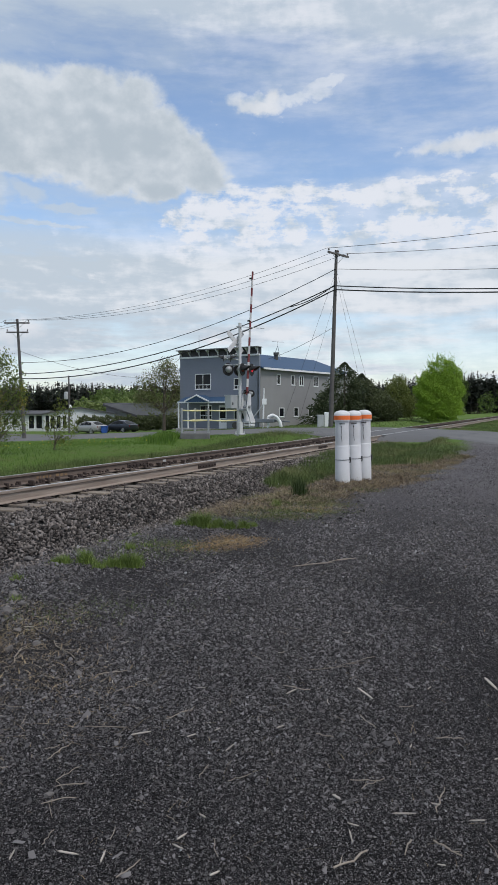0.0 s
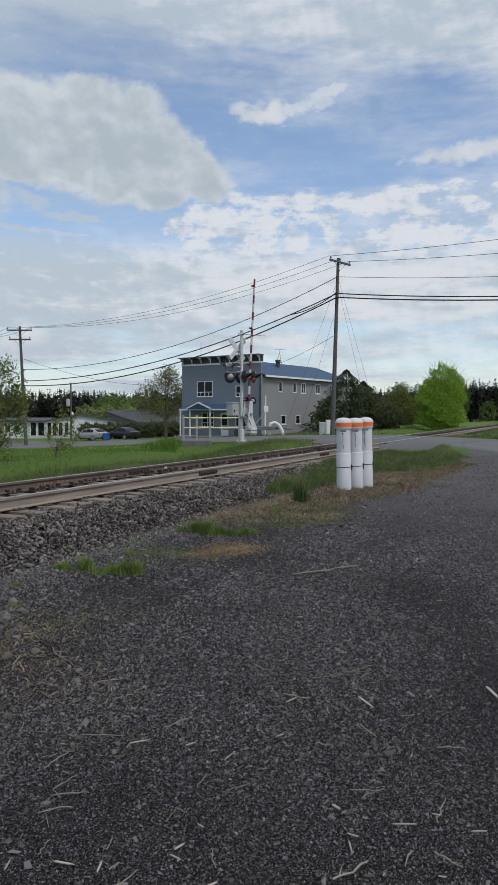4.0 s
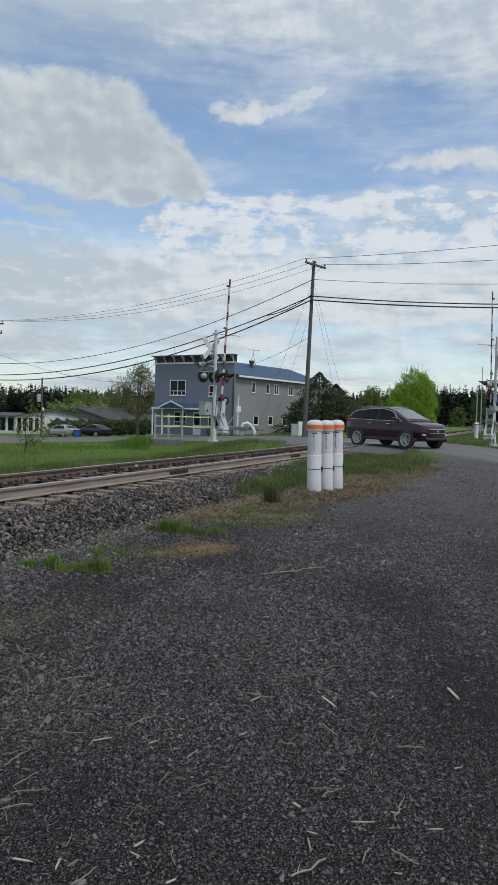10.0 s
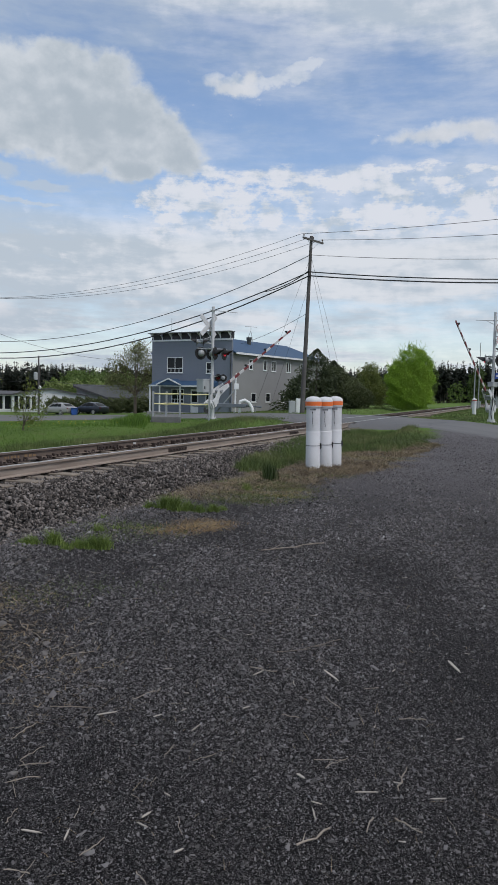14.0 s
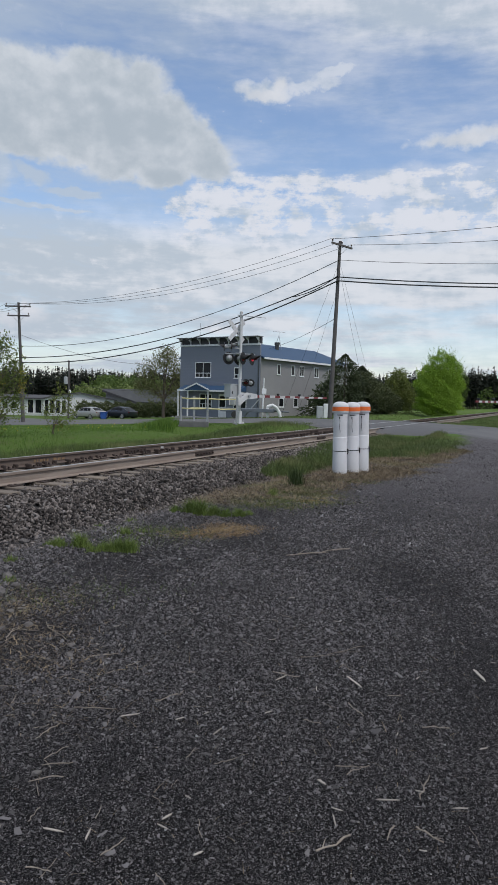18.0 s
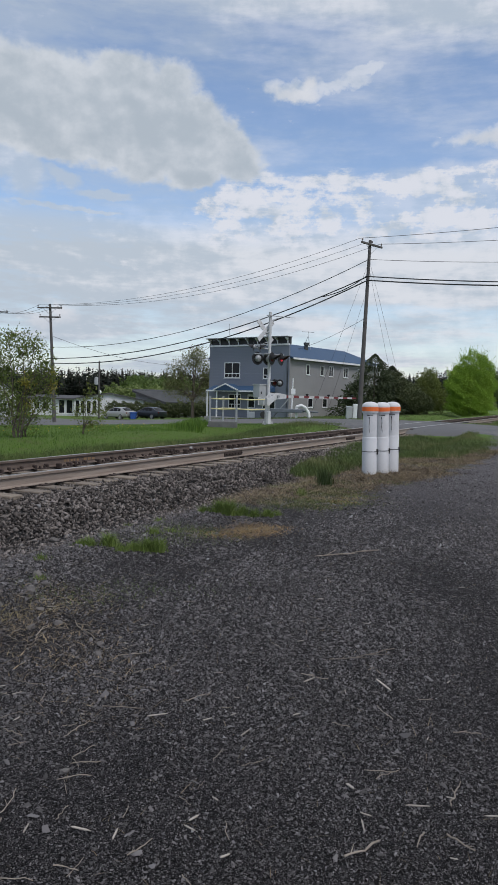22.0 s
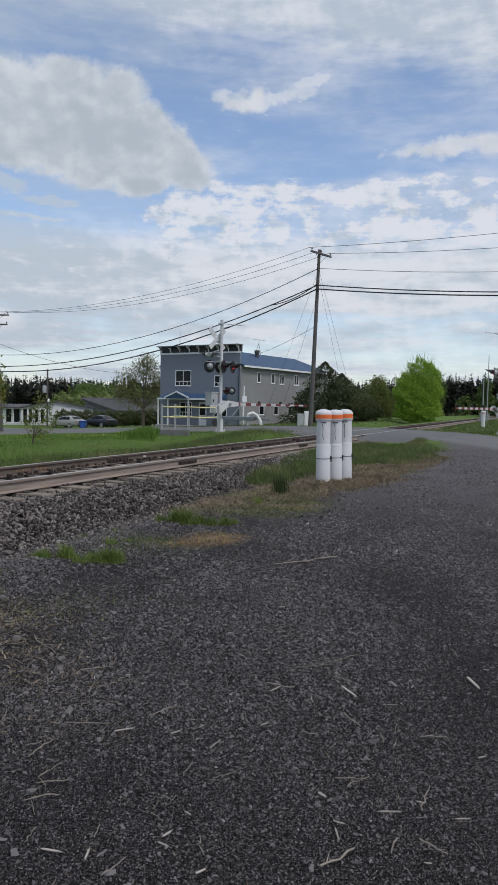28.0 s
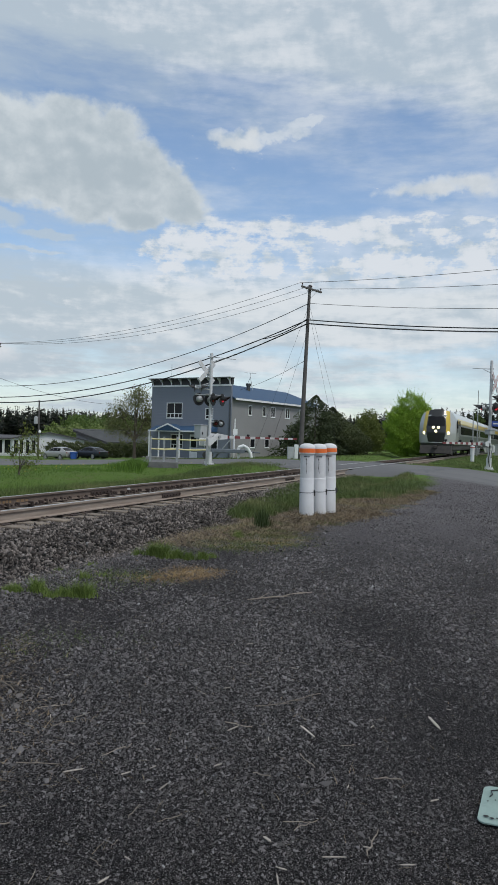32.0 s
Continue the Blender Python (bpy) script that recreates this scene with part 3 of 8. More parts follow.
M_OCHRE = material("faded_ochre_paint", (0.24, 0.15, 0.075), (0.14, 0.095, 0.06), 0.8, scale=20, fine=90)
M_RED = material("red_reflective_sheet", (0.40, 0.035, 0.035), (0.30, 0.025, 0.03), 0.5, scale=5, fine=60, bump=0.02)
M_LENS = material("dark_red_lens", (0.12, 0.008, 0.01), (0.07, 0.005, 0.006), 0.2, bump=0)
M_LIT = material("lit_red_lens", (0.4, 0.01, 0.02), (0.3, 0.01, 0.02), 0.3, bump=0, emit=(1.0, 0.04, 0.07, 0.5))
M_YELLOW = material("faded_yellow_paint", (0.56, 0.51, 0.24), (0.46, 0.42, 0.24), 0.6, scale=5, fine=50, bump=0.05)
M_CONCRETE = material("weathered_concrete", (0.30, 0.29, 0.28), (0.20, 0.20, 0.20), 0.9, scale=3, fine=40, bump=0.3)
M_WIRE = material("black_cable", (0.02, 0.02, 0.022), (0.03, 0.03, 0.03), 0.6, bump=0)
M_BLUE = material("blue_sign_sheet", (0.03, 0.07, 0.28), (0.025, 0.06, 0.22), 0.5, bump=0)

make_ground()
make_road()


def in_road(x, y, grow=0.0):
    """Which points lie on the asphalt."""
    poly = np.array(NEAR_EDGE + FAR_EDGE[::-1], float)
    inside = np.zeros(x.shape, bool)
    for (ax, ay), (bx, by) in zip(poly, np.roll(poly, -1, axis=0)):
        if ay != by:
            inside ^= ((ay > y) != (by > y)) & (x < (bx - ax) * (y - ay) / (by - ay) + ax)
    return inside


# ---- track ----
RAIL_SHAPE = [(-0.070, -0.170), (-0.070, -0.160), (-0.012, -0.142), (-0.009, -0.045), (-0.036, -0.034), (-0.036, -0.006), (-0.030, 0.0),
              (0.030, 0.0), (0.036, -0.006), (0.036, -0.034), (0.009, -0.045), (0.012, -0.142), (0.070, -0.160), (0.070, -0.170)]
TIE_Z = RAIL_Z - 0.17


def ballast_z(u):
    """Top of the ballast across the track."""
    a = np.abs(np.asarray(u, float) - TRACK_U)
    return TIE_Z - 0.045 - 0.02 * np.exp(-((a - 0.75) / 0.2) ** 2) - 0.27 * smooth(1.45, 3.3, a)


def make_track():
    track = thing("railway_track", "single railway track of brown rails on old wooden ties", "railway track", kind="structure")
    turn = Matrix.Rotation(-PHI, 4, "Z")
    for side in (-1, 1):
        m = Matrix.Translation(T(-40, TRACK_U + side * 0.7535, RAIL_Z)) @ turn
        bm = B()
        extrude(bm, RAIL_SHAPE, 940, None)
        rail = part("rail", bm, M_RAIL if side > 0 else M_RAILFAR, track, at=m)
        bm = B()
        box(bm, -0.027, 0.027, 0, 940, 0.0005, 0.003)
        part("rail_head", bm, M_RAILTOP, rail, "polished running surface")
        for s in ((13.3, 25.2) if side < 0 else (13.66, 21.5)):
            bm = B()
            for k in (-1, 1):
                box(bm, k * 0.012 if k > 0 else -0.034, 0.034 if k > 0 else -0.012, -0.4, 0.4, -0.135, -0.05, 0.006)
                for b in (-0.34, -0.2, -0.07, 0.07, 0.2, 0.34):
                    tube(bm, (k * 0.03, b, -0.09), (k * 0.065, b, -0.09), 0.018, seg=6)
            part("joint_bar", bm, M_RUST, rail, at=Matrix.Translation((0, s + 40, 0)))
    # faded paint on the web of the rail, and a pale tag
    far = [o for o in track.children][0]
    bm = B()
    for k, w in enumerate((0.05, 0.03, 0.06, 0.04, 0.05)):
        box(bm, 0.013, 0.016, 50.05 + k * 0.085, 50.05 + k * 0.085 + w, -0.115, -0.07 + 0.01 * (k % 2))
    for k in range(3):
        box(bm, 0.013, 0.016, 50.58 + k * 0.12, 50.66 + k * 0.12, -0.118, -0.065 - 0.008 * k)
    part("paint_mark", bm, M_OCHRE, far, "faded ochre paint mark")
    bm = B()
    box(bm, 0.013, 0.018, 54.36, 54.48, -0.12, -0.06)
    part("tag", bm, M_PALE, far, "small pale tag")
    bm = B()
    box(bm, -1.3, 1.3, -0.115, 0.115, -0.18, 0.0, 0.012)
    tie0 = part("tie", bm, M_TIE, track)
    bm = B()
    for k in (-1, 1):
        box(bm, k * 0.7535 - 0.18, k * 0.7535 + 0.18, -0.09, 0.09, 0.0, 0.016)
        for x in (-0.1, 0.1):
            for y in (-0.05, 0.055):
                box(bm, k * 0.7535 + x - 0.016, k * 0.7535 + x + 0.016, y - 0.016, y + 0.016, 0.0, 0.05 if k < 0 else 0.026)
        for y in (-0.14, 0.14):
            box(bm, k * 0.7 - 0.06, k * 0.7 + 0.06, y - 0.026, y + 0.026, -0.02, 0.075 if k < 0 else 0.03, 0.012)
    plate0 = part("tie_plate", bm, M_RUST, tie0)
    rnd = random.Random(4)
    first = True
    for s in list(np.arange(2.0, 29.4, 0.53)) + list(np.arange(43.0, 100, 0.56)):
        m = Matrix.Translation(T(s + rnd.uniform(-0.05, 0.05), TRACK_U + rnd.uniform(-0.06, 0.06), TIE_Z - 0.008 - rnd.random() * 0.012)) @ turn @ pose(0, 0, 0, 0, rnd.uniform(-0.4, 0.4), rnd.uniform(-2, 2))
        if first:
            tie0.matrix_basis, first = m, False
            continue
        o = new("tie", tie0.data)
        o.parent, o.matrix_basis = track, m
        q = new("tie_plate", plate0.data)
        q.parent = o
    # bed of stone under the ties, coloured as the shade between the stones
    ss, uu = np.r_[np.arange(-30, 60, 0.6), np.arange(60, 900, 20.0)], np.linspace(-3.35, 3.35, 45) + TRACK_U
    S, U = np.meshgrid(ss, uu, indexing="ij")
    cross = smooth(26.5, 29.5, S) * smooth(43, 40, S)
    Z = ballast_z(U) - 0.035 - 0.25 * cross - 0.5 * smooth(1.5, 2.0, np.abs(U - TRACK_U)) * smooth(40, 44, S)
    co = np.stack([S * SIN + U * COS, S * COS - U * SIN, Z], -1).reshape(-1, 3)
    tagged(grid_mesh("ballast_bed", co, len(ss), len(uu), M_BED), "bed under the track, shade between its stones painted near black", "ballast", kind="structure")
    # rubber strips that line the rails through the road
    for side in (-1, 1):
        for k in (-1, 1):
            bm = B()
            box(bm, k * 0.045, k * 0.17, 28.9, 41.8, RAIL_Z - 0.1, RAIL_Z - 0.008) if k > 0 else box(bm, -0.17, -0.045, 28.9, 41.8, RAIL_Z - 0.1, RAIL_Z - 0.008)
            part("rubber_strip", bm, M_RUBBER, track, "black rubber strip beside the rail at the crossing", at=Matrix.Translation(T(0, TRACK_U + side * 0.7535)) @ turn)


make_track()


def stones(name, xyz, size, mat, seed, label, category, flat=0.7, tilt=0.45):
    """Many loose broken stones in one mesh: skewed three-sided blocks."""
    rng = np.random.default_rng(seed)
    bv = np.array([(-0.9, -0.7, -0.6), (0.9, -0.8, -0.6), (0.1, 0.9, -0.6), (-0.8, -0.6, 0.6), (0.8, -0.7, 0.6), (0.0, 0.8, 0.6)], float)
    bf = np.array([(0, 2, 1), (3, 4, 5), (0, 1, 4), (0, 4, 3), (1, 2, 5), (1, 5, 4), (2, 0, 3), (2, 3, 5)])
    n, k = len(xyz), len(bv)
    v = np.repeat(bv[None], n, 0) * rng.uniform(0.7, 1.2, (n, k, 1)) + rng.normal(0, 0.16, (n, k, 3))
    v *= np.stack([rng.uniform(0.8, 1.5, n), rng.uniform(0.65, 1.1, n), rng.uniform(0.55, 0.9, n) * flat / 0.7], -1)[:, None]
    q = rng.normal(0, 1, (n, 4)) * np.array([1, tilt, tilt, 1])
    q /= np.linalg.norm(q, axis=1)[:, None]
    w, x, y, z = q.T
    R = np.stack([1 - 2 * (y * y + z * z), 2 * (x * y - z * w), 2 * (x * z + y * w), 2 * (x * y + z * w), 1 - 2 * (x * x + z * z), 2 * (y * z - x * w),
                  2 * (x * z - y * w), 2 * (y * z + x * w), 1 - 2 * (x * x + y * y)], -1).reshape(n, 3, 3)
    v = np.einsum("nij,nkj->nki", R, v) * size[:, None, None] + xyz[:, None]
    f = (bf[None] + (np.arange(n) * k)[:, None, None]).reshape(-1, 3)
    return tagged(poly_mesh(name, v.reshape(-1, 3), f, mat), label, category, kind="stuff")


def chips(name, xyz, size, mat, seed, label, category, high=1.75, tilt=0.34, ridge=False):
    """Many flat split chips in one mesh: a four-sided foot drawn up to a point off its middle, or to a short ridge."""
    rng = np.random.default_rng(seed)
    foot = [(-1.0, -0.6, -0.35), (0.9, -0.6, -0.35), (1.0, 0.55, -0.35), (-0.85, 0.6, -0.35)]
    if ridge:
        bv, bf = np.array(foot + [(-0.5, 0.0, 0.5), (0.5, 0.05, 0.5)], float), np.array([(0, 1, 5), (0, 5, 4), (1, 2, 5), (2, 3, 4), (2, 4, 5), (3, 0, 4)])
    else:
        bv, bf = np.array(foot + [(0.0, 0.0, 0.5)], float), np.array([(0, 1, 4), (1, 2, 4), (2, 3, 4), (3, 0, 4)])
    n, k = len(xyz), len(bv)
    v = np.repeat(bv[None], n, 0) + rng.normal(0, 0.24, (n, k, 3)) * (1, 1, 0.5)
    if not ridge:
        v[:, 4, :2] += rng.uniform(-0.6, 0.6, (n, 2)) * (1.0, 0.6)
    v *= np.stack([rng.uniform(0.8, 1.7, n), rng.uniform(0.6, 1.2, n), rng.uniform(0.5, 1.5, n) * high], -1)[:, None]
    q = np.column_stack([np.ones(n), rng.normal(0, tilt, (n, 2)), np.zeros(n)])
    half = rng.uniform(0, math.pi, n)
    turn = np.stack([np.cos(half), np.sin(half)], -1)
    w, x, y, z = q[:, 0] * turn[:, 0], q[:, 1] * turn[:, 0] + q[:, 2] * turn[:, 1], q[:, 2] * turn[:, 0] - q[:, 1] * turn[:, 1], q[:, 0] * turn[:, 1]
    w, x, y, z = np.stack([w, x, y, z]) / np.sqrt(w * w + x * x + y * y + z * z)
    R = np.stack([1 - 2 * (y * y + z * z), 2 * (x * y - z * w), 2 * (x * z + y * w), 2 * (x * y + z * w), 1 - 2 * (x * x + z * z), 2 * (y * z - x * w),
                  2 * (x * z - y * w), 2 * (y * z + x * w), 1 - 2 * (x * x + y * y)], -1).reshape(n, 3, 3)
    v = np.einsum("nij,nkj->nki", R, v) * size[:, None, None] + xyz[:, None]
    f = (bf[None] + (np.arange(n) * k)[:, None, None]).reshape(-1, 3)
    return tagged(poly_mesh(name, v.reshape(-1, 3), f, mat), label, category, kind="stuff")


def packed(x, y):
    """Where wheels have pressed the gravel into fine dirt, from 0 to 1."""
    lane = np.exp(-((x - 0.10 * y - 1.0 - 0.25 * np.sin(y * 0.6)) / 0.42) ** 2) + np.exp(-((x - 0.16 * y - 2.4) / 0.5) ** 2)
    blot = np.sin(x * 2.3 + 1.4 * np.sin(y * 1.1)) * np.sin(y * 1.7 + 0.9 * np.sin(x * 1.9) + 0.5)
    return np.clip(0.65 * lane + 0.55 * blot, 0, 1)


def make_stones():
    rng = np.random.default_rng(7)
    # loose gravel of the lot
    n = 410000
    yy = np.linspace(2.0, 25.0, 400)
    rr = np.minimum(0.0024 + 0.00084 * yy, 0.0116)
    lots = np.cumsum(yy / rr ** 2 / (1 + (yy / 14.0) ** 3))
    y = np.interp(rng.random(n) * lots[-1], lots, yy)
    xy = np.stack([(rng.uniform(-0.45, 0.48, n) + rng.normal(0, 0.02, n)) * (y + 0.3), y - 0.12 * rng.random(n) ** 2], 1)
    size = np.interp(y, yy, rr) * np.clip(rng.lognormal(-0.40, 0.44, n), 0.28, 2.2) * (1 - 0.22 * smooth(3.6, 2.4, y))
    s, u = to_su(xy[:, 0], xy[:, 1])
    keep = (u > -4.9 + 0.5 * np.sin(s * 1.7) - 0.9 * smooth(9.5, 8.0, s) + (1.3 + 0.3 * np.sin(s * 2.9)) * smooth(8.5, 12, s) * (rng.random(len(s)) < 0.75)) & (~in_road(xy[:, 0], xy[:, 1]) | (~in_road(xy[:, 0], xy[:, 1] - 1.3) & (rng.random(n) < 0.3)))
    bare = packed(xy[:, 0], xy[:, 1])
    keep &= rng.random(n) > 0.10 * bare
    xy, size = xy[keep], (size * (1 - 0.42 * bare))[keep]
    z = ground_z(xy[:, 0], xy[:, 1]) + size * rng.uniform(-0.15, 0.7, len(size))
    chips("gravel", np.column_stack([xy, z]), size, M_STONE, 1, "loose dark crushed gravel of the lot", "gravel")
    # coarser gravel over the rest of the lot
    n = 14000
    xy = rng.normal(0, 1, (n, 2)) * (5.5, 6.0) + (1.5, 3.0)
    s, u = to_su(xy[:, 0], xy[:, 1])
    inner = (np.abs(xy[:, 0] - 0.02 * xy[:, 1]) < 0.43 * xy[:, 1]) & (xy[:, 1] > 2.15)
    xy = xy[~inner & (u > -4.7) & ~in_road(xy[:, 0], xy[:, 1])]
    size = np.clip(rng.lognormal(math.log(0.014), 0.4, len(xy)), 0.005, 0.03)
    chips("coarse_gravel", np.column_stack([xy, ground_z(xy[:, 0], xy[:, 1]) + size * 0.1]), size, M_STONE, 4, "loose dark crushed gravel round the lot", "gravel")
    # larger loose chips
    n = 2600
    y = np.sqrt(rng.uniform(2.1 ** 2, 10 ** 2, n))
    x = np.where(rng.random(n) < 0.45, -0.44 + 0.3 * rng.random(n) ** 1.6, rng.uniform(-0.44, 0.45, n)) * y
    size = np.clip(rng.lognormal(math.log(0.0115), 0.38, n), 0.006, 0.027)
    chips("loose_stones", np.column_stack([x, y, ground_z(x, y) + size * 0.1]), size, M_STONE, 2, "larger loose grey chips lying on the gravel", "stones", 0.6, 0.22, True)
    # ballast
    n = 110000
    s = 3 + 26 * rng.random(n) ** 1.35
    s[:6000] = rng.uniform(-9, 3.2, 6000)
    u = TRACK_U + np.where(rng.random(n) < 0.72, rng.uniform(0.85, 3.95, n), rng.uniform(-2.2, 0.85, n))
    a = np.abs(u - TRACK_U)
    tie = (np.abs((s - 2.0 + 0.265) % 0.53 - 0.265) < 0.11) & (a < 1.28)
    rail = np.abs(a - 0.7535) < 0.085
    keep = ~rail & (~tie | (rng.random(n) < 0.04)) & ((a < 3.05) | (rng.random(n) < 0.16 - 0.16 * (a - 3.05))) & (u < np.interp(s, [11, 13, 16, 22, 29], [0, -5.3, -5.9, -6.7, -6.6]) + rng.normal(0, 0.15, n))
    s, u, a = s[keep], u[keep], a[keep]
    size = np.clip(rng.lognormal(math.log(0.0178), 0.38, len(s)), 0.009, 0.045) * np.interp(a, [2.3, 3.1], [1.0, 0.62])
    z = ballast_z(u) - 0.024 + size * 0.3 + 0.028 * rng.random(len(s))
    g = ground_z(s * SIN + u * COS, s * COS - u * SIN)
    z = np.maximum(z, g + size * 0.1)
    stones("ballast_stones", np.column_stack([s * SIN + u * COS, s * COS - u * SIN, z]), size, M_BALLAST, 3, "grey crushed ballast stones of the track", "ballast", flat=0.56, tilt=0.6)


make_stones()


def blades(name, xy, height, width, mat, seed, label, lean=0.35, z=None):
    """Grass: bent tapering blades in one mesh."""
    rng = np.random.default_rng(seed)
    n = len(xy)
    base = np.column_stack([xy, ground_z(xy[:, 0], xy[:, 1]) - 0.01 if z is None else z])
    h = height * rng.uniform(0.5, 1.2, n)
    a, b = rng.uniform(0, 2 * math.pi, n), rng.uniform(0, 2 * math.pi, n)
    side = np.column_stack([np.cos(a), np.sin(a), np.zeros(n)]) * (width * rng.uniform(0.6, 1.3, n))[:, None]
    tilt = np.column_stack([np.cos(b), np.sin(b), np.zeros(n)]) * (h * lean * rng.uniform(0.1, 1.6, n))[:, None]
    up = np.column_stack([np.zeros(n), np.zeros(n), h])
    v = np.stack([base - side, base + side, base + 0.35 * tilt + 0.6 * up - 0.7 * side, base + 0.35 * tilt + 0.6 * up + 0.7 * side, base + tilt + up], 1)
    f = np.array([(0, 1, 3), (0, 3, 2), (2, 3, 4)])
    f = (f[None] + (np.arange(n) * 5)[:, None, None]).reshape(-1, 3)
    return tagged(poly_mesh(name, v.reshape(-1, 3), f, mat), label, "grass", kind="stuff")


def su_xy(s, u):
    return np.column_stack([s * SIN + u * COS, s * COS - u * SIN])


def clumpy(rng, n, centre, spread):
    c = np.asarray(centre)
    k = rng.integers(0, len(c), n)
    return c[k] + rng.normal(0, 1, (n, 2)) * np.asarray(spread)


def make_grass():
    rng = np.random.default_rng(11)
    # strip between track and road: a low lawn, taller and duller towards the track
    n = 72000
    s, u = rng.uniform(-2, 34, n), -12.0 - 24 * rng.random(n) ** 1.4
    xy = su_xy(s, u)
    wild = np.sin(xy[:, 0] * 0.9) * np.sin(xy[:, 1] * 0.7 + 1) * 0.5 + 0.5
    keep = ~in_road(xy[:, 0], xy[:, 1])
    h = 0.03 + 0.035 * wild + 0.04 * rng.random(n) ** 3 + 0.05 * wild ** 3 - 0.03 * np.exp(-((s - 29) / 2.5) ** 2 - ((u + 15) / 2.0) ** 2)
    blades("grass_strip", xy[keep], h[keep], 0.007, M_GREEN, 21, "green roadside grass beside the railway track")
    n = 34000
    s, u = rng.uniform(2, 30, n), -10.15 - 2.6 * rng.random(n) ** 0.8
    tall = 0.5 + 0.5 * np.sin(s * 1.3 + 0.8 * np.sin(u * 2.0)) * np.sin(s * 0.47 + 1.0)
    blades("tall_grass", su_xy(s, u), 0.07 + 0.10 * tall + 0.10 * rng.random(n) ** 2, 0.005, M_PATCH, 36, "tall dull green grass along the track", 0.5)
    fl = su_xy(rng.uniform(18, 33, 110), rng.uniform(-27, -15.5, 110))
    fl = fl[~in_road(fl[:, 0], fl[:, 1])]
    blades("dandelions", fl, np.full(len(fl), 0.035), 0.022, M_FLOWER, 32, "yellow dandelion flowers in the roadside grass", 0.2, z=ground_z(fl[:, 0], fl[:, 1]) + 0.07)
    m = rng.normal(0, 1, (4200, 2)) * (0.42, 1.1) + (-3.75, 31.9)
    m = m[m[:, 0] < -3.12]
    blades("grass_mound", m, np.full(len(m), 0.36), 0.010, M_GREEN, 28, "tall tuft of green grass beside the headwall", z=ground_z(m[:, 0], m[:, 1]) + 0.10 * np.exp(-((m[:, 0] + 3.7) / 0.4) ** 2) - 0.1)
    # verge in front of the houses and beyond the crossing
    s, u = rng.uniform(40, 95, 21000), rng.uniform(-34, -11, 21000)
    s2, u2 = rng.uniform(36, 80, 26000), rng.uniform(-6.3, 4, 26000)
    xy = su_xy(np.r_[s, s2], np.r_[u, u2])
    xy = xy[~in_road(xy[:, 0], xy[:, 1])]
    blades("grass_verge", xy, np.full(len(xy), 0.09), 0.018, M_PATCH, 22, "mown green grass verge past the road")
    # round the white posts: green behind, dead and brown along the front
    def front(s):
        return np.interp(s, [9, 10.5, 12, 14, 17, 19, 22, 25, 27], [-4.1, -3.75, -3.4, -3.15, -3.05, -2.95, -2.75, -2.7, -2.7])

    def back(s):
        return np.interp(s, [9, 12, 14, 18, 22, 29, 31], [-5.0, -5.4, -5.7, -6.4, -6.9, -6.75, -5.8])

    def green_edge(s):
        return np.interp(s, [9, 12, 14, 15.5, 17.0, 18.2, 19.2, 20.2, 22, 24.7, 27, 31], [-5.0, -5.05, -4.95, -4.9, -4.9, -4.55, -4.1, -3.65, -3.3, -3.25, -4.2, -5.6]) + 0.16 * np.sin(s * 2.3) + 0.1 * np.sin(s * 5.1 + 1)

    n = 95000
    s = rng.uniform(12.9, 31, n)
    u = back(s) + (green_edge(s) + 0.25 - back(s)) * rng.random(n)
    xy = su_xy(s, u)
    gap = np.sin(xy[:, 0] * 2.1 + 0.6 * np.sin(xy[:, 1] * 1.3)) * np.sin(xy[:, 1] * 1.7 + 0.4)
    k = (rng.random(n) < np.clip((green_edge(s) - u) / 0.5 + 0.3, 0, 1) * np.clip((u - back(s)) / 0.4 + 0.3, 0, 1)) & (rng.random(n) < 0.8 + 0.4 * gap) & ~in_road(xy[:, 0], xy[:, 1])
    h = 0.06 + 0.08 * rng.random(n) + 0.05 * (gap > 0.1) + 0.10 * np.exp(-((s - 13.6) / 1.1) ** 2 - ((u + 5.3) / 0.5) ** 2)
    soil = np.maximum(ground_z(xy[:, 0], xy[:, 1]), np.where(np.abs(u - TRACK_U) < 3.3, ballast_z(u) - 0.03 - 0.25 * smooth(26.5, 29.5, s), -1))
    blades("grass_patch", xy[k], h[k], 0.0042, M_PATCH, 23, "tall green grass round the marker posts", 0.55, z=soil[k] - 0.01)
    xy = clumpy(rng, 60, su_xy(np.array([18.3, 19.0]), np.array([-3.6, -3.3])), (0.25, 0.2))
    blades("seed_stalks", xy, np.full(len(xy), 0.42), 0.004, M_STRAW, 37, "tall pale grass stalks beside the posts", 0.45)
    # bright tufts at the foot of the ballast
    c = su_xy(np.array([5.70, 5.68, 5.80, 5.74, 5.86, 5.93, 5.98, 8.19, 8.22, 8.17, 8.3, 8.35, 8.5, 8.7, 4.98, 4.93, 4.53, 6.95, 7.32, 6.58, 6.8, 10.4]), np.array([-4.66, -4.54, -4.38, -4.18, -4.13, -4.02, -3.93, -4.67, -4.47, -4.30, -4.17, -4.02, -3.9, -3.85, -4.52, -3.89, -4.12, -5.0, -4.8, -4.37, -4.29, -4.2]))
    w = np.array([2, 3, 5, 2, 3, 5, 6, 3, 7, 8, 5, 4, 4, 2, 1, 0, 1, 1, 1, 2, 1, 2])
    rise = np.array([0.07, 0.09, 0.14, 0.08, 0.10, 0.14, 0.15, 0.10, 0.17, 0.20, 0.14, 0.12, 0.12, 0.08, 0.06, 0.04, 0.05, 0.05, 0.06, 0.09, 0.06, 0.15])
    k = rng.choice(len(c), 5600, p=w / w.sum())
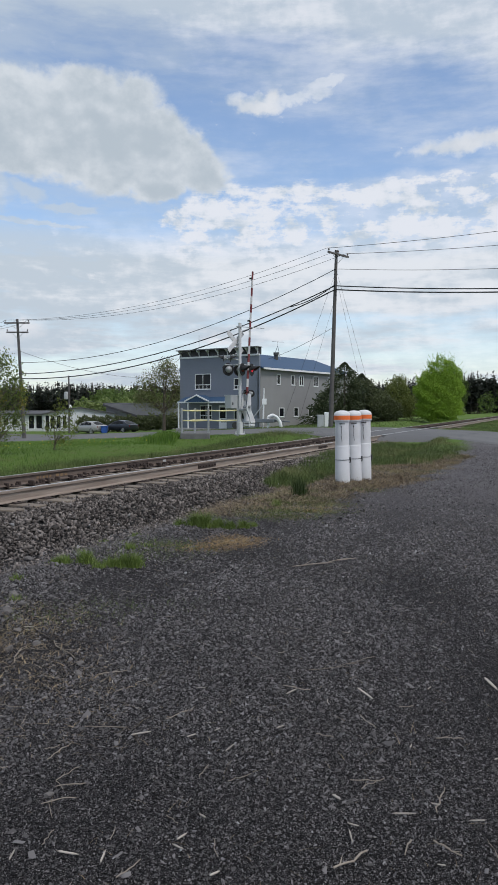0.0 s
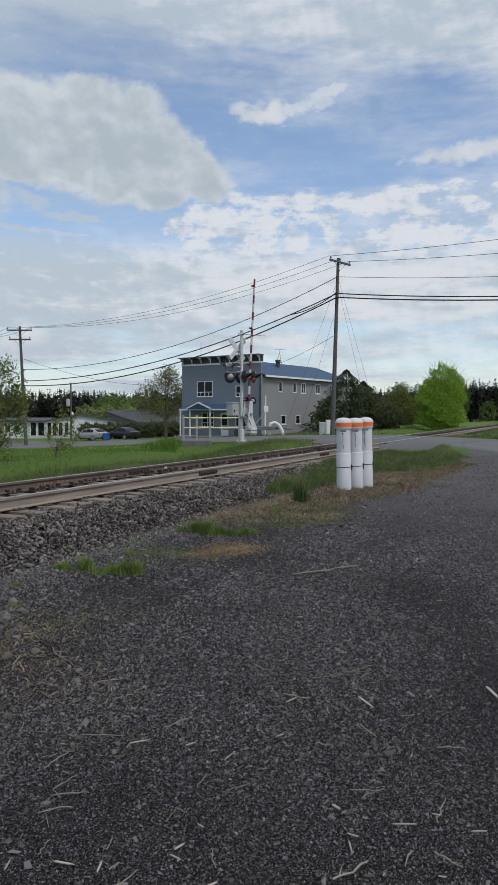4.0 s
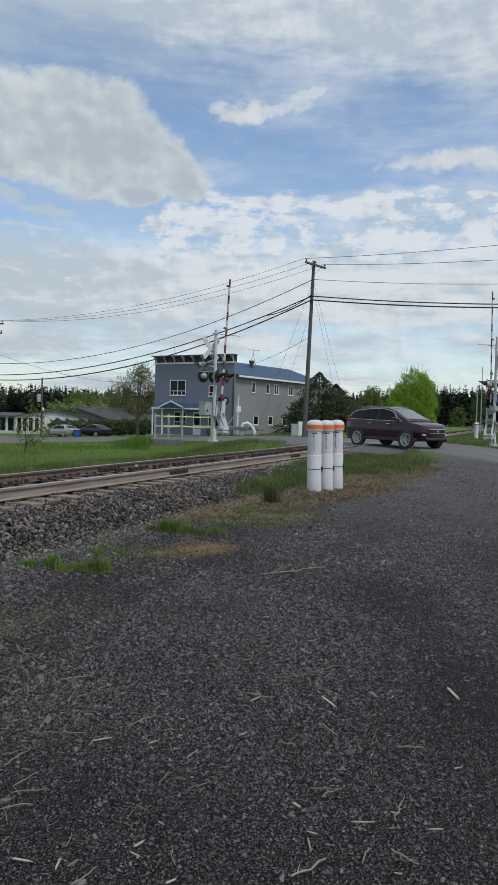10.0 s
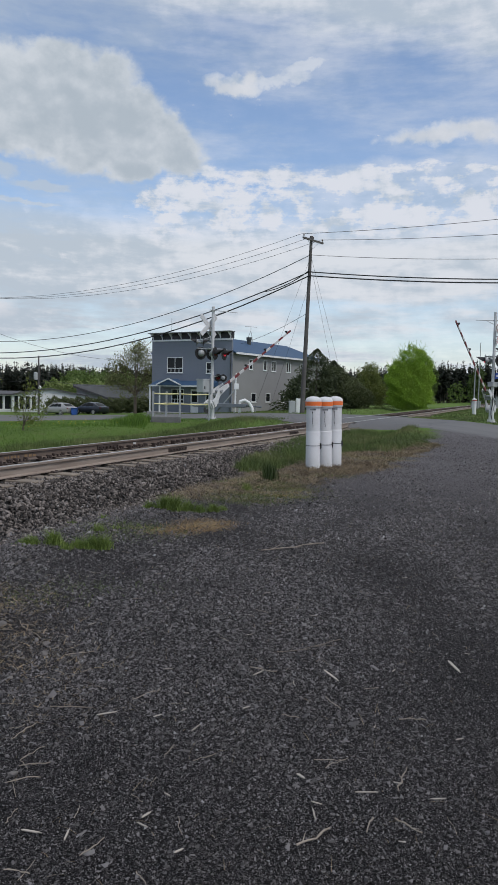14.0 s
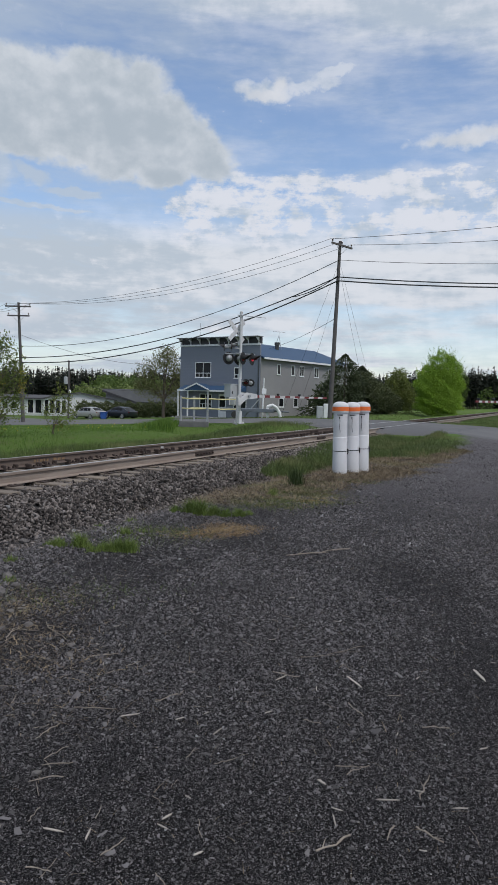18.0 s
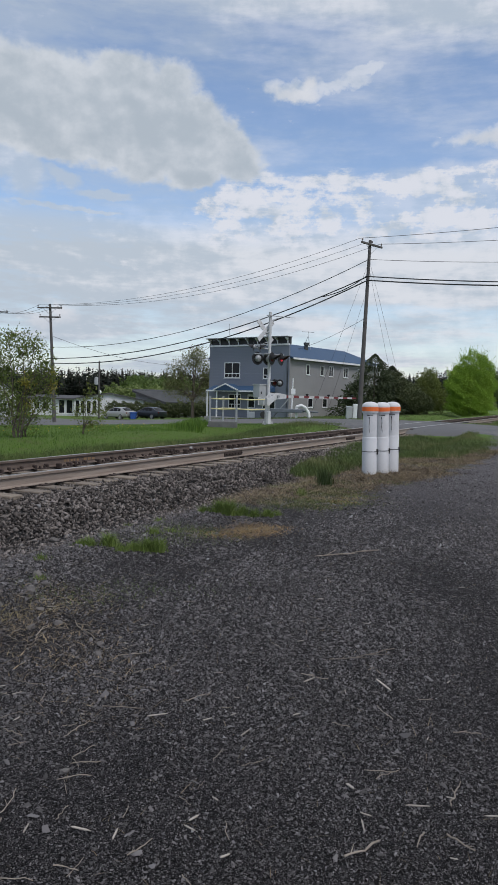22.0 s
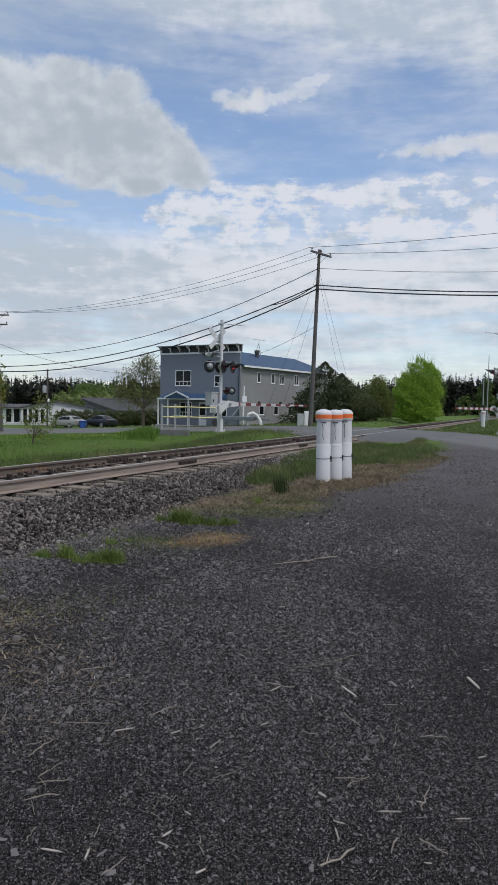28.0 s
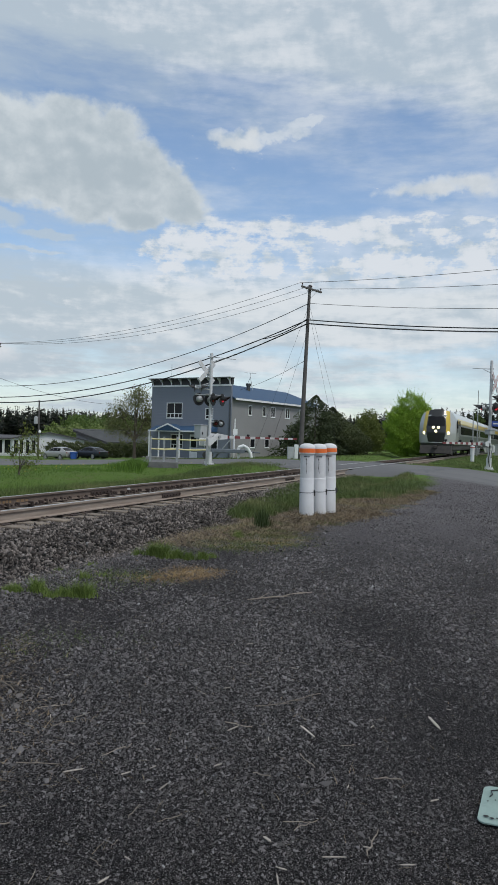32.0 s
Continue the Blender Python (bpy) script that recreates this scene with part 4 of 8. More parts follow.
    off = rng.normal(0, 1, (5600, 2)) * (0.042, 0.040)
    xy = c[k] + off
    blades("grass_tufts", xy, rise[k] * (1.25 - 7.0 * np.hypot(off[:, 0], off[:, 1])).clip(0.3, 1.2), 0.0024, M_LUSH, 24, "bright green grass tufts at the gravel's edge", 0.6)
    dark = clumpy(rng, 420, su_xy(np.array([11.79, 11.84]), np.array([-4.37, -4.32])), (0.06, 0.06))
    blades("dark_tuft", dark, np.full(420, 0.3), 0.004, M_DARKTUFT, 29, "dark upright tuft of grass beside the posts", 0.25)
    # dead stalks and litter of the fringe
    n = 46000
    s = 9 + 14.5 * rng.random(n) ** 0.8
    u = front(s) - 0.25 + (np.minimum(green_edge(s) + 0.2, front(s) - 0.5) - front(s)) * rng.random(n) + rng.normal(0, 0.12, n)
    xy = su_xy(s, u)
    spot = np.sin(xy[:, 0] * 3.1 + 1.2) * np.sin(xy[:, 1] * 2.3) > -0.35
    xy = xy[spot | (rng.random(n) < 0.35)]
    blades("dead_stalks", xy, 0.045 + 0.06 * rng.random(len(xy)) ** 3, 0.0046, M_DEAD, 30, "brown dead stalks and leaf litter in front of the posts", 3.0)
    xy = clumpy(rng, 1500, su_xy(np.array([14.6, 15.0, 15.6, 14.2, 15.9]), np.array([-3.5, -3.3, -3.2, -3.4, -3.5])), (0.20, 0.13))
    blades("dead_brush", xy, np.full(len(xy), 0.13), 0.0035, M_DEAD, 38, "low heap of tangled dead stalks beside the grass", 1.6)
    c = su_xy(np.array([15.5, 16.0, 17.5, 19.0, 9.6, 10.4, 11.2, 10.0]), np.array([-3.5, -3.3, -3.35, -3.2, -3.95, -4.0, -3.95, -4.3]))
    w = np.array([3, 4, 4, 4, 4, 5, 4, 4])
    xy = clumpy(rng, 5200, np.repeat(c, w, 0), (0.32, 0.14))
    blades("dry_grass", xy, np.full(len(xy), 0.045), 0.0030, M_STRAW, 25, "flattened dry yellow straw and dead grass", 2.6)
    xy = clumpy(rng, 3600, su_xy(np.array([7.05, 7.3, 7.5, 7.65, 7.85, 10.4, 10.9]), np.array([-3.80, -3.70, -3.62, -3.60, -3.64, -3.6, -3.55])), (0.17, 0.10))
    blades("rusty_grass", xy, np.full(len(xy), 0.035), 0.0036, M_RUSTY, 34, "flattened orange-brown dry grass at the gravel's edge", 3.0)
    c = su_xy(np.array([9.4, 10.0, 10.8, 11.6, 6.9, 7.0, 6.5, 12.4, 13.4, 16.4, 18.0, 4.4, 4.5, 4.9, 11.45, 11.15, 10.4, 9.7]), np.array([-4.05, -4.1, -4.2, -4.1, -4.15, -4.1, -4.1, -4.3, -3.7, -3.6, -3.4, -3.55, -3.47, -3.25, -4.9, -3.7, -3.5, -3.75]))
    w = np.array([6, 8, 8, 8, 3, 3, 2, 6, 4, 3, 3, 1, 1, 1, 6, 6, 6, 6])
    xy = clumpy(rng, 11000, np.repeat(c, w, 0), (0.28, 0.16))
    blades("thin_grass", xy, np.full(len(xy), 0.05), 0.0026, M_PATCH, 27, "thin yellow-green grass among the dry straw", 1.2)
    xy = clumpy(rng, 900, su_xy(np.array([4.3, 4.1, 3.8, 3.5, 3.3, 2.9]), np.array([-3.75, -3.5, -3.2, -2.95, -2.6, -2.2])), (0.25, 0.18))
    blades("straw_litter", xy, np.full(len(xy), 0.035), 0.0026, M_DEAD, 31, "scraps of dry straw lying among stones", 3.2)
    xy = np.column_stack([rng.normal(-1.74, 0.16, 420), rng.normal(4.75, 0.36, 420)])
    blades("straw_heap", xy, np.full(len(xy), 0.045), 0.0034, M_DEAD, 35, "thick litter of dry straw and stalks among stones", 3.4)
    xy = clumpy(rng, 900, su_xy(np.array([4.4, 4.2, 4.0, 3.8, 3.6, 3.3]), np.array([-3.8, -3.55, -3.7, -3.3, -3.05, -2.75])), (0.22, 0.16))
    blades("leaf_litter", xy, np.full(len(xy), 0.03), 0.006, M_DEAD, 33, "brown dead leaves and stalks among the stones", 2.6)
    y = np.sqrt(rng.uniform(2.1 ** 2, 11 ** 2, 2600))
    xy = np.column_stack([rng.uniform(-0.42, 0.44, 2600) * y, y])
    xy = xy[to_su(xy[:, 0], xy[:, 1])[1] > -4.6]
    blades("straw_bits", xy, np.full(len(xy), 0.020), 0.0014, M_DEAD, 26, "bits of dry straw strewn on the gravel", 3.5, z=ground_z(xy[:, 0], xy[:, 1]) + 0.006)


make_grass()


def make_twigs():
    """Broken twigs, splinters and single stones that lie on the gravel."""
    rnd = random.Random(12)
    spots = [(-0.72, 3.53, 0.21, -5, 0.0031), (-0.36, 3.71, 0.2, 44, 0.0026), (-0.79, 3.08, 0.14, 59, 0.0025), (-0.2, 3.1, 0.12, 72, 0.0024), (-0.75, 2.61, 0.1, 81, 0.0027),
             (-0.42, 2.43, 0.12, 52, 0.0029), (-0.82, 4.28, 0.17, 22, 0.0031), (-1.22, 4.71, 0.4, -56, 0.0038), (0.27, 4.04, 0.16, -21, 0.0038), (0.59, 4.44, 0.49, 29, 0.0032),
             (0.37, 3.44, 0.09, -23, 0.0027), (0.61, 3.6, 0.16, -69, 0.0029), (0.97, 3.41, 0.13, -5, 0.0033), (0.72, 2.54, 0.12, -51, 0.0041), (0.36, 2.48, 0.17, 40, 0.0048),
             (0.58, 2.55, 0.1, 64, 0.0036), (0.78, 2.87, 0.21, 66, 0.0035), (0.78, 7.35, 0.8, 28, 0.007), (0.53, 3.0, 0.14, 36, 0.0022), (-1.48, 4.6, 0.32, 95, 0.0038)]
    spots += [(rnd.uniform(-0.36, 0.36) * y, y, rnd.uniform(0.04, 0.12), rnd.uniform(0, 180), rnd.uniform(0.0012, 0.0026)) for y in [rnd.uniform(2.2, 8) for _ in range(34)]]
    spots += [(rnd.uniform(-0.40, -0.25) * y, y, rnd.uniform(0.05, 0.2), rnd.uniform(0, 180), rnd.uniform(0.0016, 0.0034)) for y in [rnd.uniform(2.2, 5.5) for _ in range(22)]]
    for x, y, length, a, r in spots:
        if to_su(x, y)[1] < -4.6:
            continue
        bm = B()
        n, pts = 6, []
        bend = rnd.uniform(-0.3, 0.3)
        for k in range(n + 1):
            q = k / n - 0.5
            pts.append(Vector((q * length, bend * length * (0.25 - q * q) + rnd.uniform(-0.035, 0.035) * length, r + 0.006 + rnd.random() * 0.006)))
        sweep(bm, pts, [r * rnd.uniform(0.55, 1.0) for _ in pts], 6)
        for j in range(0 if length < 0.12 else 1 if length < 0.3 else 4):
            at = pts[rnd.randint(1, 4)]
            tube(bm, at, at + Vector((0.22, rnd.choice((-0.14, 0.14)), 0.02)) * length * rnd.uniform(0.6, 1.2), r * 0.6, r * 0.25, 5)
        o = part("twig", bm, M_TWIG, at=Matrix.Translation((x, y, float(ground_z(x, y)))) @ Matrix.Rotation(radians(a), 4, "Z"))
        tagged(o, "broken dry brown twig lying on dark gravel", "twig", "twigs on the gravel")
    # flat splinters
    bits = [(-0.53, 3.46, 0.1, 18, 0.0055), (-0.65, 2.51, 0.08, -7, 0.0051), (-0.52, 2.49, 0.06, 84, 0.005), (0.24, 3.98, 0.11, 52, 0.0062), (0.65, 3.95, 0.14, -60, 0.0094), (1.4, 4.09, 0.15, -78, 0.0118),
            (0.36, 2.88, 0.06, -61, 0.0091), (0.61, 2.76, 0.1, 7, 0.0044), (-0.09, 3.31, 0.07, 57, 0.0052), (-0.25, 2.61, 0.05, 51, 0.0062), (-1.59, 5.14, 0.08, 30, 0.0105), (0.38, 2.61, 0.1, -90, 0.0041)]
    bits += [(rnd.uniform(-0.40, 0.38) * y, y, rnd.uniform(0.02, 0.06), rnd.uniform(0, 180), rnd.uniform(0.002, 0.005)) for y in [rnd.uniform(2.25, 6.5) for _ in range(46)]]
    for x, y, length, a, w in bits:
        L, w = length / 2, w * 0.72
        bm = B()
        extrude(bm, [(-L, 0), (-L * 0.7, -w), (L * 0.6, -w * 0.8), (L, w * 0.2), (L * 0.4, w), (-L * 0.8, w * 0.8)], 0.004, Matrix.Rotation(radians(90), 4, "X"))
        tagged(part("wood_splinter", bm, M_CHIP, at=pose(x, y, float(ground_z(x, y)) + 0.014, rnd.uniform(-10, 10), rnd.uniform(-8, 8), a)), "pale flat wood splinter lying on dark gravel", "wood splinter", "splinters on the gravel")
    # single stones at the edge of the ballast and one out on the gravel
    for x, y, r in ((-1.8, 5.66, 0.037), (-1.44, 4.81, 0.035), (-1.06, 4.44, 0.03), (-1.03, 4.27, 0.031), (-2.26, 7.4, 0.055), (-0.83, 2.91, 0.021), (-0.54, 6.43, 0.028), (-1.87, 5.48, 0.041), (-1.59, 5.88, 0.021), (-1.66, 5.08, 0.029), (-1.31, 5.06, 0.018), (-1.14, 4.2, 0.017), (-1.59, 4.7, 0.031), (-1.95, 5.9, 0.05), (-1.98, 5.1, 0.04)):
        bm = B()
        bmesh.ops.create_icosphere(bm, subdivisions=2, radius=1.0)
        tops = [Vector((rnd.gauss(0, 1), rnd.gauss(0, 1), rnd.gauss(0, 0.7))).normalized() for _ in range(7)]
        for v in bm.verts:
            for c in tops:
                over = v.co.dot(c) - 0.62
                if over > 0:
                    v.co -= c * over
            v.co = Vector((v.co.x * 1.35, v.co.y, v.co.z * 0.62)) * r
        tagged(part("stone", bm, M_ROCK, at=pose(x, y, float(ground_z(x, y)) + r * 0.3, rnd.uniform(-14, 14), rnd.uniform(-14, 14), rnd.uniform(0, 180))), "angular grey stone lying on the gravel", "stone", "stones on the gravel")


make_twigs()


# ---- marker posts ----
def marker_post(at):
    p = thing("marker_post", "white plastic marker post with an orange band and domed cap", "marker post", "row of marker posts", at=at)
    part("sleeve", lathe(B(), [(0.150, -0.05), (0.150, 0.72), (0.146, 0.735), (0.14, 0.74)], 28), M_POSTWHITE, p, soft=True)
    part("tube", lathe(B(), [(0.143, 0.70), (0.143, 1.24)], 28), M_POSTWHITE, p, soft=True)
    cap = part("cap", lathe(B(), [(0.143, 1.232), (0.163, 1.232), (0.166, 1.24), (0.166, 1.37), (0.162, 1.385), (0.145, 1.415), (0.11, 1.44), (0.06, 1.455), (0.0, 1.46)], 28), M_POSTWHITE, p, soft=True)
    part("orange_band", lathe(B(), [(0.166, 1.268), (0.1685, 1.268), (0.1685, 1.352), (0.166, 1.352)], 28), M_ORANGE, cap, "orange reflective band")
    part("strap", lathe(B(), [(0.150, 0.44), (0.154, 0.44), (0.154, 0.452), (0.150, 0.452)], 28), M_BLACK, p, "thin dark strap")
    bm = B()
    for dx, dz in ((0, 0), (0.03, 0.03), (0.03, -0.03), (-0.02, 0.035), (0.0, -0.05), (0.045, 0)):
        box(bm, 0.15, 0.17, dx - 0.016, dx + 0.016, 0.445 + dz - 0.016, 0.445 + dz + 0.016)
    part("strap_knot", bm, M_BLACK, p, "dark knotted strap end", at=Matrix.Rotation(radians(-18), 4, "Z"))
    bm = B()
    for k in range(5):
        a = radians(-118 + k * 9.5)
        box(bm, -0.009, 0.009, -0.003, 0.003, -0.011, 0.011, m=Matrix.Translation((0.1442 * math.cos(a), 0.1442 * math.sin(a), 1.185)) @ Matrix.Rotation(a + math.pi / 2, 4, "Z"))
    part("label_bars", bm, M_BLACK, p, "row of small dark printed bars")
    bm = B()
    for k in range(9):
        a = radians(-104 + 2.2 * math.sin(k * 0.9) + k * 0.5)
        w = 0.009 if k == 0 else 0.0035
        box(bm, -w, w, -0.003, 0.003, -0.019, 0.019, m=Matrix.Translation((0.1442 * math.cos(a), 0.1442 * math.sin(a), 1.13 - k * 0.035)) @ Matrix.Rotation(a + math.pi / 2, 4, "Z"))
    part("label_strip", bm, M_BLACK, p, "dark upright printed strip")
    return p


def make_posts():
    first = marker_post(Matrix.Translation((1.93, 14.80, float(ground_z(1.93, 14.8)) + 0.02)) @ pose(0, 0, 0, 0, -1.0, 0))
    copy_thing(first, Matrix.Translation((2.24, 15.22, float(ground_z(2.24, 15.22)) + 0.025)) @ pose(0, 0, 0, 0.5, -1.6, 4))
    copy_thing(first, Matrix.Translation((2.50, 15.55, float(ground_z(2.5, 15.55)) + 0.045)) @ pose(0, 0, 0, -0.6, -0.9, -3))


make_posts()


# ---- level crossing signals ----
def lamp_unit(parent, at, lit):
    """A round crossing lamp that faces -y: backing disc, housing, hood and lens."""
    disc = part("lamp", lathe(B(), [(0.02, -0.012), (0.29, -0.012), (0.30, 0.0), (0.29, 0.012), (0.02, 0.012)], 28, pose(0, 0, 0, 90, 0, 0)), M_BLACK, parent, "black lamp disc with hood", at=at)
    part("lamp_housing", lathe(B(), [(0.16, 0.0), (0.155, 0.08), (0.12, 0.14), (0.05, 0.17), (0.0, 0.175)], 20, pose(0, 0.01, 0, -90, 0, 0)), M_GALV, disc, "grey lamp housing", True)
    q = 0.72 if lit else 1.0
    part("lens", lathe(B(), [(0.15 * q, 0.0), (0.145 * q, 0.02), (0.10 * q, 0.045), (0.0, 0.055)], 20, pose(0, -0.012, 0, 90, 0, 0)), M_LIT if lit else M_LENS, disc, "glowing red lens" if lit else "unlit dark red lens", True)
    bm = B()
    n = 14
    rows = []
    for k in range(n + 1):
        a = math.pi * (k / n) * 1.15 - 0.235
        length = 0.16 + 0.28 * max(math.sin(a), 0.0)
        rows.append([bm.verts.new((math.cos(a) * r, y, math.sin(a) * r)) for r, y in ((0.165, -0.01), (0.175, -length), (0.165, -length), (0.155, -0.01))])
    for a, b in zip(rows, rows[1:]):
        for k in range(4):
            bm.faces.new((a[k], a[(k + 1) % 4], b[(k + 1) % 4], b[k]))
    bm.faces.new(rows[0])
    bm.faces.new(rows[-1][::-1])
    part("hood", bm, M_BLACK, disc, "black lamp hood")
    return disc


def crossing_signal(at, lit=True, small=False, tall=5.27):
    """Mast with crossbuck, lamps and gate drive; the gate's arm points along x."""
    sig = thing("crossing_signal", "white railway crossing signal mast with crossbuck and red lamps", "crossing signal", "level crossing signals", at=at)
    bm = B()
    box(bm, -0.22, 0.22, -0.22, 0.22, -0.35, 0.03, 0.02)
    part("footing", bm, M_CONCRETE, sig)
    bm = B()
    box(bm, -0.11, 0.11, -0.11, 0.11, 0.03, 0.62, 0.03)
    box(bm, -0.17, 0.17, -0.17, 0.17, 0.03, 0.08, 0.01)
    for x in (-0.135, 0.135):
        for y in (-0.135, 0.135):
            tube(bm, (x, y, 0.08), (x, y, 0.16), 0.025, seg=6)
    part("base", bm, M_PAINTWHITE, sig)
    part("mast", lathe(B(), [(0.073, 0.6), (0.073, tall), (0.055, tall + 0.02), (0.0, tall + 0.03)], 14), M_PAINTWHITE, sig, soft=True)
    bm = B()
    tube(bm, (0, -0.1, 5.09), (0, 0.1, 5.09), 0.03)
    tube(bm, (-0.25, 0, 5.10), (1.0, -0.65, 5.05), 0.02, 0.012)
    tube(bm, (0, 0, 4.87), (0.5, -0.33, 5.07), 0.012)
    part("top_arm", bm, M_GALV, sig)
    buck = None
    for a in (42, -42):
        bm = B()
        box(bm, -0.68, 0.68, -0.012, 0.012, -0.115, 0.115, 0.006)
        o = part("crossbuck_board", bm, M_PAINTWHITE, sig, "white crossbuck board with red edging", at=Matrix.Translation((-0.12, 0.16 + (0.03 if a > 0 else 0), 4.40)) @ Matrix.Rotation(radians(a), 4, "Y"))
        bm = B()
        for z in (-0.095, 0.075):
            box(bm, -0.66, 0.66, 0.0125, 0.018, z, z + 0.022)
            box(bm, -0.66, 0.66, -0.018, -0.0125, z, z + 0.022) if a < 0 else None
        part("red_edging", bm, M_RED, o) if small else bm.free()
    bm = B()
    tube(bm, (0, 0, 4.3), (-0.12, 0.15, 4.3), 0.03)
    tube(bm, (0, 0, 4.05), (-0.12, 0.15, 4.2), 0.02)
    part("crossbuck_bracket", bm, M_GALV, sig)
    # lamps towards the road's two ends
    bm = B()
    tube(bm, (-0.55, -0.22, 3.30), (0.75, -0.22, 3.30), 0.03)
    tube(bm, (-0.75, 0.28, 3.30), (0.5, 0.28, 3.30), 0.03)
    tube(bm, (0, -0.22, 3.30), (0, 0.28, 3.30), 0.035)
    for x, y in ((-0.12, -0.22), (0.52, -0.22), (-0.45, 0.28), (0.3, 0.28)):
        tube(bm, (x, y, 3.30), (x, y, 3.12), 0.02)
    part("lamp_arm", bm, M_GALV, sig)
    lamp_unit(sig, pose(-0.12, -0.28, 3.09, 0, 0, 17), False)
    lamp_unit(sig, pose(0.52, -0.28, 3.09, 0, 0, 17), lit)
    lamp_unit(sig, pose(-0.45, 0.34, 3.09, 0, 0, 163), False)
    lamp_unit(sig, pose(0.30, 0.34, 3.09, 0, 0, 163), lit)
    bm = B()
    tube(bm, (0, 0, 3.55), (-0.65, 0.45, 3.62), 0.03)
    tube(bm, (0, 0, 3.9), (-0.55, 0.4, 3.66), 0.015)
    part("side_lamp_arm", bm, M_PAINTWHITE, sig)
    lamp_unit(sig, pose(-0.36, 0.26, 3.62, 0, 0, 42) @ Matrix.Scale(0.72, 4), False)
    lamp_unit(sig, pose(-0.62, 0.46, 3.62, 0, 0, 222) @ Matrix.Scale(0.72, 4), False)
    bm = B()
    if not small:
        tube(bm, (0, 0, 2.02), (0.42, -0.3, 2.04), 0.025)
        part("low_lamp_arm", bm, M_GALV, sig)
        lamp_unit(sig, pose(0.24, -0.17, 1.96, 0, 0, -48) @ Matrix.Scale(0.6, 4), False)
        lamp_unit(sig, pose(0.42, -0.32, 1.96, 0, 0, 132) @ Matrix.Scale(0.6, 4), False)
    # drive and case
    bm = B()
    if small:
        box(bm, -0.42, 0.42, -0.14, 0.14, 1.78, 2.0, 0.03)
        box(bm, -0.45, 0.45, -0.16, 0.16, 1.99, 2.03, 0.01)
    else:
        box(bm, -0.5, 0.08, 0.1, 0.55, 1.24, 1.86, 0.03)
        box(bm, -0.52, 0.10, 0.08, 0.57, 1.84, 1.89, 0.01)
    case = part("drive_case", bm, M_CASE, sig, "grey gate drive case")
    bm = B()
    box(bm, -0.42, -0.36, -0.16, -0.135, 1.84, 1.93) if small else box(bm, -0.42, -0.36, 0.085, 0.1, 1.42, 1.54)
    part("latch", bm, M_BLACK, case)
    bm = B()
    box(bm, -0.09, 0.09, -0.35, 0.12, 1.12, 1.24, 0.01)
    tube(bm, (0.1, 0.12, 0.6), (0.12, 0.2, 1.2), 0.025)
    part("drive_bracket", bm, M_GALV, sig)
    bm = B()
    sweep(bm, [(0.16 + 0.05 * math.sin(k * 1.3), 0.05 + 0.04 * math.cos(k), 0.15 + k * 0.13) for k in range(9)], 0.022, 7)
    part("cable", bm, M_WIRE, sig, "black hanging cable")
    return sig


def gate_arm(sig, long=6.4):
    """The arm with its crank plates and weight, turning about the local y axis at its root."""
    g = thing("gate")
    g.parent = sig
    tagged(g, "striped crossing gate arm")
    n = 15
    step = (long - 0.55) / n
    for k in range(n):
        bm = B()
        x0 = 0.55 + k * step
        w = 0.065 - 0.025 * k / n
        box(bm, x0, x0 + step, -0.02, 0.02, -w, w)
        part("stripe", bm, M_STRIPE if k % 2 == 0 else M_PALE, g, "red stripe" if k % 2 == 0 else "")
    for x in (2.35, 4.05, 6.05):
        bm = B()
        box(bm, x - 0.04, x + 0.04, -0.03, 0.03, 0.04, 0.13, 0.01)
        tube(bm, (x, -0.06, 0.12), (x, 0.06, 0.12), 0.042, seg=12)
        part("arm_lamp", bm, M_BLACK, g, "small dark arm lamp")
    for y in (-0.18, 0.16):
        bm = B()
        extrude(bm, [(-0.95, -0.42), (-0.60, -0.46), (-0.15, -0.16), (0.25, -0.12), (0.62, -0.09), (0.62, 0.09), (0.25, 0.14), (-0.12, 0.17), (-0.5, -0.08), (-0.95, -0.06)], 0.025, pose(0, y, 0))
        part("crank_plate", bm, M_PAINTWHITE, g, "white crank plate")
    bm = B()
    for x in (-0.9, -0.76):
        box(bm, x, x + 0.1, -0.24, 0.24, -0.42, -0.1, 0.015)
    part("weight", bm, M_PAINTWHITE, g, "white counterweight")
    bm = B()
    tube(bm, (0, -0.26, 0), (0, 0.24, 0), 0.07, seg=14)
    box(bm, 0.3, 0.62, -0.16, 0.16, -0.03, 0.03)
    part("pivot", bm, M_GALV, g)
    return g


def make_signals():
    out = []
    arm_turn = math.atan2(0.738, 0.675)
    for (s, u), turn, lit in (((31.0, -14.4), arm_turn, True), ((38.3, -2.25), radians(53.8) + math.pi, True)):
        p = T(s, u)
        p.z = float(ground_z(p.x, p.y)) + 0.0
        sig = crossing_signal(Matrix.Translation(p) @ Matrix.Rotation(turn, 4, "Z"), lit, u > -5, 5.5 if u > -5 else 5.27)
        out.append(gate_arm(sig))
        if u > -5:
            bm = B()
            box(bm, -0.22, 0.22, -0.006, 0.006, -0.14, 0.14, 0.004)
            o = part("blue_plate", bm, M_BLUE, sig, "small blue plate with a pale bar", at=pose(-0.05, 0.30, 2.33, 0, 0, -math.degrees(turn)))
            bm = B()
            box(bm, -0.16, 0.16, -0.009, -0.0065, -0.03, 0.03)
            part("bar", bm, M_PAINTWHITE, o)
    return out


GATES = make_signals()


M_HEADWALL = material("stained_dark_concrete", (0.15, 0.15, 0.15), (0.09, 0.09, 0.092), 0.9, scale=3, fine=30, bump=0.3)


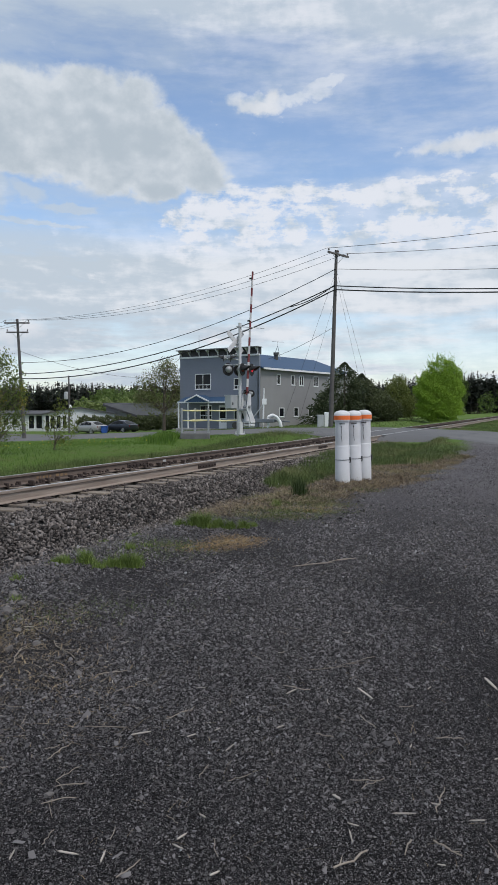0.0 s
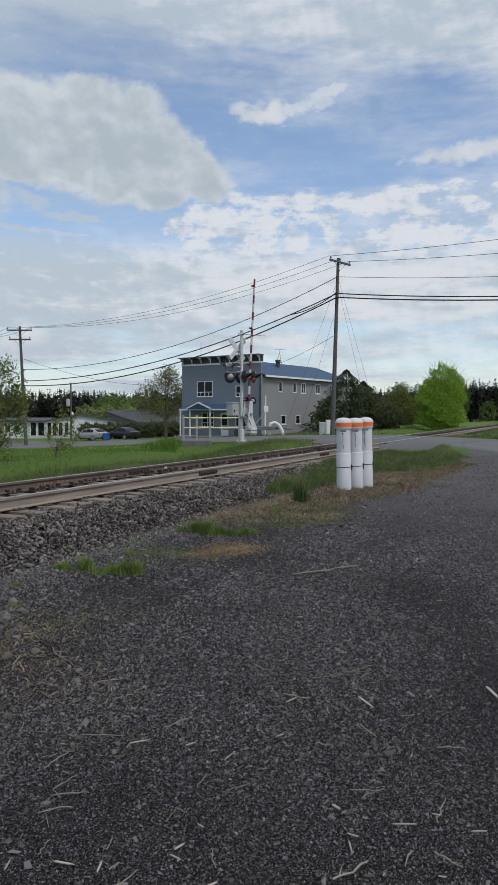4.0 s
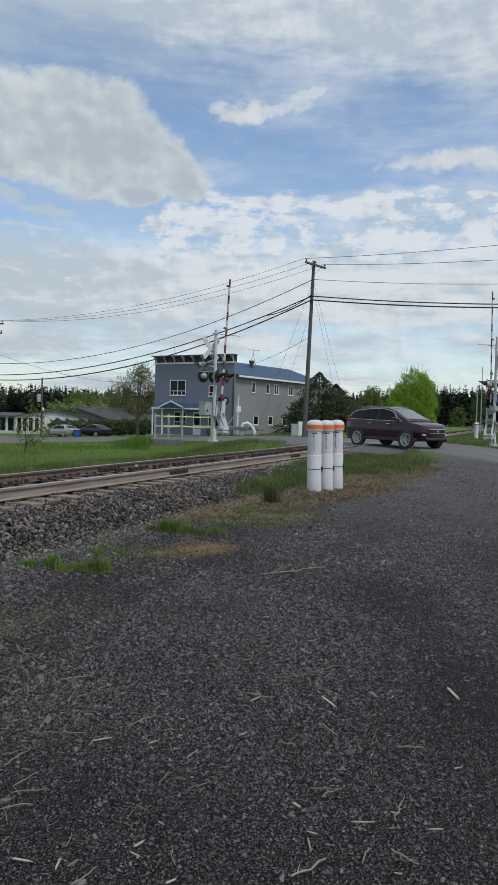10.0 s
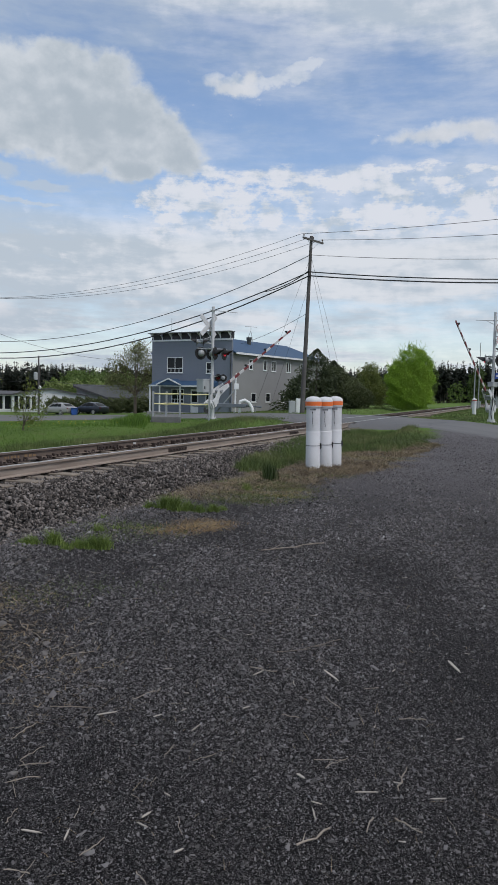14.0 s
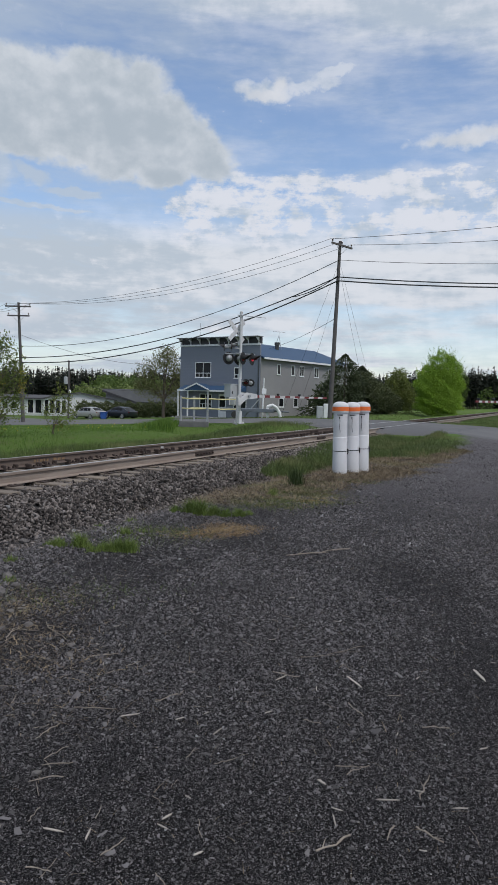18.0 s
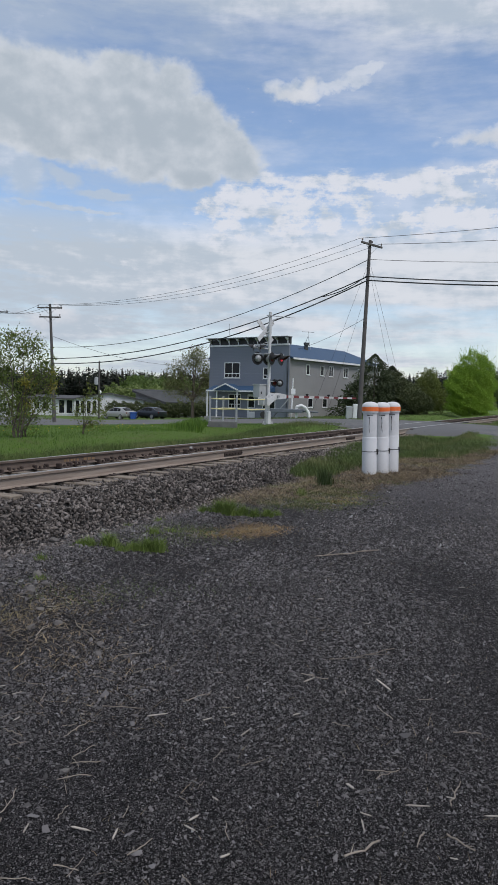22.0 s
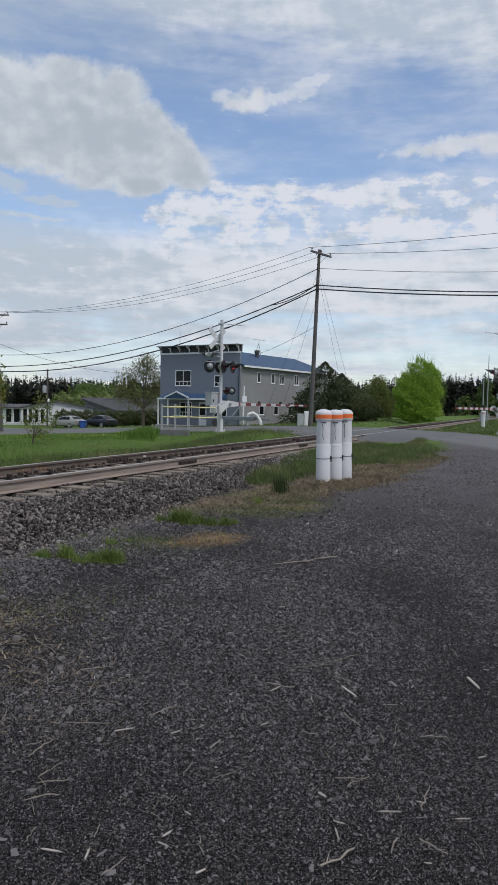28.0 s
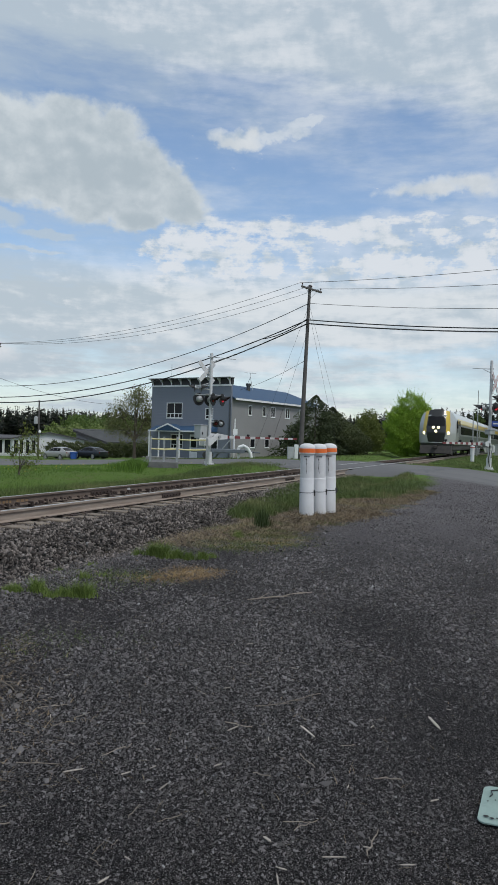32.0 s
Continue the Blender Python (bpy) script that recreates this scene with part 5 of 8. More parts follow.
def make_platform():
    """Concrete headwall with a railing beside the signal."""
    x0, y0 = -3.02, 32.3
    z = float(ground_z(x0, y0))
    p = thing("guard_railing", "small concrete headwall with galvanised posts and yellow rails", "railing", at=pose(x0, y0, z, 0, 0, 0))
    bm = B()
    box(bm, -0.06, 1.25, -0.12, 0.25, -0.6, 0.26, 0.02)
    part("headwall", bm, M_HEADWALL, p, "dark stained concrete headwall")
    posts = [(0.0, 0.05), (1.2, 0.05), (0.48, 1.6), (2.5, 0.6)]
    for x, y in posts:
        bm = B()
        box(bm, x - 0.045, x + 0.045, y - 0.045, y + 0.045, -0.3, 1.38, 0.006)
        part("post", bm, M_GALV, p)
    for a, b in ((0, 1), (1, 3), (0, 2), (2, 3)):
        for z1 in (0.83, 1.28):
            bm = B()
            q = [Vector((*posts[a], z1)), Vector((*posts[b], z1))]
            mid = (q[0] + q[1]) / 2 - Vector((0, 0, 0.03))
            tube(bm, q[0], mid, 0.027, seg=8)
            tube(bm, mid, q[1], 0.027, seg=8)
            part("rail_bar", bm, M_YELLOW, p, "yellow rail")
    bm = B()
    box(bm, -0.2, 1.0, 0.25, 1.7, -0.05, 0.05, 0.01)
    part("deck", bm, M_GALV, p)


make_platform()


# ---- utility poles and wires ----
M_INSUL = material("brown_insulator", (0.10, 0.07, 0.06), (0.06, 0.05, 0.045), 0.3, bump=0)


def utility_pole(base, top, r, arms, braces=True):
    """A wooden pole with crossarms: (height below the top, half length, turn)."""
    base, top = Vector(base), Vector(top)
    p = thing("utility_pole", "weathered wooden utility pole with crossarm and insulators", "utility pole", "utility poles", at=Matrix.Translation(base))
    v = top - base
    bm = B()
    pts = [v * (k / 6) for k in range(7)]
    pts[0] = pts[0] - v.normalized() * 0.8
    sweep(bm, pts, [r * (1 - 0.07 * k) for k in range(7)], 12)
    part("pole", bm, M_WOOD, p)
    for down, half, turn in arms:
        at = Matrix.Translation(v - v.normalized() * down) @ Matrix.Rotation(radians(turn), 4, "Z")
        bm = B()
        box(bm, -half, half, -0.05, 0.05, -0.06, 0.06, 0.008, m=Matrix.Translation((0, -r, 0)))
        arm = part("crossarm", bm, M_WOOD, p, at=at)
        bm = B()
        for k in (-1, 1):
            tube(bm, (k * half * 0.55, -r, -0.05), (0, -r * 0.8, -0.55), 0.015, seg=6)
        part("brace", bm, M_GALV, arm)
        for k in (-0.92, 0.0, 0.92):
            part("insulator", lathe(B(), [(0.02, 0.06), (0.02, 0.13), (0.05, 0.14), (0.06, 0.17), (0.035, 0.19), (0.05, 0.21), (0.03, 0.25), (0.0, 0.26)], 10, Matrix.Translation((k * half, -r, 0))), M_INSUL, arm)
    return p


def cable(name, a, b, sag, r, label, n=18, kind="cable", group="overhead wires"):
    a, b = Vector(a), Vector(b)
    pts = [a.lerp(b, k / n) - Vector((0, 0, sag * 4 * (k / n) * (1 - k / n))) for k in range(n + 1)]
    bm = B()
    sweep(bm, pts, r, 6)
    return tagged(part(name, bm, M_WIRE), label, kind, group)


POLE_A = (Vector((5.44, 48, 0.25)), Vector((5.755, 48, 11.9)))
POLE_B = (Vector((-19.68, 63, -0.8)), Vector((-20.12, 63, 9.2)))
POLE_C = (Vector((24.0, 40.5, 0.2)), Vector((24.0, 40.5, 12.75)))
POLE_D = (Vector((-31.65, 80, -1.6)), Vector((-31.65, 80, 10.6)))


def make_lines():
    utility_pole(*POLE_A, 0.165, [(0.3, 1.15, 48)])
    utility_pole(*POLE_B, 0.17, [(0.35, 1.1, 0), (1.15, 0.95, 0)])
    utility_pole(*POLE_C, 0.17, [(0.35, 1.15, 60), (1.65, 1.0, 60)])
    lit = utility_pole(*POLE_D, 0.16, [(0.35, 1.4, 0)])
    bm = B()
    sweep(bm, [Vector((0.1, -0.1, 9.2)), Vector((0.7, -0.12, 9.5)), Vector((1.55, -0.12, 9.6))], 0.03, 8)
    arm = part("lamp_arm", bm, M_GALV, lit, "curved steel lamp arm")
    bm = B()
    lathe(bm, [(0.0, -0.36), (0.07, -0.34), (0.12, -0.1), (0.15, 0.12), (0.11, 0.3), (0.0, 0.36)], 14, Matrix.Translation((1.8, -0.12, 9.58)) @ pose(0, 0, 0, 0, 90, 0) @ Matrix.Diagonal((0.7, 1, 1, 1)))
    part("lamp_head", bm, M_CASE, arm, "grey street lamp head")
    a, b, c, d = (p[1] for p in (POLE_A, POLE_B, POLE_C, POLE_D))
    V = Vector
    for ox, oy, sag in ((-0.75, -0.85, 1.15), (0.0, 0.0, 1.15), (0.75, 0.85, 1.20)):
        cable("power_line", a + V((ox, oy, -0.05)), b + V((ox * 1.3, 0, -0.08)), sag, 0.011, "thin overhead power line between utility poles")
        if ox:
            cable("power_line", a + V((ox, oy, -0.05)), c + V((0.5 * ox, oy, -0.15 if oy < 0 else -0.92)), 0.25, 0.014, "thin overhead power line between utility poles")
        cable("power_line", b + V((ox * 1.3, 0, -0.08)), d + V((ox, 0, -0.08)), 0.6, 0.014, "thin overhead power line between utility poles")
    cable("neutral_wire", a - V((0.05, 0.15, 1.25)), b - V((-0.1, 0.15, 3.75)), 1.60, 0.022, "overhead neutral wire between utility poles")
    cable("neutral_wire", a - V((-0.05, 0.15, 1.25)), c - V((0, 0.1, 2.86)), 0.3, 0.014, "overhead neutral wire between utility poles")
    cable("telephone_cable", a - V((0.09, 0.2, 2.35)), b - V((0, 0.2, 4.75)), 1.40, 0.035, "thick black telephone cable between utility poles")
    cable("telephone_cable", a - V((0.1, 0.2, 2.6)), b - V((0, 0.2, 5.15)), 1.60, 0.04, "thick black telephone cable between utility poles")
    cable("telephone_cable", a - V((0.09, 0.2, 2.35)), c - V((0, 0.2, 4.18)), 0.3, 0.035, "thick black telephone cable between utility poles")
    cable("telephone_cable", a - V((0.1, 0.2, 2.6)), c - V((0, 0.2, 4.36)), 0.3, 0.04, "thick black telephone cable between utility poles")
    tel = (b - V((0, 0.2, 4.75))) - (a - V((0.09, 0.2, 2.35)))
    cable("slack_cable", a - V((0.12, 0.22, 2.28)), a - V((0.09, 0.2, 2.35)) + tel * 0.11 - V((0, 0, 0.58)), 0.22, 0.03, "slack loop of black cable below the lines")
    cable("service_wire", b - V((0, 0.1, 2.7)), V((-9.5, 84, 5.0)), 0.8, 0.016, "thin service wire to a house")
    cable("service_wire", a - V((0.1, 0, 5.0)), V((1.8, 68.2, 6.1)), 0.2, 0.014, "thin service wire to the grey building")
    for down, foot in ((1.3, (2.5, 56.0)), (2.9, (3.8, 57.0)), (1.3, (9.4, 51.5)), (1.8, (8.6, 51.0))):
        z = float(ground_z(*foot))
        cable("guy_wire", a - V((0, 0, down)), V((*foot, z)), 0.0, 0.007, "thin steel guy wire of the utility pole", 2)


make_lines()


# ---- grey building ----
def siding_material(name, a, b, pitch, axis="Z"):
    n = Nodes(name)
    p = n.put("ShaderNodeTexCoord").outputs["Object"]
    w = n.put("ShaderNodeTexWave")
    w.bands_direction, w.wave_profile = axis, "SAW"
    w.inputs["Scale"].default_value = 0.314 / pitch
    n.t.links.new(p, w.inputs["Vector"])
    g = n.noise(p, 0.7, 4)
    col = n.mix(g, a, b)
    col = n.mix(n.math("MULTIPLY", n.step(w.outputs["Fac"], 0.86, 1.0), 0.35), col, tuple(c * 0.5 for c in a))
    n.t.links.new(col, n.bsdf.inputs["Base Color"])
    n.bsdf.inputs["Roughness"].default_value = 0.65
    n.bump(w.outputs["Fac"], 0.4, 0.015)
    return n.m


def glass_material():
    n = Nodes("dark_window_glass")
    p = n.put("ShaderNodeTexCoord").outputs["Object"]
    col = n.mix(n.noise(p, 1.2, 2), (0.006, 0.007, 0.009), (0.018, 0.02, 0.024))
    n.t.links.new(col, n.bsdf.inputs["Base Color"])
    n.bsdf.inputs["Roughness"].default_value = 0.06
    n.bsdf.inputs["IOR"].default_value = 1.3
    return n.m


M_FRONT = siding_material("blue_grey_siding", (0.165, 0.185, 0.23), (0.19, 0.21, 0.255), 0.15)
M_SIDE = siding_material("grey_metal_cladding", (0.265, 0.263, 0.267), (0.205, 0.205, 0.21), 0.22, "X")
M_ROOF = siding_material("blue_metal_roof", (0.020, 0.056, 0.120), (0.030, 0.072, 0.142), 0.4, "X")
M_GLASS = glass_material()
M_TRIM = material("white_window_trim", (0.72, 0.73, 0.74), (0.62, 0.63, 0.63), 0.5, scale=3, fine=40, bump=0.03)
M_DARKTRIM = material("dark_parapet_boards", (0.03, 0.03, 0.035), (0.05, 0.05, 0.055), 0.7, scale=2, fine=30, bump=0.1)
M_COPING = material("grey_metal_coping", (0.20, 0.205, 0.22), (0.14, 0.145, 0.155), 0.6, scale=2, fine=30, bump=0.05)
M_CHIMNEY = material("dark_metal_flue", (0.05, 0.055, 0.05), (0.09, 0.09, 0.085), 0.6, 0.3, scale=4, fine=30)


def window_unit(parent, m, w, h, cols=1, low=0.0, name="window"):
    """A window in its frame, facing -y, its lower corner at the origin of m; low: height of a row of small panes."""
    f = 0.07
    bm = B()
    for x0, x1, z0, z1 in ((0, w, 0, f), (0, w, h - f, h), (0, f, f, h - f), (w - f, w, f, h - f)):
        box(bm, x0, x1, -0.05, 0.03, z0, z1, 0.008)
    win = part(name, bm, M_TRIM, parent, "white framed window", at=m)
    bm = B()
    box(bm, -0.05, w + 0.05, -0.09, -0.01, -0.045, 0.0, 0.006)
    part("sill", bm, M_TRIM, win)
    bm = B()
    for k in range(1, cols):
        x = w * k / cols
        box(bm, x - 0.03, x + 0.03, -0.035, 0.02, f, h - f)
    if low:
        box(bm, f, w - f, -0.036, 0.021, low - 0.03, low + 0.03)
        for k in range(1, cols * 2, 2):
            x = w * k / cols / 2
            box(bm, x - 0.02, x + 0.02, -0.03, 0.02, f, low)
    if cols > 1 or low:
        part("mullion", bm, M_TRIM, win)
    for k in range(cols):
        bm = B()
        box(bm, f + (w - 2 * f) * k / cols, f + (w - 2 * f) * (k + 1) / cols, -0.005, 0.005, f, h - f)
        part("pane", bm, M_GLASS, win)
    return win


def wall_with_holes(outer, holes, thick):
    """A wall in the xz plane from y=0 to y=thick, with rectangular openings (x0, x1, z0, z1)."""
    x0, x1, z0, z1 = outer
    xs = sorted({x0, x1, *[v for h in holes for v in h[:2]]})
    zs = sorted({z0, z1, *[v for h in holes for v in h[2:]]})
    bm = B()
    for a, b in zip(xs, xs[1:]):
        for c, d in zip(zs, zs[1:]):
            mx, mz = (a + b) / 2, (c + d) / 2
            if any(h[0] < mx < h[1] and h[2] < mz < h[3] for h in holes):
                continue
            box(bm, a, b, 0, thick, c, d)
    bmesh.ops.remove_doubles(bm, verts=bm.verts, dist=0.001)
    return bm


def make_building():
    ang = math.atan2(11.7, 8.0)
    b = thing("commercial_building", "two storey blue-grey sided building with a blue metal roof", "building", at=Matrix.Translation((0.95, 67, 0)) @ Matrix.Rotation(ang, 4, "Z"))
    L, W, EAVE, RIDGE, BASE = 18.3, 9.5, 5.2, 6.95, -1.2
    # side wall along x faces -y; front wall along y faces -x
    side_holes = [(x, x + w, z, z + h) for x, w, z, h in ((3.06, 0.65, 3.75, 1.0), (5.7, 0.68, 3.75, 1.0), (7.31, 0.9, 3.72, 1.05), (10.29, 1.0, 3.72, 1.05), (13.4, 0.9, 3.72, 1.05),
                                                          (3.49, 0.95, 0.62, 0.9), (6.27, 0.9, 0.62, 0.9), (9.13, 0.85, 0.6, 0.9), (12.4, 0.9, 0.6, 0.9))]
    wall = part("side_wall", wall_with_holes((0, L, BASE, EAVE), side_holes, 0.2), M_SIDE, b, "light grey metal clad side wall")
    for x0, x1, z0, z1 in side_holes:
        window_unit(wall, pose(x0, 0.03, z0), x1 - x0, z1 - z0, 2 if x1 - x0 > 0.8 and z0 > 3 else 1)
    fm = Matrix.Rotation(radians(-90), 4, "Z")  # local x of the front runs towards -y, so start at its left end
    F = Matrix.Translation((0, W, 0)) @ fm
    # in the front wall's own space x runs from the building's left end to the corner
    holes = [(W - 7.6, W - 5.65, 3.3, 4.82), (W - 2.9, W - 2.0, 3.25, 4.3), (W - 7.0, W - 5.5, 0.35, 1.75), (W - 4.7, W - 3.75, -0.5, 1.75), (W - 2.9, W - 1.4, 0.35, 1.75)]
    front = part("front_wall", wall_with_holes((0, W, BASE, 6.5), holes, 0.2), M_FRONT, b, "blue-grey sided front wall", at=F)
    window_unit(front, pose(holes[0][0], 0.03, holes[0][2]), 1.95, 1.52, 2, 0.45)
    window_unit(front, pose(holes[1][0], 0.03, holes[1][2]), 0.9, 1.05, 1, 0.35)
    window_unit(front, pose(holes[2][0], 0.03, holes[2][2]), 1.5, 1.4, 2, 0.4)
    window_unit(front, pose(holes[4][0], 0.03, holes[4][2]), 1.5, 1.4, 2)
    bm = B()
    box(bm, holes[3][0], holes[3][1], 0.03, 0.08, -0.5, 1.75, 0.01)
    door = part("door", bm, M_TRIM, front, "white entrance door with glass")
    bm = B()
    box(bm, holes[3][0] + 0.15, holes[3][1] - 0.15, 0.02, 0.032, 0.5, 1.55)
    part("door_pane", bm, M_GLASS, door)
    bm = B()
    tube(bm, (holes[3][1] - 0.08, 0.0, 0.45), (holes[3][1] - 0.08, 0.0, 0.6), 0.015, seg=8)
    part("door_handle", bm, M_GALV, door)
    for name, bm in (("back_wall", box(B(), L - 0.2, L, 0.2, W, BASE, EAVE)), ("far_wall", box(B(), 0.2, L - 0.2, W - 0.2, W, BASE, EAVE))):
        part(name, bm, M_SIDE, b)
    # roof
    for k, (y0, y1) in enumerate(((-0.35, W / 2), (W + 0.35, W / 2))):
        bm = B()
        vs = [bm.verts.new(c) for c in ((0.2, y0, EAVE - 0.05), (L + 0.5, y0, EAVE - 0.05), (L + 0.5, y1, RIDGE), (0.2, y1, RIDGE))]
        bm.faces.new(vs if k == 0 else vs[::-1])
        r = bmesh.ops.extrude_face_region(bm, geom=list(bm.faces))
        bmesh.ops.translate(bm, vec=(0, 0, 0.12), verts=[v for v in r["geom"] if isinstance(v, bmesh.types.BMVert)])
        bmesh.ops.recalc_face_normals(bm, faces=bm.faces)
        part("roof", bm, M_ROOF, b, "blue ribbed metal roof")
    bm = B()
    extrude(bm, [(0, EAVE), (W, EAVE), (W / 2, RIDGE)], 0.1, Matrix.Translation((L, 0, 0)) @ Matrix.Rotation(radians(90), 4, "Z"))
    part("gable", bm, M_SIDE, b)
    bm = B()
    box(bm, 0.2, L + 0.5, -0.42, -0.36, EAVE - 0.12, EAVE + 0.06)
    part("fascia", bm, M_TRIM, b, "white gutter along the eave")
    # false front with dark panels and brackets
    bm = B()
    box(bm, 0.0, 0.3, -0.05, W + 0.05, 6.5, 7.12, 0.01)
    par = part("parapet", bm, M_DARKTRIM, b, "dark recessed parapet band")
    bm = B()
    box(bm, -0.08, 0.02, -0.06, W + 0.06, 6.36, 6.52, 0.01)
    part("parapet_trim", bm, M_TRIM, par, "pale parapet trim")
    bm = B()
    box(bm, -0.55, 0.35, -0.12, W + 0.12, 7.1, 7.19, 0.02)
    part("coping", bm, M_COPING, par, "grey metal coping")
    for k in range(9):
        y = 0.15 + k * (W - 0.3) / 8
        bm = B()
        extrude(bm, [(0, 6.52), (0, 7.1), (-0.5, 7.1), (-0.42, 6.98), (-0.12, 6.8)], 0.09, Matrix.Translation((0, y - 0.045, 0)))
        part("bracket", bm, M_TRIM, par)
    # porch
    bm = B()
    extrude(bm, [(0, 2.55), (-1.2, 2.1), (-1.2, 2.02), (0, 2.02)], 7.4, Matrix.Translation((0, 1.45, 0)))
    porch = part("porch_roof", bm, M_ROOF, b, "blue porch roof")
    bm = B()
    extrude(bm, [(-1.45, 2.06), (1.45, 2.06), (1.25, 2.2), (0, 2.72), (-1.25, 2.2)], 1.45, Matrix.Translation((-1.4, 6.3, 0)) @ Matrix.Rotation(radians(-90), 4, "Z"))
    part("porch_gable", bm, M_ROOF, porch, "small blue porch gable")
    bm = B()
    for k in (-1, 1):
        box(bm, -0.02, 0.05, -0.06, 0.06, 0, 1.62, m=Matrix.Translation((-1.45, 6.3 + k * 0.02, 2.72)) @ Matrix.Rotation(radians(k * 111.5), 4, "X"))
    box(bm, -1.26, -1.2, 1.45, 8.85, 1.96, 2.1)
    part("porch_trim", bm, M_TRIM, porch)
    for y in (1.6, 5.05, 7.55, 8.75):
        bm = B()
        box(bm, -1.22, -1.1, y - 0.06, y + 0.06, -1.0, 2.05, 0.01)
        part("porch_post", bm, M_TRIM, porch)
    bm = B()
    box(bm, -1.35, 0, 1.3, 9.0, -1.2, -0.5, 0.02)
    part("porch_deck", bm, M_CONCRETE, b)
    # roof fittings
    bm = B()
    tube(bm, (8.0, 3.2, 6.2), (8.0, 3.2, 7.0), 0.2, seg=12)
    tube(bm, (8.0, 3.2, 7.0), (8.0, 3.2, 7.25), 0.28, seg=12)
    part("chimney", bm, M_CHIMNEY, b, "dark metal chimney")
    bm = B()
    top = Vector((9.6, 4.0, 8.1))
    for a in range(3):
        tube(bm, top, (9.6 + 0.6 * math.cos(a * 2.1), 4.0 + 0.6 * math.sin(a * 2.1), 6.5), 0.025, seg=6)
    tube(bm, (9.6, 4.0, 8.1), (9.6, 4.0, 8.55), 0.02, seg=6)
    tube(bm, (8.9, 4.3, 8.5), (10.3, 3.7, 8.5), 0.02, seg=6)
    part("antenna", bm, M_GALV, b, "roof antenna on a tripod")
    bm = B()
    tube(bm, (0.15, 7.2, 7.2), (0.15, 7.2, 8.6), 0.02, seg=6)
    part("aerial", bm, M_GALV, b)
    bm = B()
    tube(bm, (-0.06, -0.06, -0.5), (-0.06, -0.06, 5.2), 0.05, seg=8)
    part("downpipe", bm, M_FRONT, b)


make_building()


def make_yard():
    """Things on the verge before the building: trailer beam, pale pipe, leaning mast, cabinets."""
    M_TRAILER = material("blue_grey_trailer", (0.13, 0.15, 0.18), (0.10, 0.11, 0.13), 0.6, scale=2, fine=40)
    x, y = -0.4, 61.0
    z = float(ground_z(x, y))
    t = thing("flatbed_trailer", "long blue-grey flatbed trailer parked on the verge", "trailer", at=pose(x, y, z, 0, 0, -12))
    bm = B()
    box(bm, -1.9, 2.6, -0.6, 0.6, 0.55, 0.85, 0.03)
    part("deck", bm, M_TRAILER, t)
    bm = B()
    tube(bm, (2.6, 0, 0.7), (3.9, 0, 0.62), 0.06)
    part("drawbar", bm, M_TRAILER, t)
    for k in (-1, 1):
        part("wheel", lathe(B(), [(0.15, -0.09), (0.29, -0.1), (0.31, -0.05), (0.31, 0.05), (0.29, 0.1), (0.15, 0.09)], 18, Matrix.Translation((-0.6, k * 0.62, 0.31)) @ pose(0, 0, 0, 90, 0, 0)), M_RUBBER, t)
    bm = B()
    tube(bm, (3.4, 0, 0.0), (3.4, 0, 0.64), 0.04)
    part("jack", bm, M_GALV, t)
    x, y = 2.1, 60.3
    z = float(ground_z(x, y))
    bm = B()
    pts = [Vector((-0.5, 0, 0.9)), Vector((-0.1, 0, 1.05)), Vector((0.25, 0, 0.85)), Vector((0.5, 0, 0.45)), Vector((0.6, 0, 0.02))]
    sweep(bm, pts, 0.14, 10)
    box(bm, -0.6, -0.4, -0.1, 0.1, -0.1, 0.95)
    tagged(part("bent_pipe", bm, M_TRIM, at=pose(x, y, z)), "bent white plastic pipe standing beside the trailer", "pipe")
    x, y = 1.2, 61.6
    z = float(ground_z(x, y))
    mast = thing("loading_mast", "white steel mast with a slanting brace by the building", "mast", at=pose(x, y, z))
    bm = B()
    tube(bm, (0, 0, -0.1), (0.08, 0, 3.4), 0.08, 0.05)
    part("upright", bm, M_TRIM, mast)
    bm = B()
    tube(bm, (-1.6, 0, 0.0), (0.05, 0, 2.0), 0.05)
    part("brace", bm, M_GALV, mast)
    bm = B()
    box(bm, -0.08, 0.3, -0.08, 0.08, 2.0, 2.5, 0.02)
    part("head", bm, M_TRIM, mast)
    for x, y, h, m in ((5.0, 50.4, 0.85, M_CASE), (5.5, 50.6, 1.0, M_TRIM)):
        bm = B()
        box(bm, -0.22, 0.22, -0.15, 0.15, -0.1, h, 0.03)
        o = tagged(part("cabinet", bm, m, at=pose(x, y, float(ground_z(x, y)))), "small pale utility cabinet beside the wooden pole", "cabinet", "utility cabinets")


make_yard()


# ---- trees and shrubs ----
def leaf_material(name, a, b, c):
    n = Nodes(name)
    geo = n.put("ShaderNodeNewGeometry")
    p = n.put("ShaderNodeTexCoord").outputs["Object"]
    col = n.mix(geo.outputs["Random Per Island"], a, b)
    col = n.mix(n.step(n.noise(p, 1.1, 3), 0.42, 0.66), col, c)
    n.t.links.new(col, n.bsdf.inputs["Base Color"])
    n.bsdf.inputs["Roughness"].default_value = 0.6
    n.bsdf.inputs["Specular IOR Level"].default_value = 0.25
    tr = n.put("ShaderNodeBsdfTranslucent")
    n.t.links.new(col, tr.inputs["Color"])
    mixs = n.put("ShaderNodeMixShader")
    mixs.inputs["Fac"].default_value = 0.3
    outp = n.t.nodes["Material Output"]
    n.t.links.new(n.bsdf.outputs[0], mixs.inputs[1])
    n.t.links.new(tr.outputs[0], mixs.inputs[2])
    n.t.links.new(mixs.outputs[0], outp.inputs["Surface"])
    return n.m


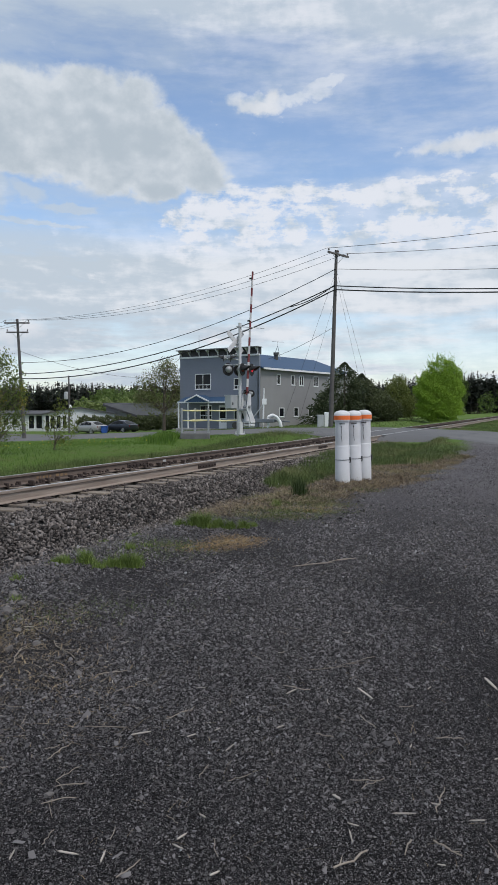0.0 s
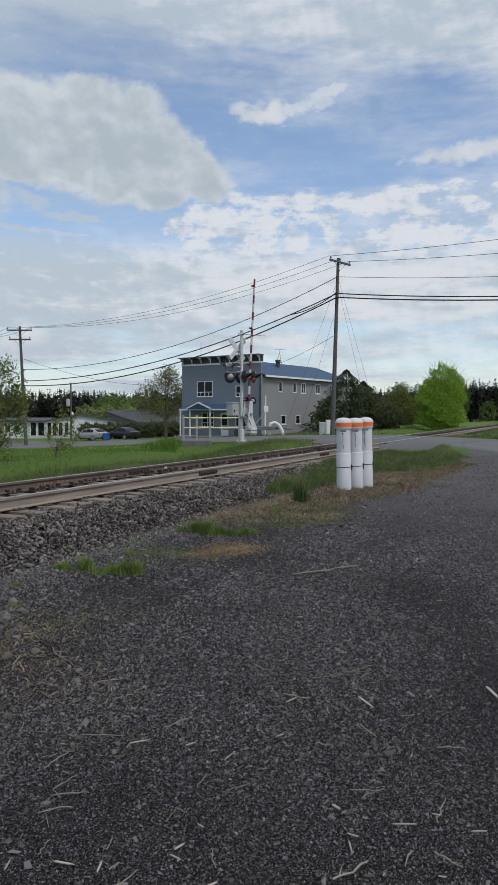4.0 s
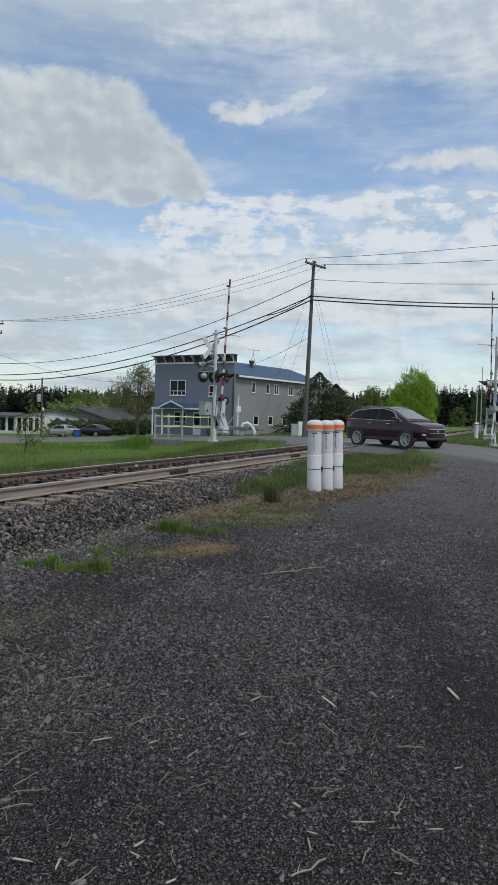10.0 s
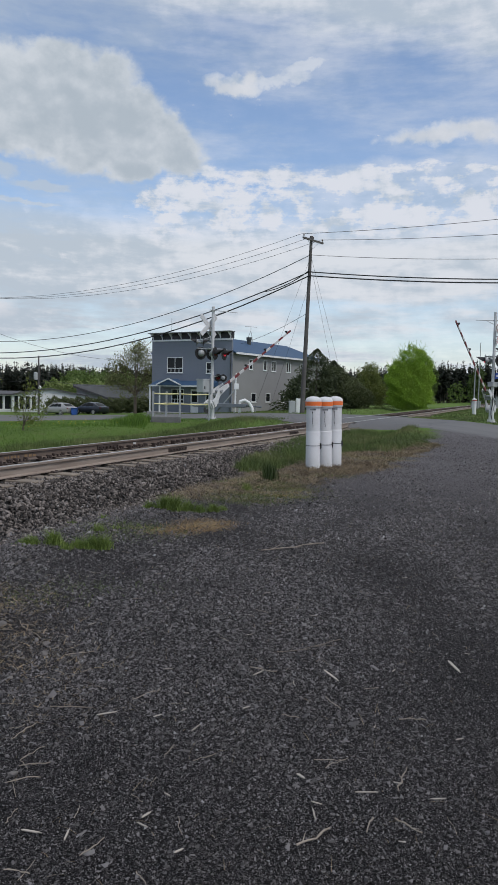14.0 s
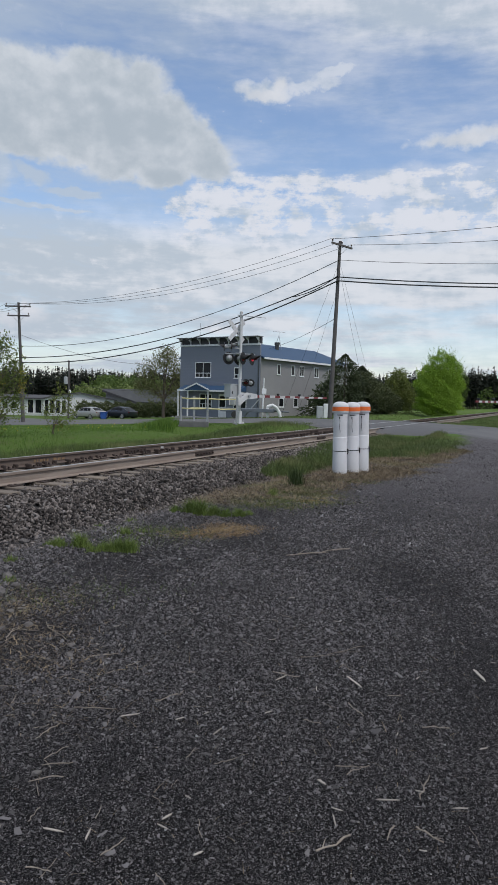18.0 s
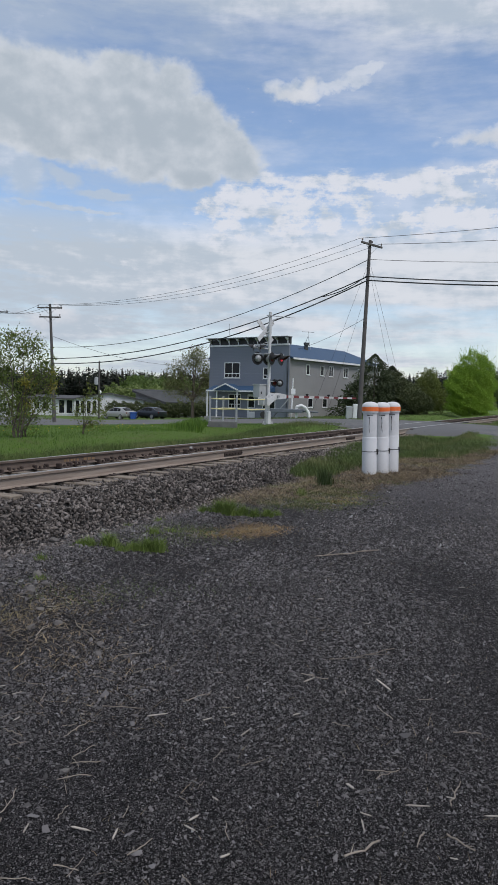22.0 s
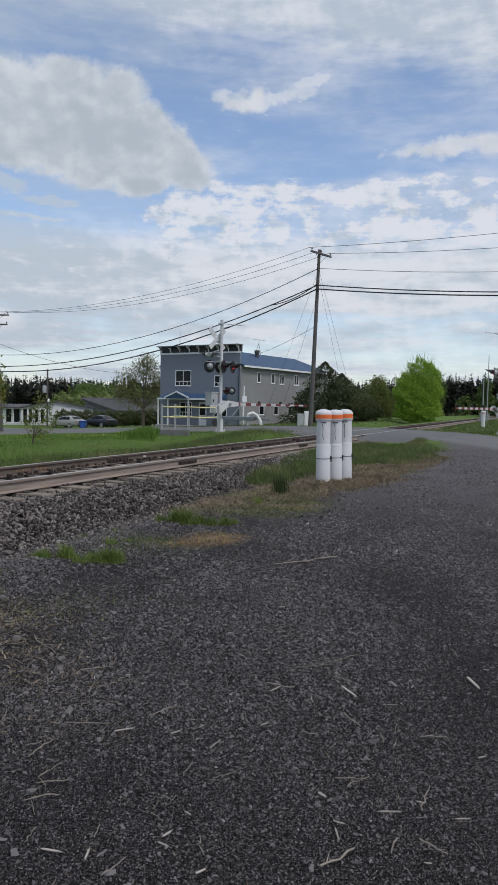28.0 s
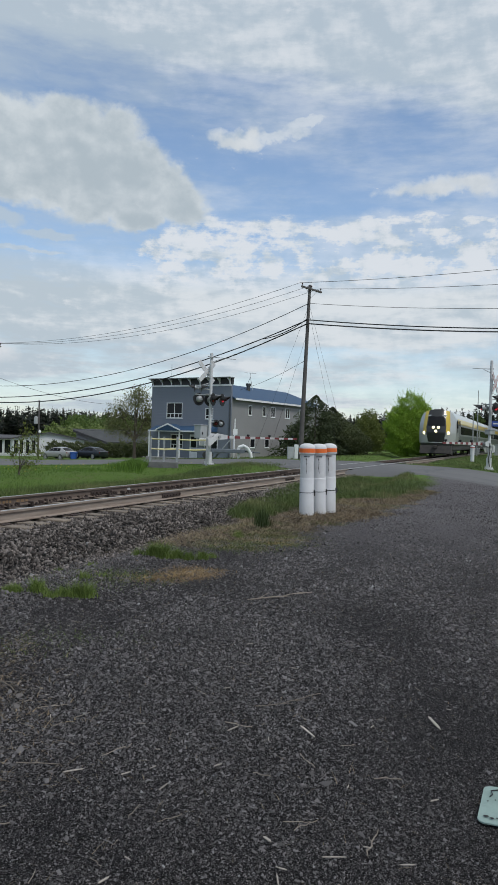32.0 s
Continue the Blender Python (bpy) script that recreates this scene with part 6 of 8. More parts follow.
L_BRIGHT = leaf_material("bright_spring_leaves", (0.14, 0.245, 0.024), (0.32, 0.47, 0.062), (0.215, 0.35, 0.036))
L_MID = leaf_material("green_leaves", (0.055, 0.088, 0.024), (0.105, 0.15, 0.042), (0.08, 0.115, 0.032))
L_DARK = leaf_material("dark_green_leaves", (0.068, 0.086, 0.040), (0.125, 0.145, 0.062), (0.09, 0.105, 0.05))
L_OLIVE = leaf_material("young_olive_leaves", (0.10, 0.13, 0.03), (0.20, 0.23, 0.06), (0.13, 0.16, 0.045))
L_EDGE = leaf_material("woodland_edge_leaves", (0.07, 0.115, 0.028), (0.135, 0.19, 0.05), (0.09, 0.13, 0.036))
L_WILLOW = leaf_material("willow_leaves", (0.085, 0.120, 0.030), (0.19, 0.232, 0.062), (0.12, 0.160, 0.044))
L_BROWN = leaf_material("brownish_young_leaves", (0.11, 0.12, 0.05), (0.21, 0.22, 0.095), (0.14, 0.15, 0.062))
L_PALE = leaf_material("pale_flowering_leaves", (0.16, 0.22, 0.06), (0.32, 0.36, 0.16), (0.12, 0.18, 0.04))
L_YELLOW = leaf_material("yellowish_leaves", (0.18, 0.17, 0.03), (0.30, 0.26, 0.05), (0.10, 0.15, 0.03))
L_NEEDLE = leaf_material("spruce_needles", (0.035, 0.052, 0.026), (0.09, 0.11, 0.055), (0.055, 0.07, 0.035))
L_FAR = leaf_material("far_conifer_needles", (0.016, 0.022, 0.016), (0.034, 0.042, 0.028), (0.022, 0.028, 0.020))
M_BARK = material("grey_brown_bark", (0.11, 0.09, 0.075), (0.06, 0.05, 0.042), 0.95, scale=6, fine=50, bump=0.6)


def leaf_cloud(blobs, n, size, seed, shell=0.55, up=0.0):
    """Leaf quads scattered through ellipsoids (x, y, z, rx, ry, rz): points and faces."""
    rng = np.random.default_rng(seed)
    bl = np.array(blobs, float)
    vol = bl[:, 3] * bl[:, 4] * bl[:, 5]
    k = rng.choice(len(bl), n, p=vol ** 0.8 / (vol ** 0.8).sum())
    d = rng.normal(0, 1, (n, 3))
    d /= np.linalg.norm(d, axis=1)[:, None]
    r = (shell + (1 - shell) * rng.random(n)) * (1 + 0.16 * np.sin(d[:, 0] * 7 + d[:, 2] * 9 + k) + rng.normal(0, 0.05, n))
    c = bl[k, :3] + d * r[:, None] * bl[k, 3:]
    a, b = rng.normal(0, 1, (n, 3)), rng.normal(0, 1, (n, 3))
    a[:, 2] += up * 3
    a /= np.linalg.norm(a, axis=1)[:, None]
    b -= a * (a * b).sum(1)[:, None]
    b /= np.linalg.norm(b, axis=1)[:, None]
    s = size * rng.uniform(0.6, 1.4, n)[:, None]
    v = np.stack([c - a * s, c + b * s * 0.45, c + a * s, c - b * s * 0.45], 1).reshape(-1, 3)
    return v, np.arange(n * 4).reshape(-1, 4)


def tree(at, blobs, n, size, leaf, seed, label, name="tree", category="tree", trunk=0.12, fork=0.35, shell=0.5, stems=1, shoots=0, group="", up=0.0):
    """Trunk, limbs out to each mass of leaves, and a crown of single leaves. Heights are over the foot."""
    rnd = random.Random(seed)
    t = thing(name, label, category, group, at=at)
    bm = B()
    top = max(b[2] for b in blobs)
    for k in range(stems):
        foot = Vector((rnd.uniform(-0.3, 0.3) * (stems > 1), rnd.uniform(-0.3, 0.3) * (stems > 1), -0.15))
        knee = foot + Vector((rnd.uniform(-0.1, 0.1), rnd.uniform(-0.1, 0.1), top * fork))
        tube(bm, foot, knee, trunk, trunk * 0.75, 9)
        for b in blobs[k::stems]:
            e = Vector(b[:3])
            mid = knee.lerp(e, 0.5) + Vector((rnd.uniform(-0.2, 0.2), rnd.uniform(-0.2, 0.2), rnd.uniform(0, 0.3)))
            tube(bm, knee, mid, trunk * 0.6, trunk * 0.38, 7)
            tube(bm, mid, e, trunk * 0.38, trunk * 0.2, 6)
            for _ in range(5):
                q = e + Vector((rnd.uniform(-1, 1) * b[3], rnd.uniform(-1, 1) * b[4], rnd.uniform(-0.5, 1) * b[5])) * 0.85
                tube(bm, mid.lerp(e, rnd.random()), q, trunk * 0.16, trunk * 0.05, 5)
    part("trunk", bm, M_BARK, t, "grey-brown trunk and limbs")
    v, f = leaf_cloud(blobs, n, size, seed, shell, up)
    if shoots:
        rng = np.random.default_rng(seed + 1)
        vs, fs = [v], [f]
        base = len(v)
        for _ in range(shoots):
            b = blobs[rng.integers(len(blobs))]
            ang = rng.uniform(0, 6.28)
            rr = rng.random() ** 0.5
            p0 = np.array([b[0] + b[3] * rr * math.cos(ang), b[1] + b[4] * rr * math.sin(ang), b[2] + b[5] * math.sqrt(max(1 - rr * rr, 0)) * 0.9])
            d = np.array([rng.normal(0, 0.25) + 0.3 * math.cos(ang) * rr, rng.normal(0, 0.25), 1.0])
            m = 9
            for j in range(m):
                c = p0 + d * (0.75 * j / m)
                a = rng.normal(0, 1, 3) * 0.5 + d
                a /= np.linalg.norm(a)
                bb = np.cross(a, rng.normal(0, 1, 3))
                bb /= np.linalg.norm(bb)
                s = size * rng.uniform(0.6, 1.1)
                vs.append(np.array([c - a * s, c + bb * s * 0.45, c + a * s, c - bb * s * 0.45]))
                fs.append(np.arange(base, base + 4)[None])
                base += 4
        v, f = np.concatenate(vs), np.concatenate(fs)
    crown = poly_mesh("crown", v, f, leaf)
    crown.parent = t
    return t


def on_ground(x, y, down=0.0):
    return pose(x, y, float(ground_z(x, y)) - down)


def spruce(at, h, r, seed):
    rng = np.random.default_rng(seed)
    t = thing("spruce_tree", "dark green spruce tree with drooping branches", "tree", at=at)
    part("trunk", tube(B(), (0, 0, -0.2), (0, 0, h), 0.13, 0.02, 8), M_BARK, t)
    n = 9500
    z = rng.random(n) ** 1.25
    ang = rng.uniform(0, 6.283, n)
    rad = r * (1 - z) ** 0.66 * np.sqrt(rng.uniform(0.12, 1, n)) * (1 + 0.16 * np.sin(z * 38) + 0.22 * np.sin(3 * ang + seed + 7 * z) + 0.14 * np.sin(5 * ang - 13 * z))
    c = np.stack([rad * np.cos(ang), rad * np.sin(ang), 0.4 + z * (h - 0.4) - 0.22 * rad], 1)
    a = np.stack([np.cos(ang), np.sin(ang), rng.normal(-0.3, 0.3, n)], 1) + rng.normal(0, 0.25, (n, 3))
    a /= np.linalg.norm(a, axis=1)[:, None]
    b = np.cross(a, rng.normal(0, 1, (n, 3)))
    b /= np.linalg.norm(b, axis=1)[:, None]
    s = (0.20 * (1 - 0.5 * z) * rng.uniform(0.6, 1.3, n))[:, None]
    v = np.stack([c - a * s, c + b * s * 0.35, c + a * s, c - b * s * 0.35], 1).reshape(-1, 3)
    crown = poly_mesh("crown", v, np.arange(n * 4).reshape(-1, 4), L_NEEDLE)
    crown.parent = t
    return t


def make_forest():
    """Far woods: ragged conifers with a few lighter broadleaf crowns before them."""
    rng = np.random.default_rng(31)
    n, m = 2900, 56
    az, d = rng.uniform(-0.62, 0.66, n), 165 + 70 * rng.random(n) ** 1.4
    x, y = d * np.sin(az), d * np.cos(az)
    h = rng.uniform(7.2, 9.2, n) + (d - 165) * 0.025 - 0.9 * np.maximum(0.0, np.sin(az * 9 + 1)) + 1.2 * np.maximum(0, az)
    z0 = ground_z(x, y)
    wide, full = h * rng.uniform(0.12, 0.21, n), rng.uniform(0.55, 0.95, n)
    # drooping boughs round each stem, shorter and closer towards the tip
    f = 1 - rng.random((n, m)) ** 0.72 * np.where(rng.random(n) < 0.35, 0.62, 0.95)[:, None]
    ang = rng.uniform(0, 2 * math.pi, (n, m))
    reach = wide[:, None] * (1 - f) ** full[:, None] * rng.uniform(0.35, 1.15, (n, m)) + 0.05
    out = np.stack([np.cos(ang), np.sin(ang), rng.normal(-0.28, 0.25, (n, m))], -1)
    side = np.stack([-np.sin(ang), np.cos(ang), rng.normal(0, 0.3, (n, m))], -1)
    c = np.stack([x[:, None] + reach * 0.5 * np.cos(ang), y[:, None] + reach * 0.5 * np.sin(ang), z0[:, None] + h[:, None] * (0.04 + 0.96 * f)], -1)
    L, w = (reach * 0.62 + 0.10)[..., None], (0.20 + 0.22 * (1 - f))[..., None]
    v = np.stack([c - out * L, c + side * w - (0, 0, 0.1), c + out * L, c - side * w - (0, 0, 0.1)], 2).reshape(-1, 3)
    tagged(poly_mesh("forest", v, np.arange(n * m * 4).reshape(-1, 4), L_FAR), "dense dark conifer forest on the horizon", "forest", kind="stuff")
    # dark undergrowth that closes the wood below its tips
    a2 = np.linspace(-0.62, 0.66, 150)
    low = []
    for q, t in enumerate(a2):
        d2 = 182 + 14 * math.sin(q * 2.7)
        z2 = float(ground_z(d2 * math.sin(t), d2 * math.cos(t)))
        low.append((d2 * math.sin(t), d2 * math.cos(t), z2 + 3.9 + 0.5 * math.sin(q * 1.9), 1.9, 1.9, 3.5 + 0.6 * math.sin(q * 3.3)))
    v2, f2 = leaf_cloud(low, 42000, 0.60, 35, 0.35)
    tagged(poly_mesh("undergrowth", v2, f2, L_FAR), "dark undergrowth of the conifer forest", "forest", kind="stuff")
    # bare stems of the front row
    r, tip = 0.09, 0.03
    k = d < 190
    foot, top = np.stack([x, y, z0], -1)[k], np.stack([x, y, z0 + h * 0.97], -1)[k]
    tri = np.array([(1, 0, 0), (-0.5, 0.87, 0), (-0.5, -0.87, 0)])
    v = np.concatenate([foot[:, None] + tri * r, top[:, None] + tri * tip], 1)
    q = np.array([(0, 1, 4, 3), (1, 2, 5, 4), (2, 0, 3, 5)])
    tagged(poly_mesh("tree_stems", v.reshape(-1, 3), (q[None] + (np.arange(len(v)) * 6)[:, None, None]).reshape(-1, 4), M_BARK), "grey bare stems of the forest's front row", "tree stems", kind="stuff")
    blobs = []
    for k in range(90):
        az = rng.choice([rng.uniform(-0.205, -0.10), rng.uniform(-0.205, -0.14), rng.uniform(0.30, 0.62), rng.uniform(-0.6, -0.36)])
        d = rng.uniform(135, 160)
        h = rng.uniform(2.2, 4.6) + (1.6 if -0.21 < az < -0.1 else 0)
        x, y = d * math.sin(az), d * math.cos(az)
        blobs.append((x, y, float(ground_z(x, y)) + h * 0.55, h * 0.5, h * 0.5, h * 0.62))
    v, f = leaf_cloud(blobs, 40000, 0.30, 33, 0.6)
    tagged(poly_mesh("woodland_edge", v, f, L_EDGE), "lighter green broadleaf trees at the forest's edge", "forest", kind="stuff")


make_forest()


def make_trees():
    bright = [(0, 0, 2.5, 2.15, 2.0, 2.2), (0.4, 0, 4.45, 1.6, 1.5, 1.75), (-0.9, 0.2, 3.2, 1.3, 1.3, 1.6), (1.0, -0.2, 3.3, 1.3, 1.3, 1.9), (0.1, 0, 1.2, 2.2, 1.9, 1.2)]
    tree(on_ground(17.85, 68), bright, 62000, 0.062, L_BRIGHT, 41, "bright green bushy young tree by the crossing", trunk=0.09, fork=0.1, stems=4, shoots=200, shell=0.72, up=0.3)
    spruce(on_ground(9.4, 71), 6.0, 3.9, 42)
    spruce(on_ground(11.3, 72.5), 4.9, 3.2, 142)
    tree(on_ground(11.2, 72), [(0, 0, 2.2, 1.9, 1.5, 1.9), (1.6, 0.3, 1.9, 1.7, 1.4, 1.7), (-1.4, 0, 1.6, 1.5, 1.3, 1.5), (0.3, 0, 3.3, 1.2, 1.1, 1.1)], 20000, 0.075, L_DARK, 43, "dark green leafy tree beside the building", stems=3, trunk=0.1, fork=0.15)
    tree(on_ground(12.9, 70), [(0, 0, 1.5, 1.5, 1.3, 1.5), (1.0, 0, 1.1, 1.2, 1.0, 1.1)], 8000, 0.075, L_DARK, 44, "low dark green shrub beside the verge", "shrub", "shrub", stems=3, trunk=0.06, fork=0.1)
    tree(on_ground(15.0, 73), [(0, 0, 2.2, 1.7, 1.4, 2.1), (-0.9, 0, 1.5, 1.2, 1.1, 1.5), (1.2, 0, 1.3, 1.1, 1.0, 1.3), (0.1, 0, 3.6, 1.0, 0.9, 1.1)], 16000, 0.07, L_OLIVE, 45, "mid green bushy tree behind the verge", stems=3, trunk=0.07, fork=0.12, up=0.3)
    tree(on_ground(5.75, 56.5), [(0, 0, 1.9, 0.75, 0.6, 0.9), (0.35, 0, 1.1, 0.7, 0.6, 0.8), (-0.4, 0, 1.3, 0.7, 0.5, 0.5), (0.5, 0, 2.6, 0.45, 0.4, 0.6)], 1500, 0.11, L_NEEDLE, 46, "scraggy dark shrub before the grey wall", "shrub", "shrub", stems=3, trunk=0.05, fork=0.1, shell=0.2)
    tree(on_ground(-9.3, 79), [(0, 0, 6.2, 2.0, 1.5, 1.6), (-1.7, 0, 5.0, 1.7, 1.4, 1.5), (1.4, 0.3, 5.0, 1.5, 1.3, 1.7), (0.4, 0, 7.2, 1.2, 1.0, 1.1), (-1.1, 0, 3.2, 1.8, 1.4, 1.5), (1.1, 0, 3.0, 1.5, 1.3, 1.6), (-2.6, 0, 3.6, 1.0, 1.0, 1.2)], 9500, 0.085, L_BROWN, 47, "tall tree in sparse young leaf beside the building", trunk=0.2, fork=0.3, shell=0.25)
    tree(on_ground(-7.45, 20.6), [(0.1, 0, 2.5, 0.7, 0.6, 0.75), (-0.5, 0, 1.9, 0.8, 0.6, 0.8), (0.45, 0, 1.7, 0.6, 0.5, 0.7), (-0.1, 0, 1.0, 0.9, 0.7, 0.8), (-0.9, 0, 2.6, 0.6, 0.5, 0.6), (0.0, 0, 0.5, 0.9, 0.7, 0.5), (0.75, 0, 2.1, 0.4, 0.4, 0.5), (0.95, 0, 1.7, 0.35, 0.35, 0.45), (0.8, 0, 1.0, 0.45, 0.4, 0.55), (0.45, 0, 2.65, 0.45, 0.4, 0.4), (-0.3, 0, 2.85, 0.55, 0.5, 0.35)], 9000, 0.036, L_WILLOW, 48, "willow bush in young leaf beside the track", "bush", "bush", stems=4, trunk=0.035, fork=0.1, shell=0.15)
    tree(on_ground(-8.9, 21.4), [(0, 0, 2.3, 0.9, 0.7, 0.9), (0.3, 0, 1.2, 0.9, 0.7, 0.9), (-0.6, 0, 1.5, 0.8, 0.7, 0.9)], 5600, 0.038, L_WILLOW, 49, "willow bush in young leaf beside the track", "bush", "bush", stems=4, trunk=0.035, fork=0.1, shell=0.25)
    tree(on_ground(-7.2, 20.2), [(0.1, 0, 1.55, 0.3, 0.3, 0.3), (0.2, 0, 0.9, 0.25, 0.25, 0.3), (0.75, 0.3, 1.5, 0.2, 0.2, 0.4), (0.7, 0.3, 1.9, 0.2, 0.2, 0.2)], 420, 0.040, L_YELLOW, 50, "twiggy shrub with yellowing leaves by the willow", "shrub", "shrub", stems=2, trunk=0.02, fork=0.2, shell=0.1)
    tree(on_ground(-5.9, 22.6), [(0, 0, 1.3, 0.28, 0.25, 0.5), (0.15, 0, 0.75, 0.35, 0.3, 0.4), (-0.2, 0, 0.9, 0.3, 0.25, 0.35), (0.05, 0, 0.35, 0.55, 0.4, 0.35), (-0.4, 0, 0.65, 0.3, 0.3, 0.35), (0.42, 0, 0.7, 0.3, 0.3, 0.35), (0.3, 0, 1.1, 0.2, 0.2, 0.3)], 1100, 0.036, L_OLIVE, 51, "thin sapling growing in the roadside grass", "sapling", "sapling", stems=2, trunk=0.018, fork=0.2, shell=0.1)
    for k, (x, w) in enumerate(((-20.4, 1.6), (-17.4, 1.7), (-14.6, 1.8), (-11.8, 1.8), (-9.2, 1.7))):
        tree(on_ground(x, 93), [(-0.7, 0, 1.05, w * 0.75, 0.9, 1.02), (0.7, 0, 1.05, w * 0.75, 0.9, 1.0)], 5200, 0.11, L_DARK, 52 + k, "clipped dark green hedge behind parked cars", "hedge", "hedge", stems=2, trunk=0.05, fork=0.3, shell=0.75, group="hedges")
    for k, x in enumerate((-25.5, -22.3, -19.0)):
        tree(on_ground(x, 112), [(0, 0, 3.0, 2.0, 1.5, 1.7), (1.3, 0, 2.6, 1.5, 1.2, 1.3)], 2600, 0.17, L_PALE, 56 + k, "pale flowering shrub behind the houses", "shrub", "shrub", stems=2, trunk=0.06, fork=0.3, group="flowering shrubs")
    tree(on_ground(33.5, 122), [(0, 0, 1.2, 1.9, 1.5, 1.4), (1.5, 0, 1.0, 1.5, 1.2, 1.1)], 2400, 0.2, L_PALE, 60, "pale green shrub by the far track", "shrub", "shrub", stems=2, trunk=0.06, fork=0.2)
    for k, (x, y) in enumerate(((33, 135), (41, 140), (36.5, 150), (47, 132), (52, 120))):
        tree(on_ground(x, y), [(0, 0, 3.6, 1.5, 1.3, 2.3), (0.6, 0, 5.6, 1.1, 1.0, 1.5)], 1800, 0.22, L_MID if k % 2 else L_DARK, 61 + k, "greyish green tree beside the far track", trunk=0.12, fork=0.3, group="trees by the far track")


make_trees()


# ---- houses ----
M_WHITEWALL = siding_material("white_house_siding", (0.66, 0.67, 0.68), (0.56, 0.57, 0.58), 0.12)
M_SHINGLE = material("dark_shingle_roof", (0.075, 0.075, 0.08), (0.05, 0.05, 0.055), 0.9, scale=1.5, fine=12, bump=0.4)
M_GREYROOF = material("grey_flat_roof", (0.16, 0.165, 0.175), (0.12, 0.12, 0.13), 0.85, scale=0.8, fine=10)


def house(at, L, W, wall_h, rise, wall, roof, label, wins, low=-1.0, name="house", category="house"):
    """A gabled house: its long side along x faces -y, ridge along x. wins: (side, x, z, w, h)."""
    h = thing(name, label, category, at=at)
    front = [(x, x + w, z, z + t) for s, x, z, w, t in wins if s == "front"]
    gable = [(x, x + w, z, z + t) for s, x, z, w, t in wins if s == "gable"]
    a = part("wall", wall_with_holes((0, L, low, wall_h), front, 0.18), wall, h)
    for x0, x1, z0, z1 in front:
        window_unit(a, pose(x0, 0.03, z0), x1 - x0, z1 - z0, 2 if x1 - x0 > 1.2 else 1)
    g = Matrix.Translation((L, 0, 0)) @ Matrix.Rotation(radians(90), 4, "Z")
    b = part("wall", wall_with_holes((0.18, W, low, wall_h), gable, 0.18), wall, h, at=g)
    for x0, x1, z0, z1 in gable:
        window_unit(b, pose(x0, 0.03, z0), x1 - x0, z1 - z0, 2 if x1 - x0 > 1.2 else 1)
    part("wall", box(B(), 0, 0.18, 0.18, W, low, wall_h), wall, h)
    part("wall", box(B(), 0.18, L - 0.18, W - 0.18, W, low, wall_h), wall, h)
    for x in (0.05, L - 0.05):
        bm = B()
        extrude(bm, [(0, wall_h), (W, wall_h), (W / 2, wall_h + rise)], 0.1, Matrix.Translation((x, 0, 0)) @ Matrix.Rotation(radians(90), 4, "Z"))
        part("gable", bm, wall, h)
    k = rise / (W / 2)
    for y0, y1 in ((-0.4, W / 2), (W + 0.4, W / 2)):
        bm = B()
        vs = [bm.verts.new(c) for c in ((-0.3, y0, wall_h - 0.4 * k), (L + 0.3, y0, wall_h - 0.4 * k), (L + 0.3, y1, wall_h + rise), (-0.3, y1, wall_h + rise))]
        bm.faces.new(vs)
        r = bmesh.ops.extrude_face_region(bm, geom=list(bm.faces))
        bmesh.ops.translate(bm, vec=(0, 0, 0.14), verts=[v for v in r["geom"] if isinstance(v, bmesh.types.BMVert)])
        bmesh.ops.recalc_face_normals(bm, faces=bm.faces)
        part("roof", bm, roof, h)
    return h


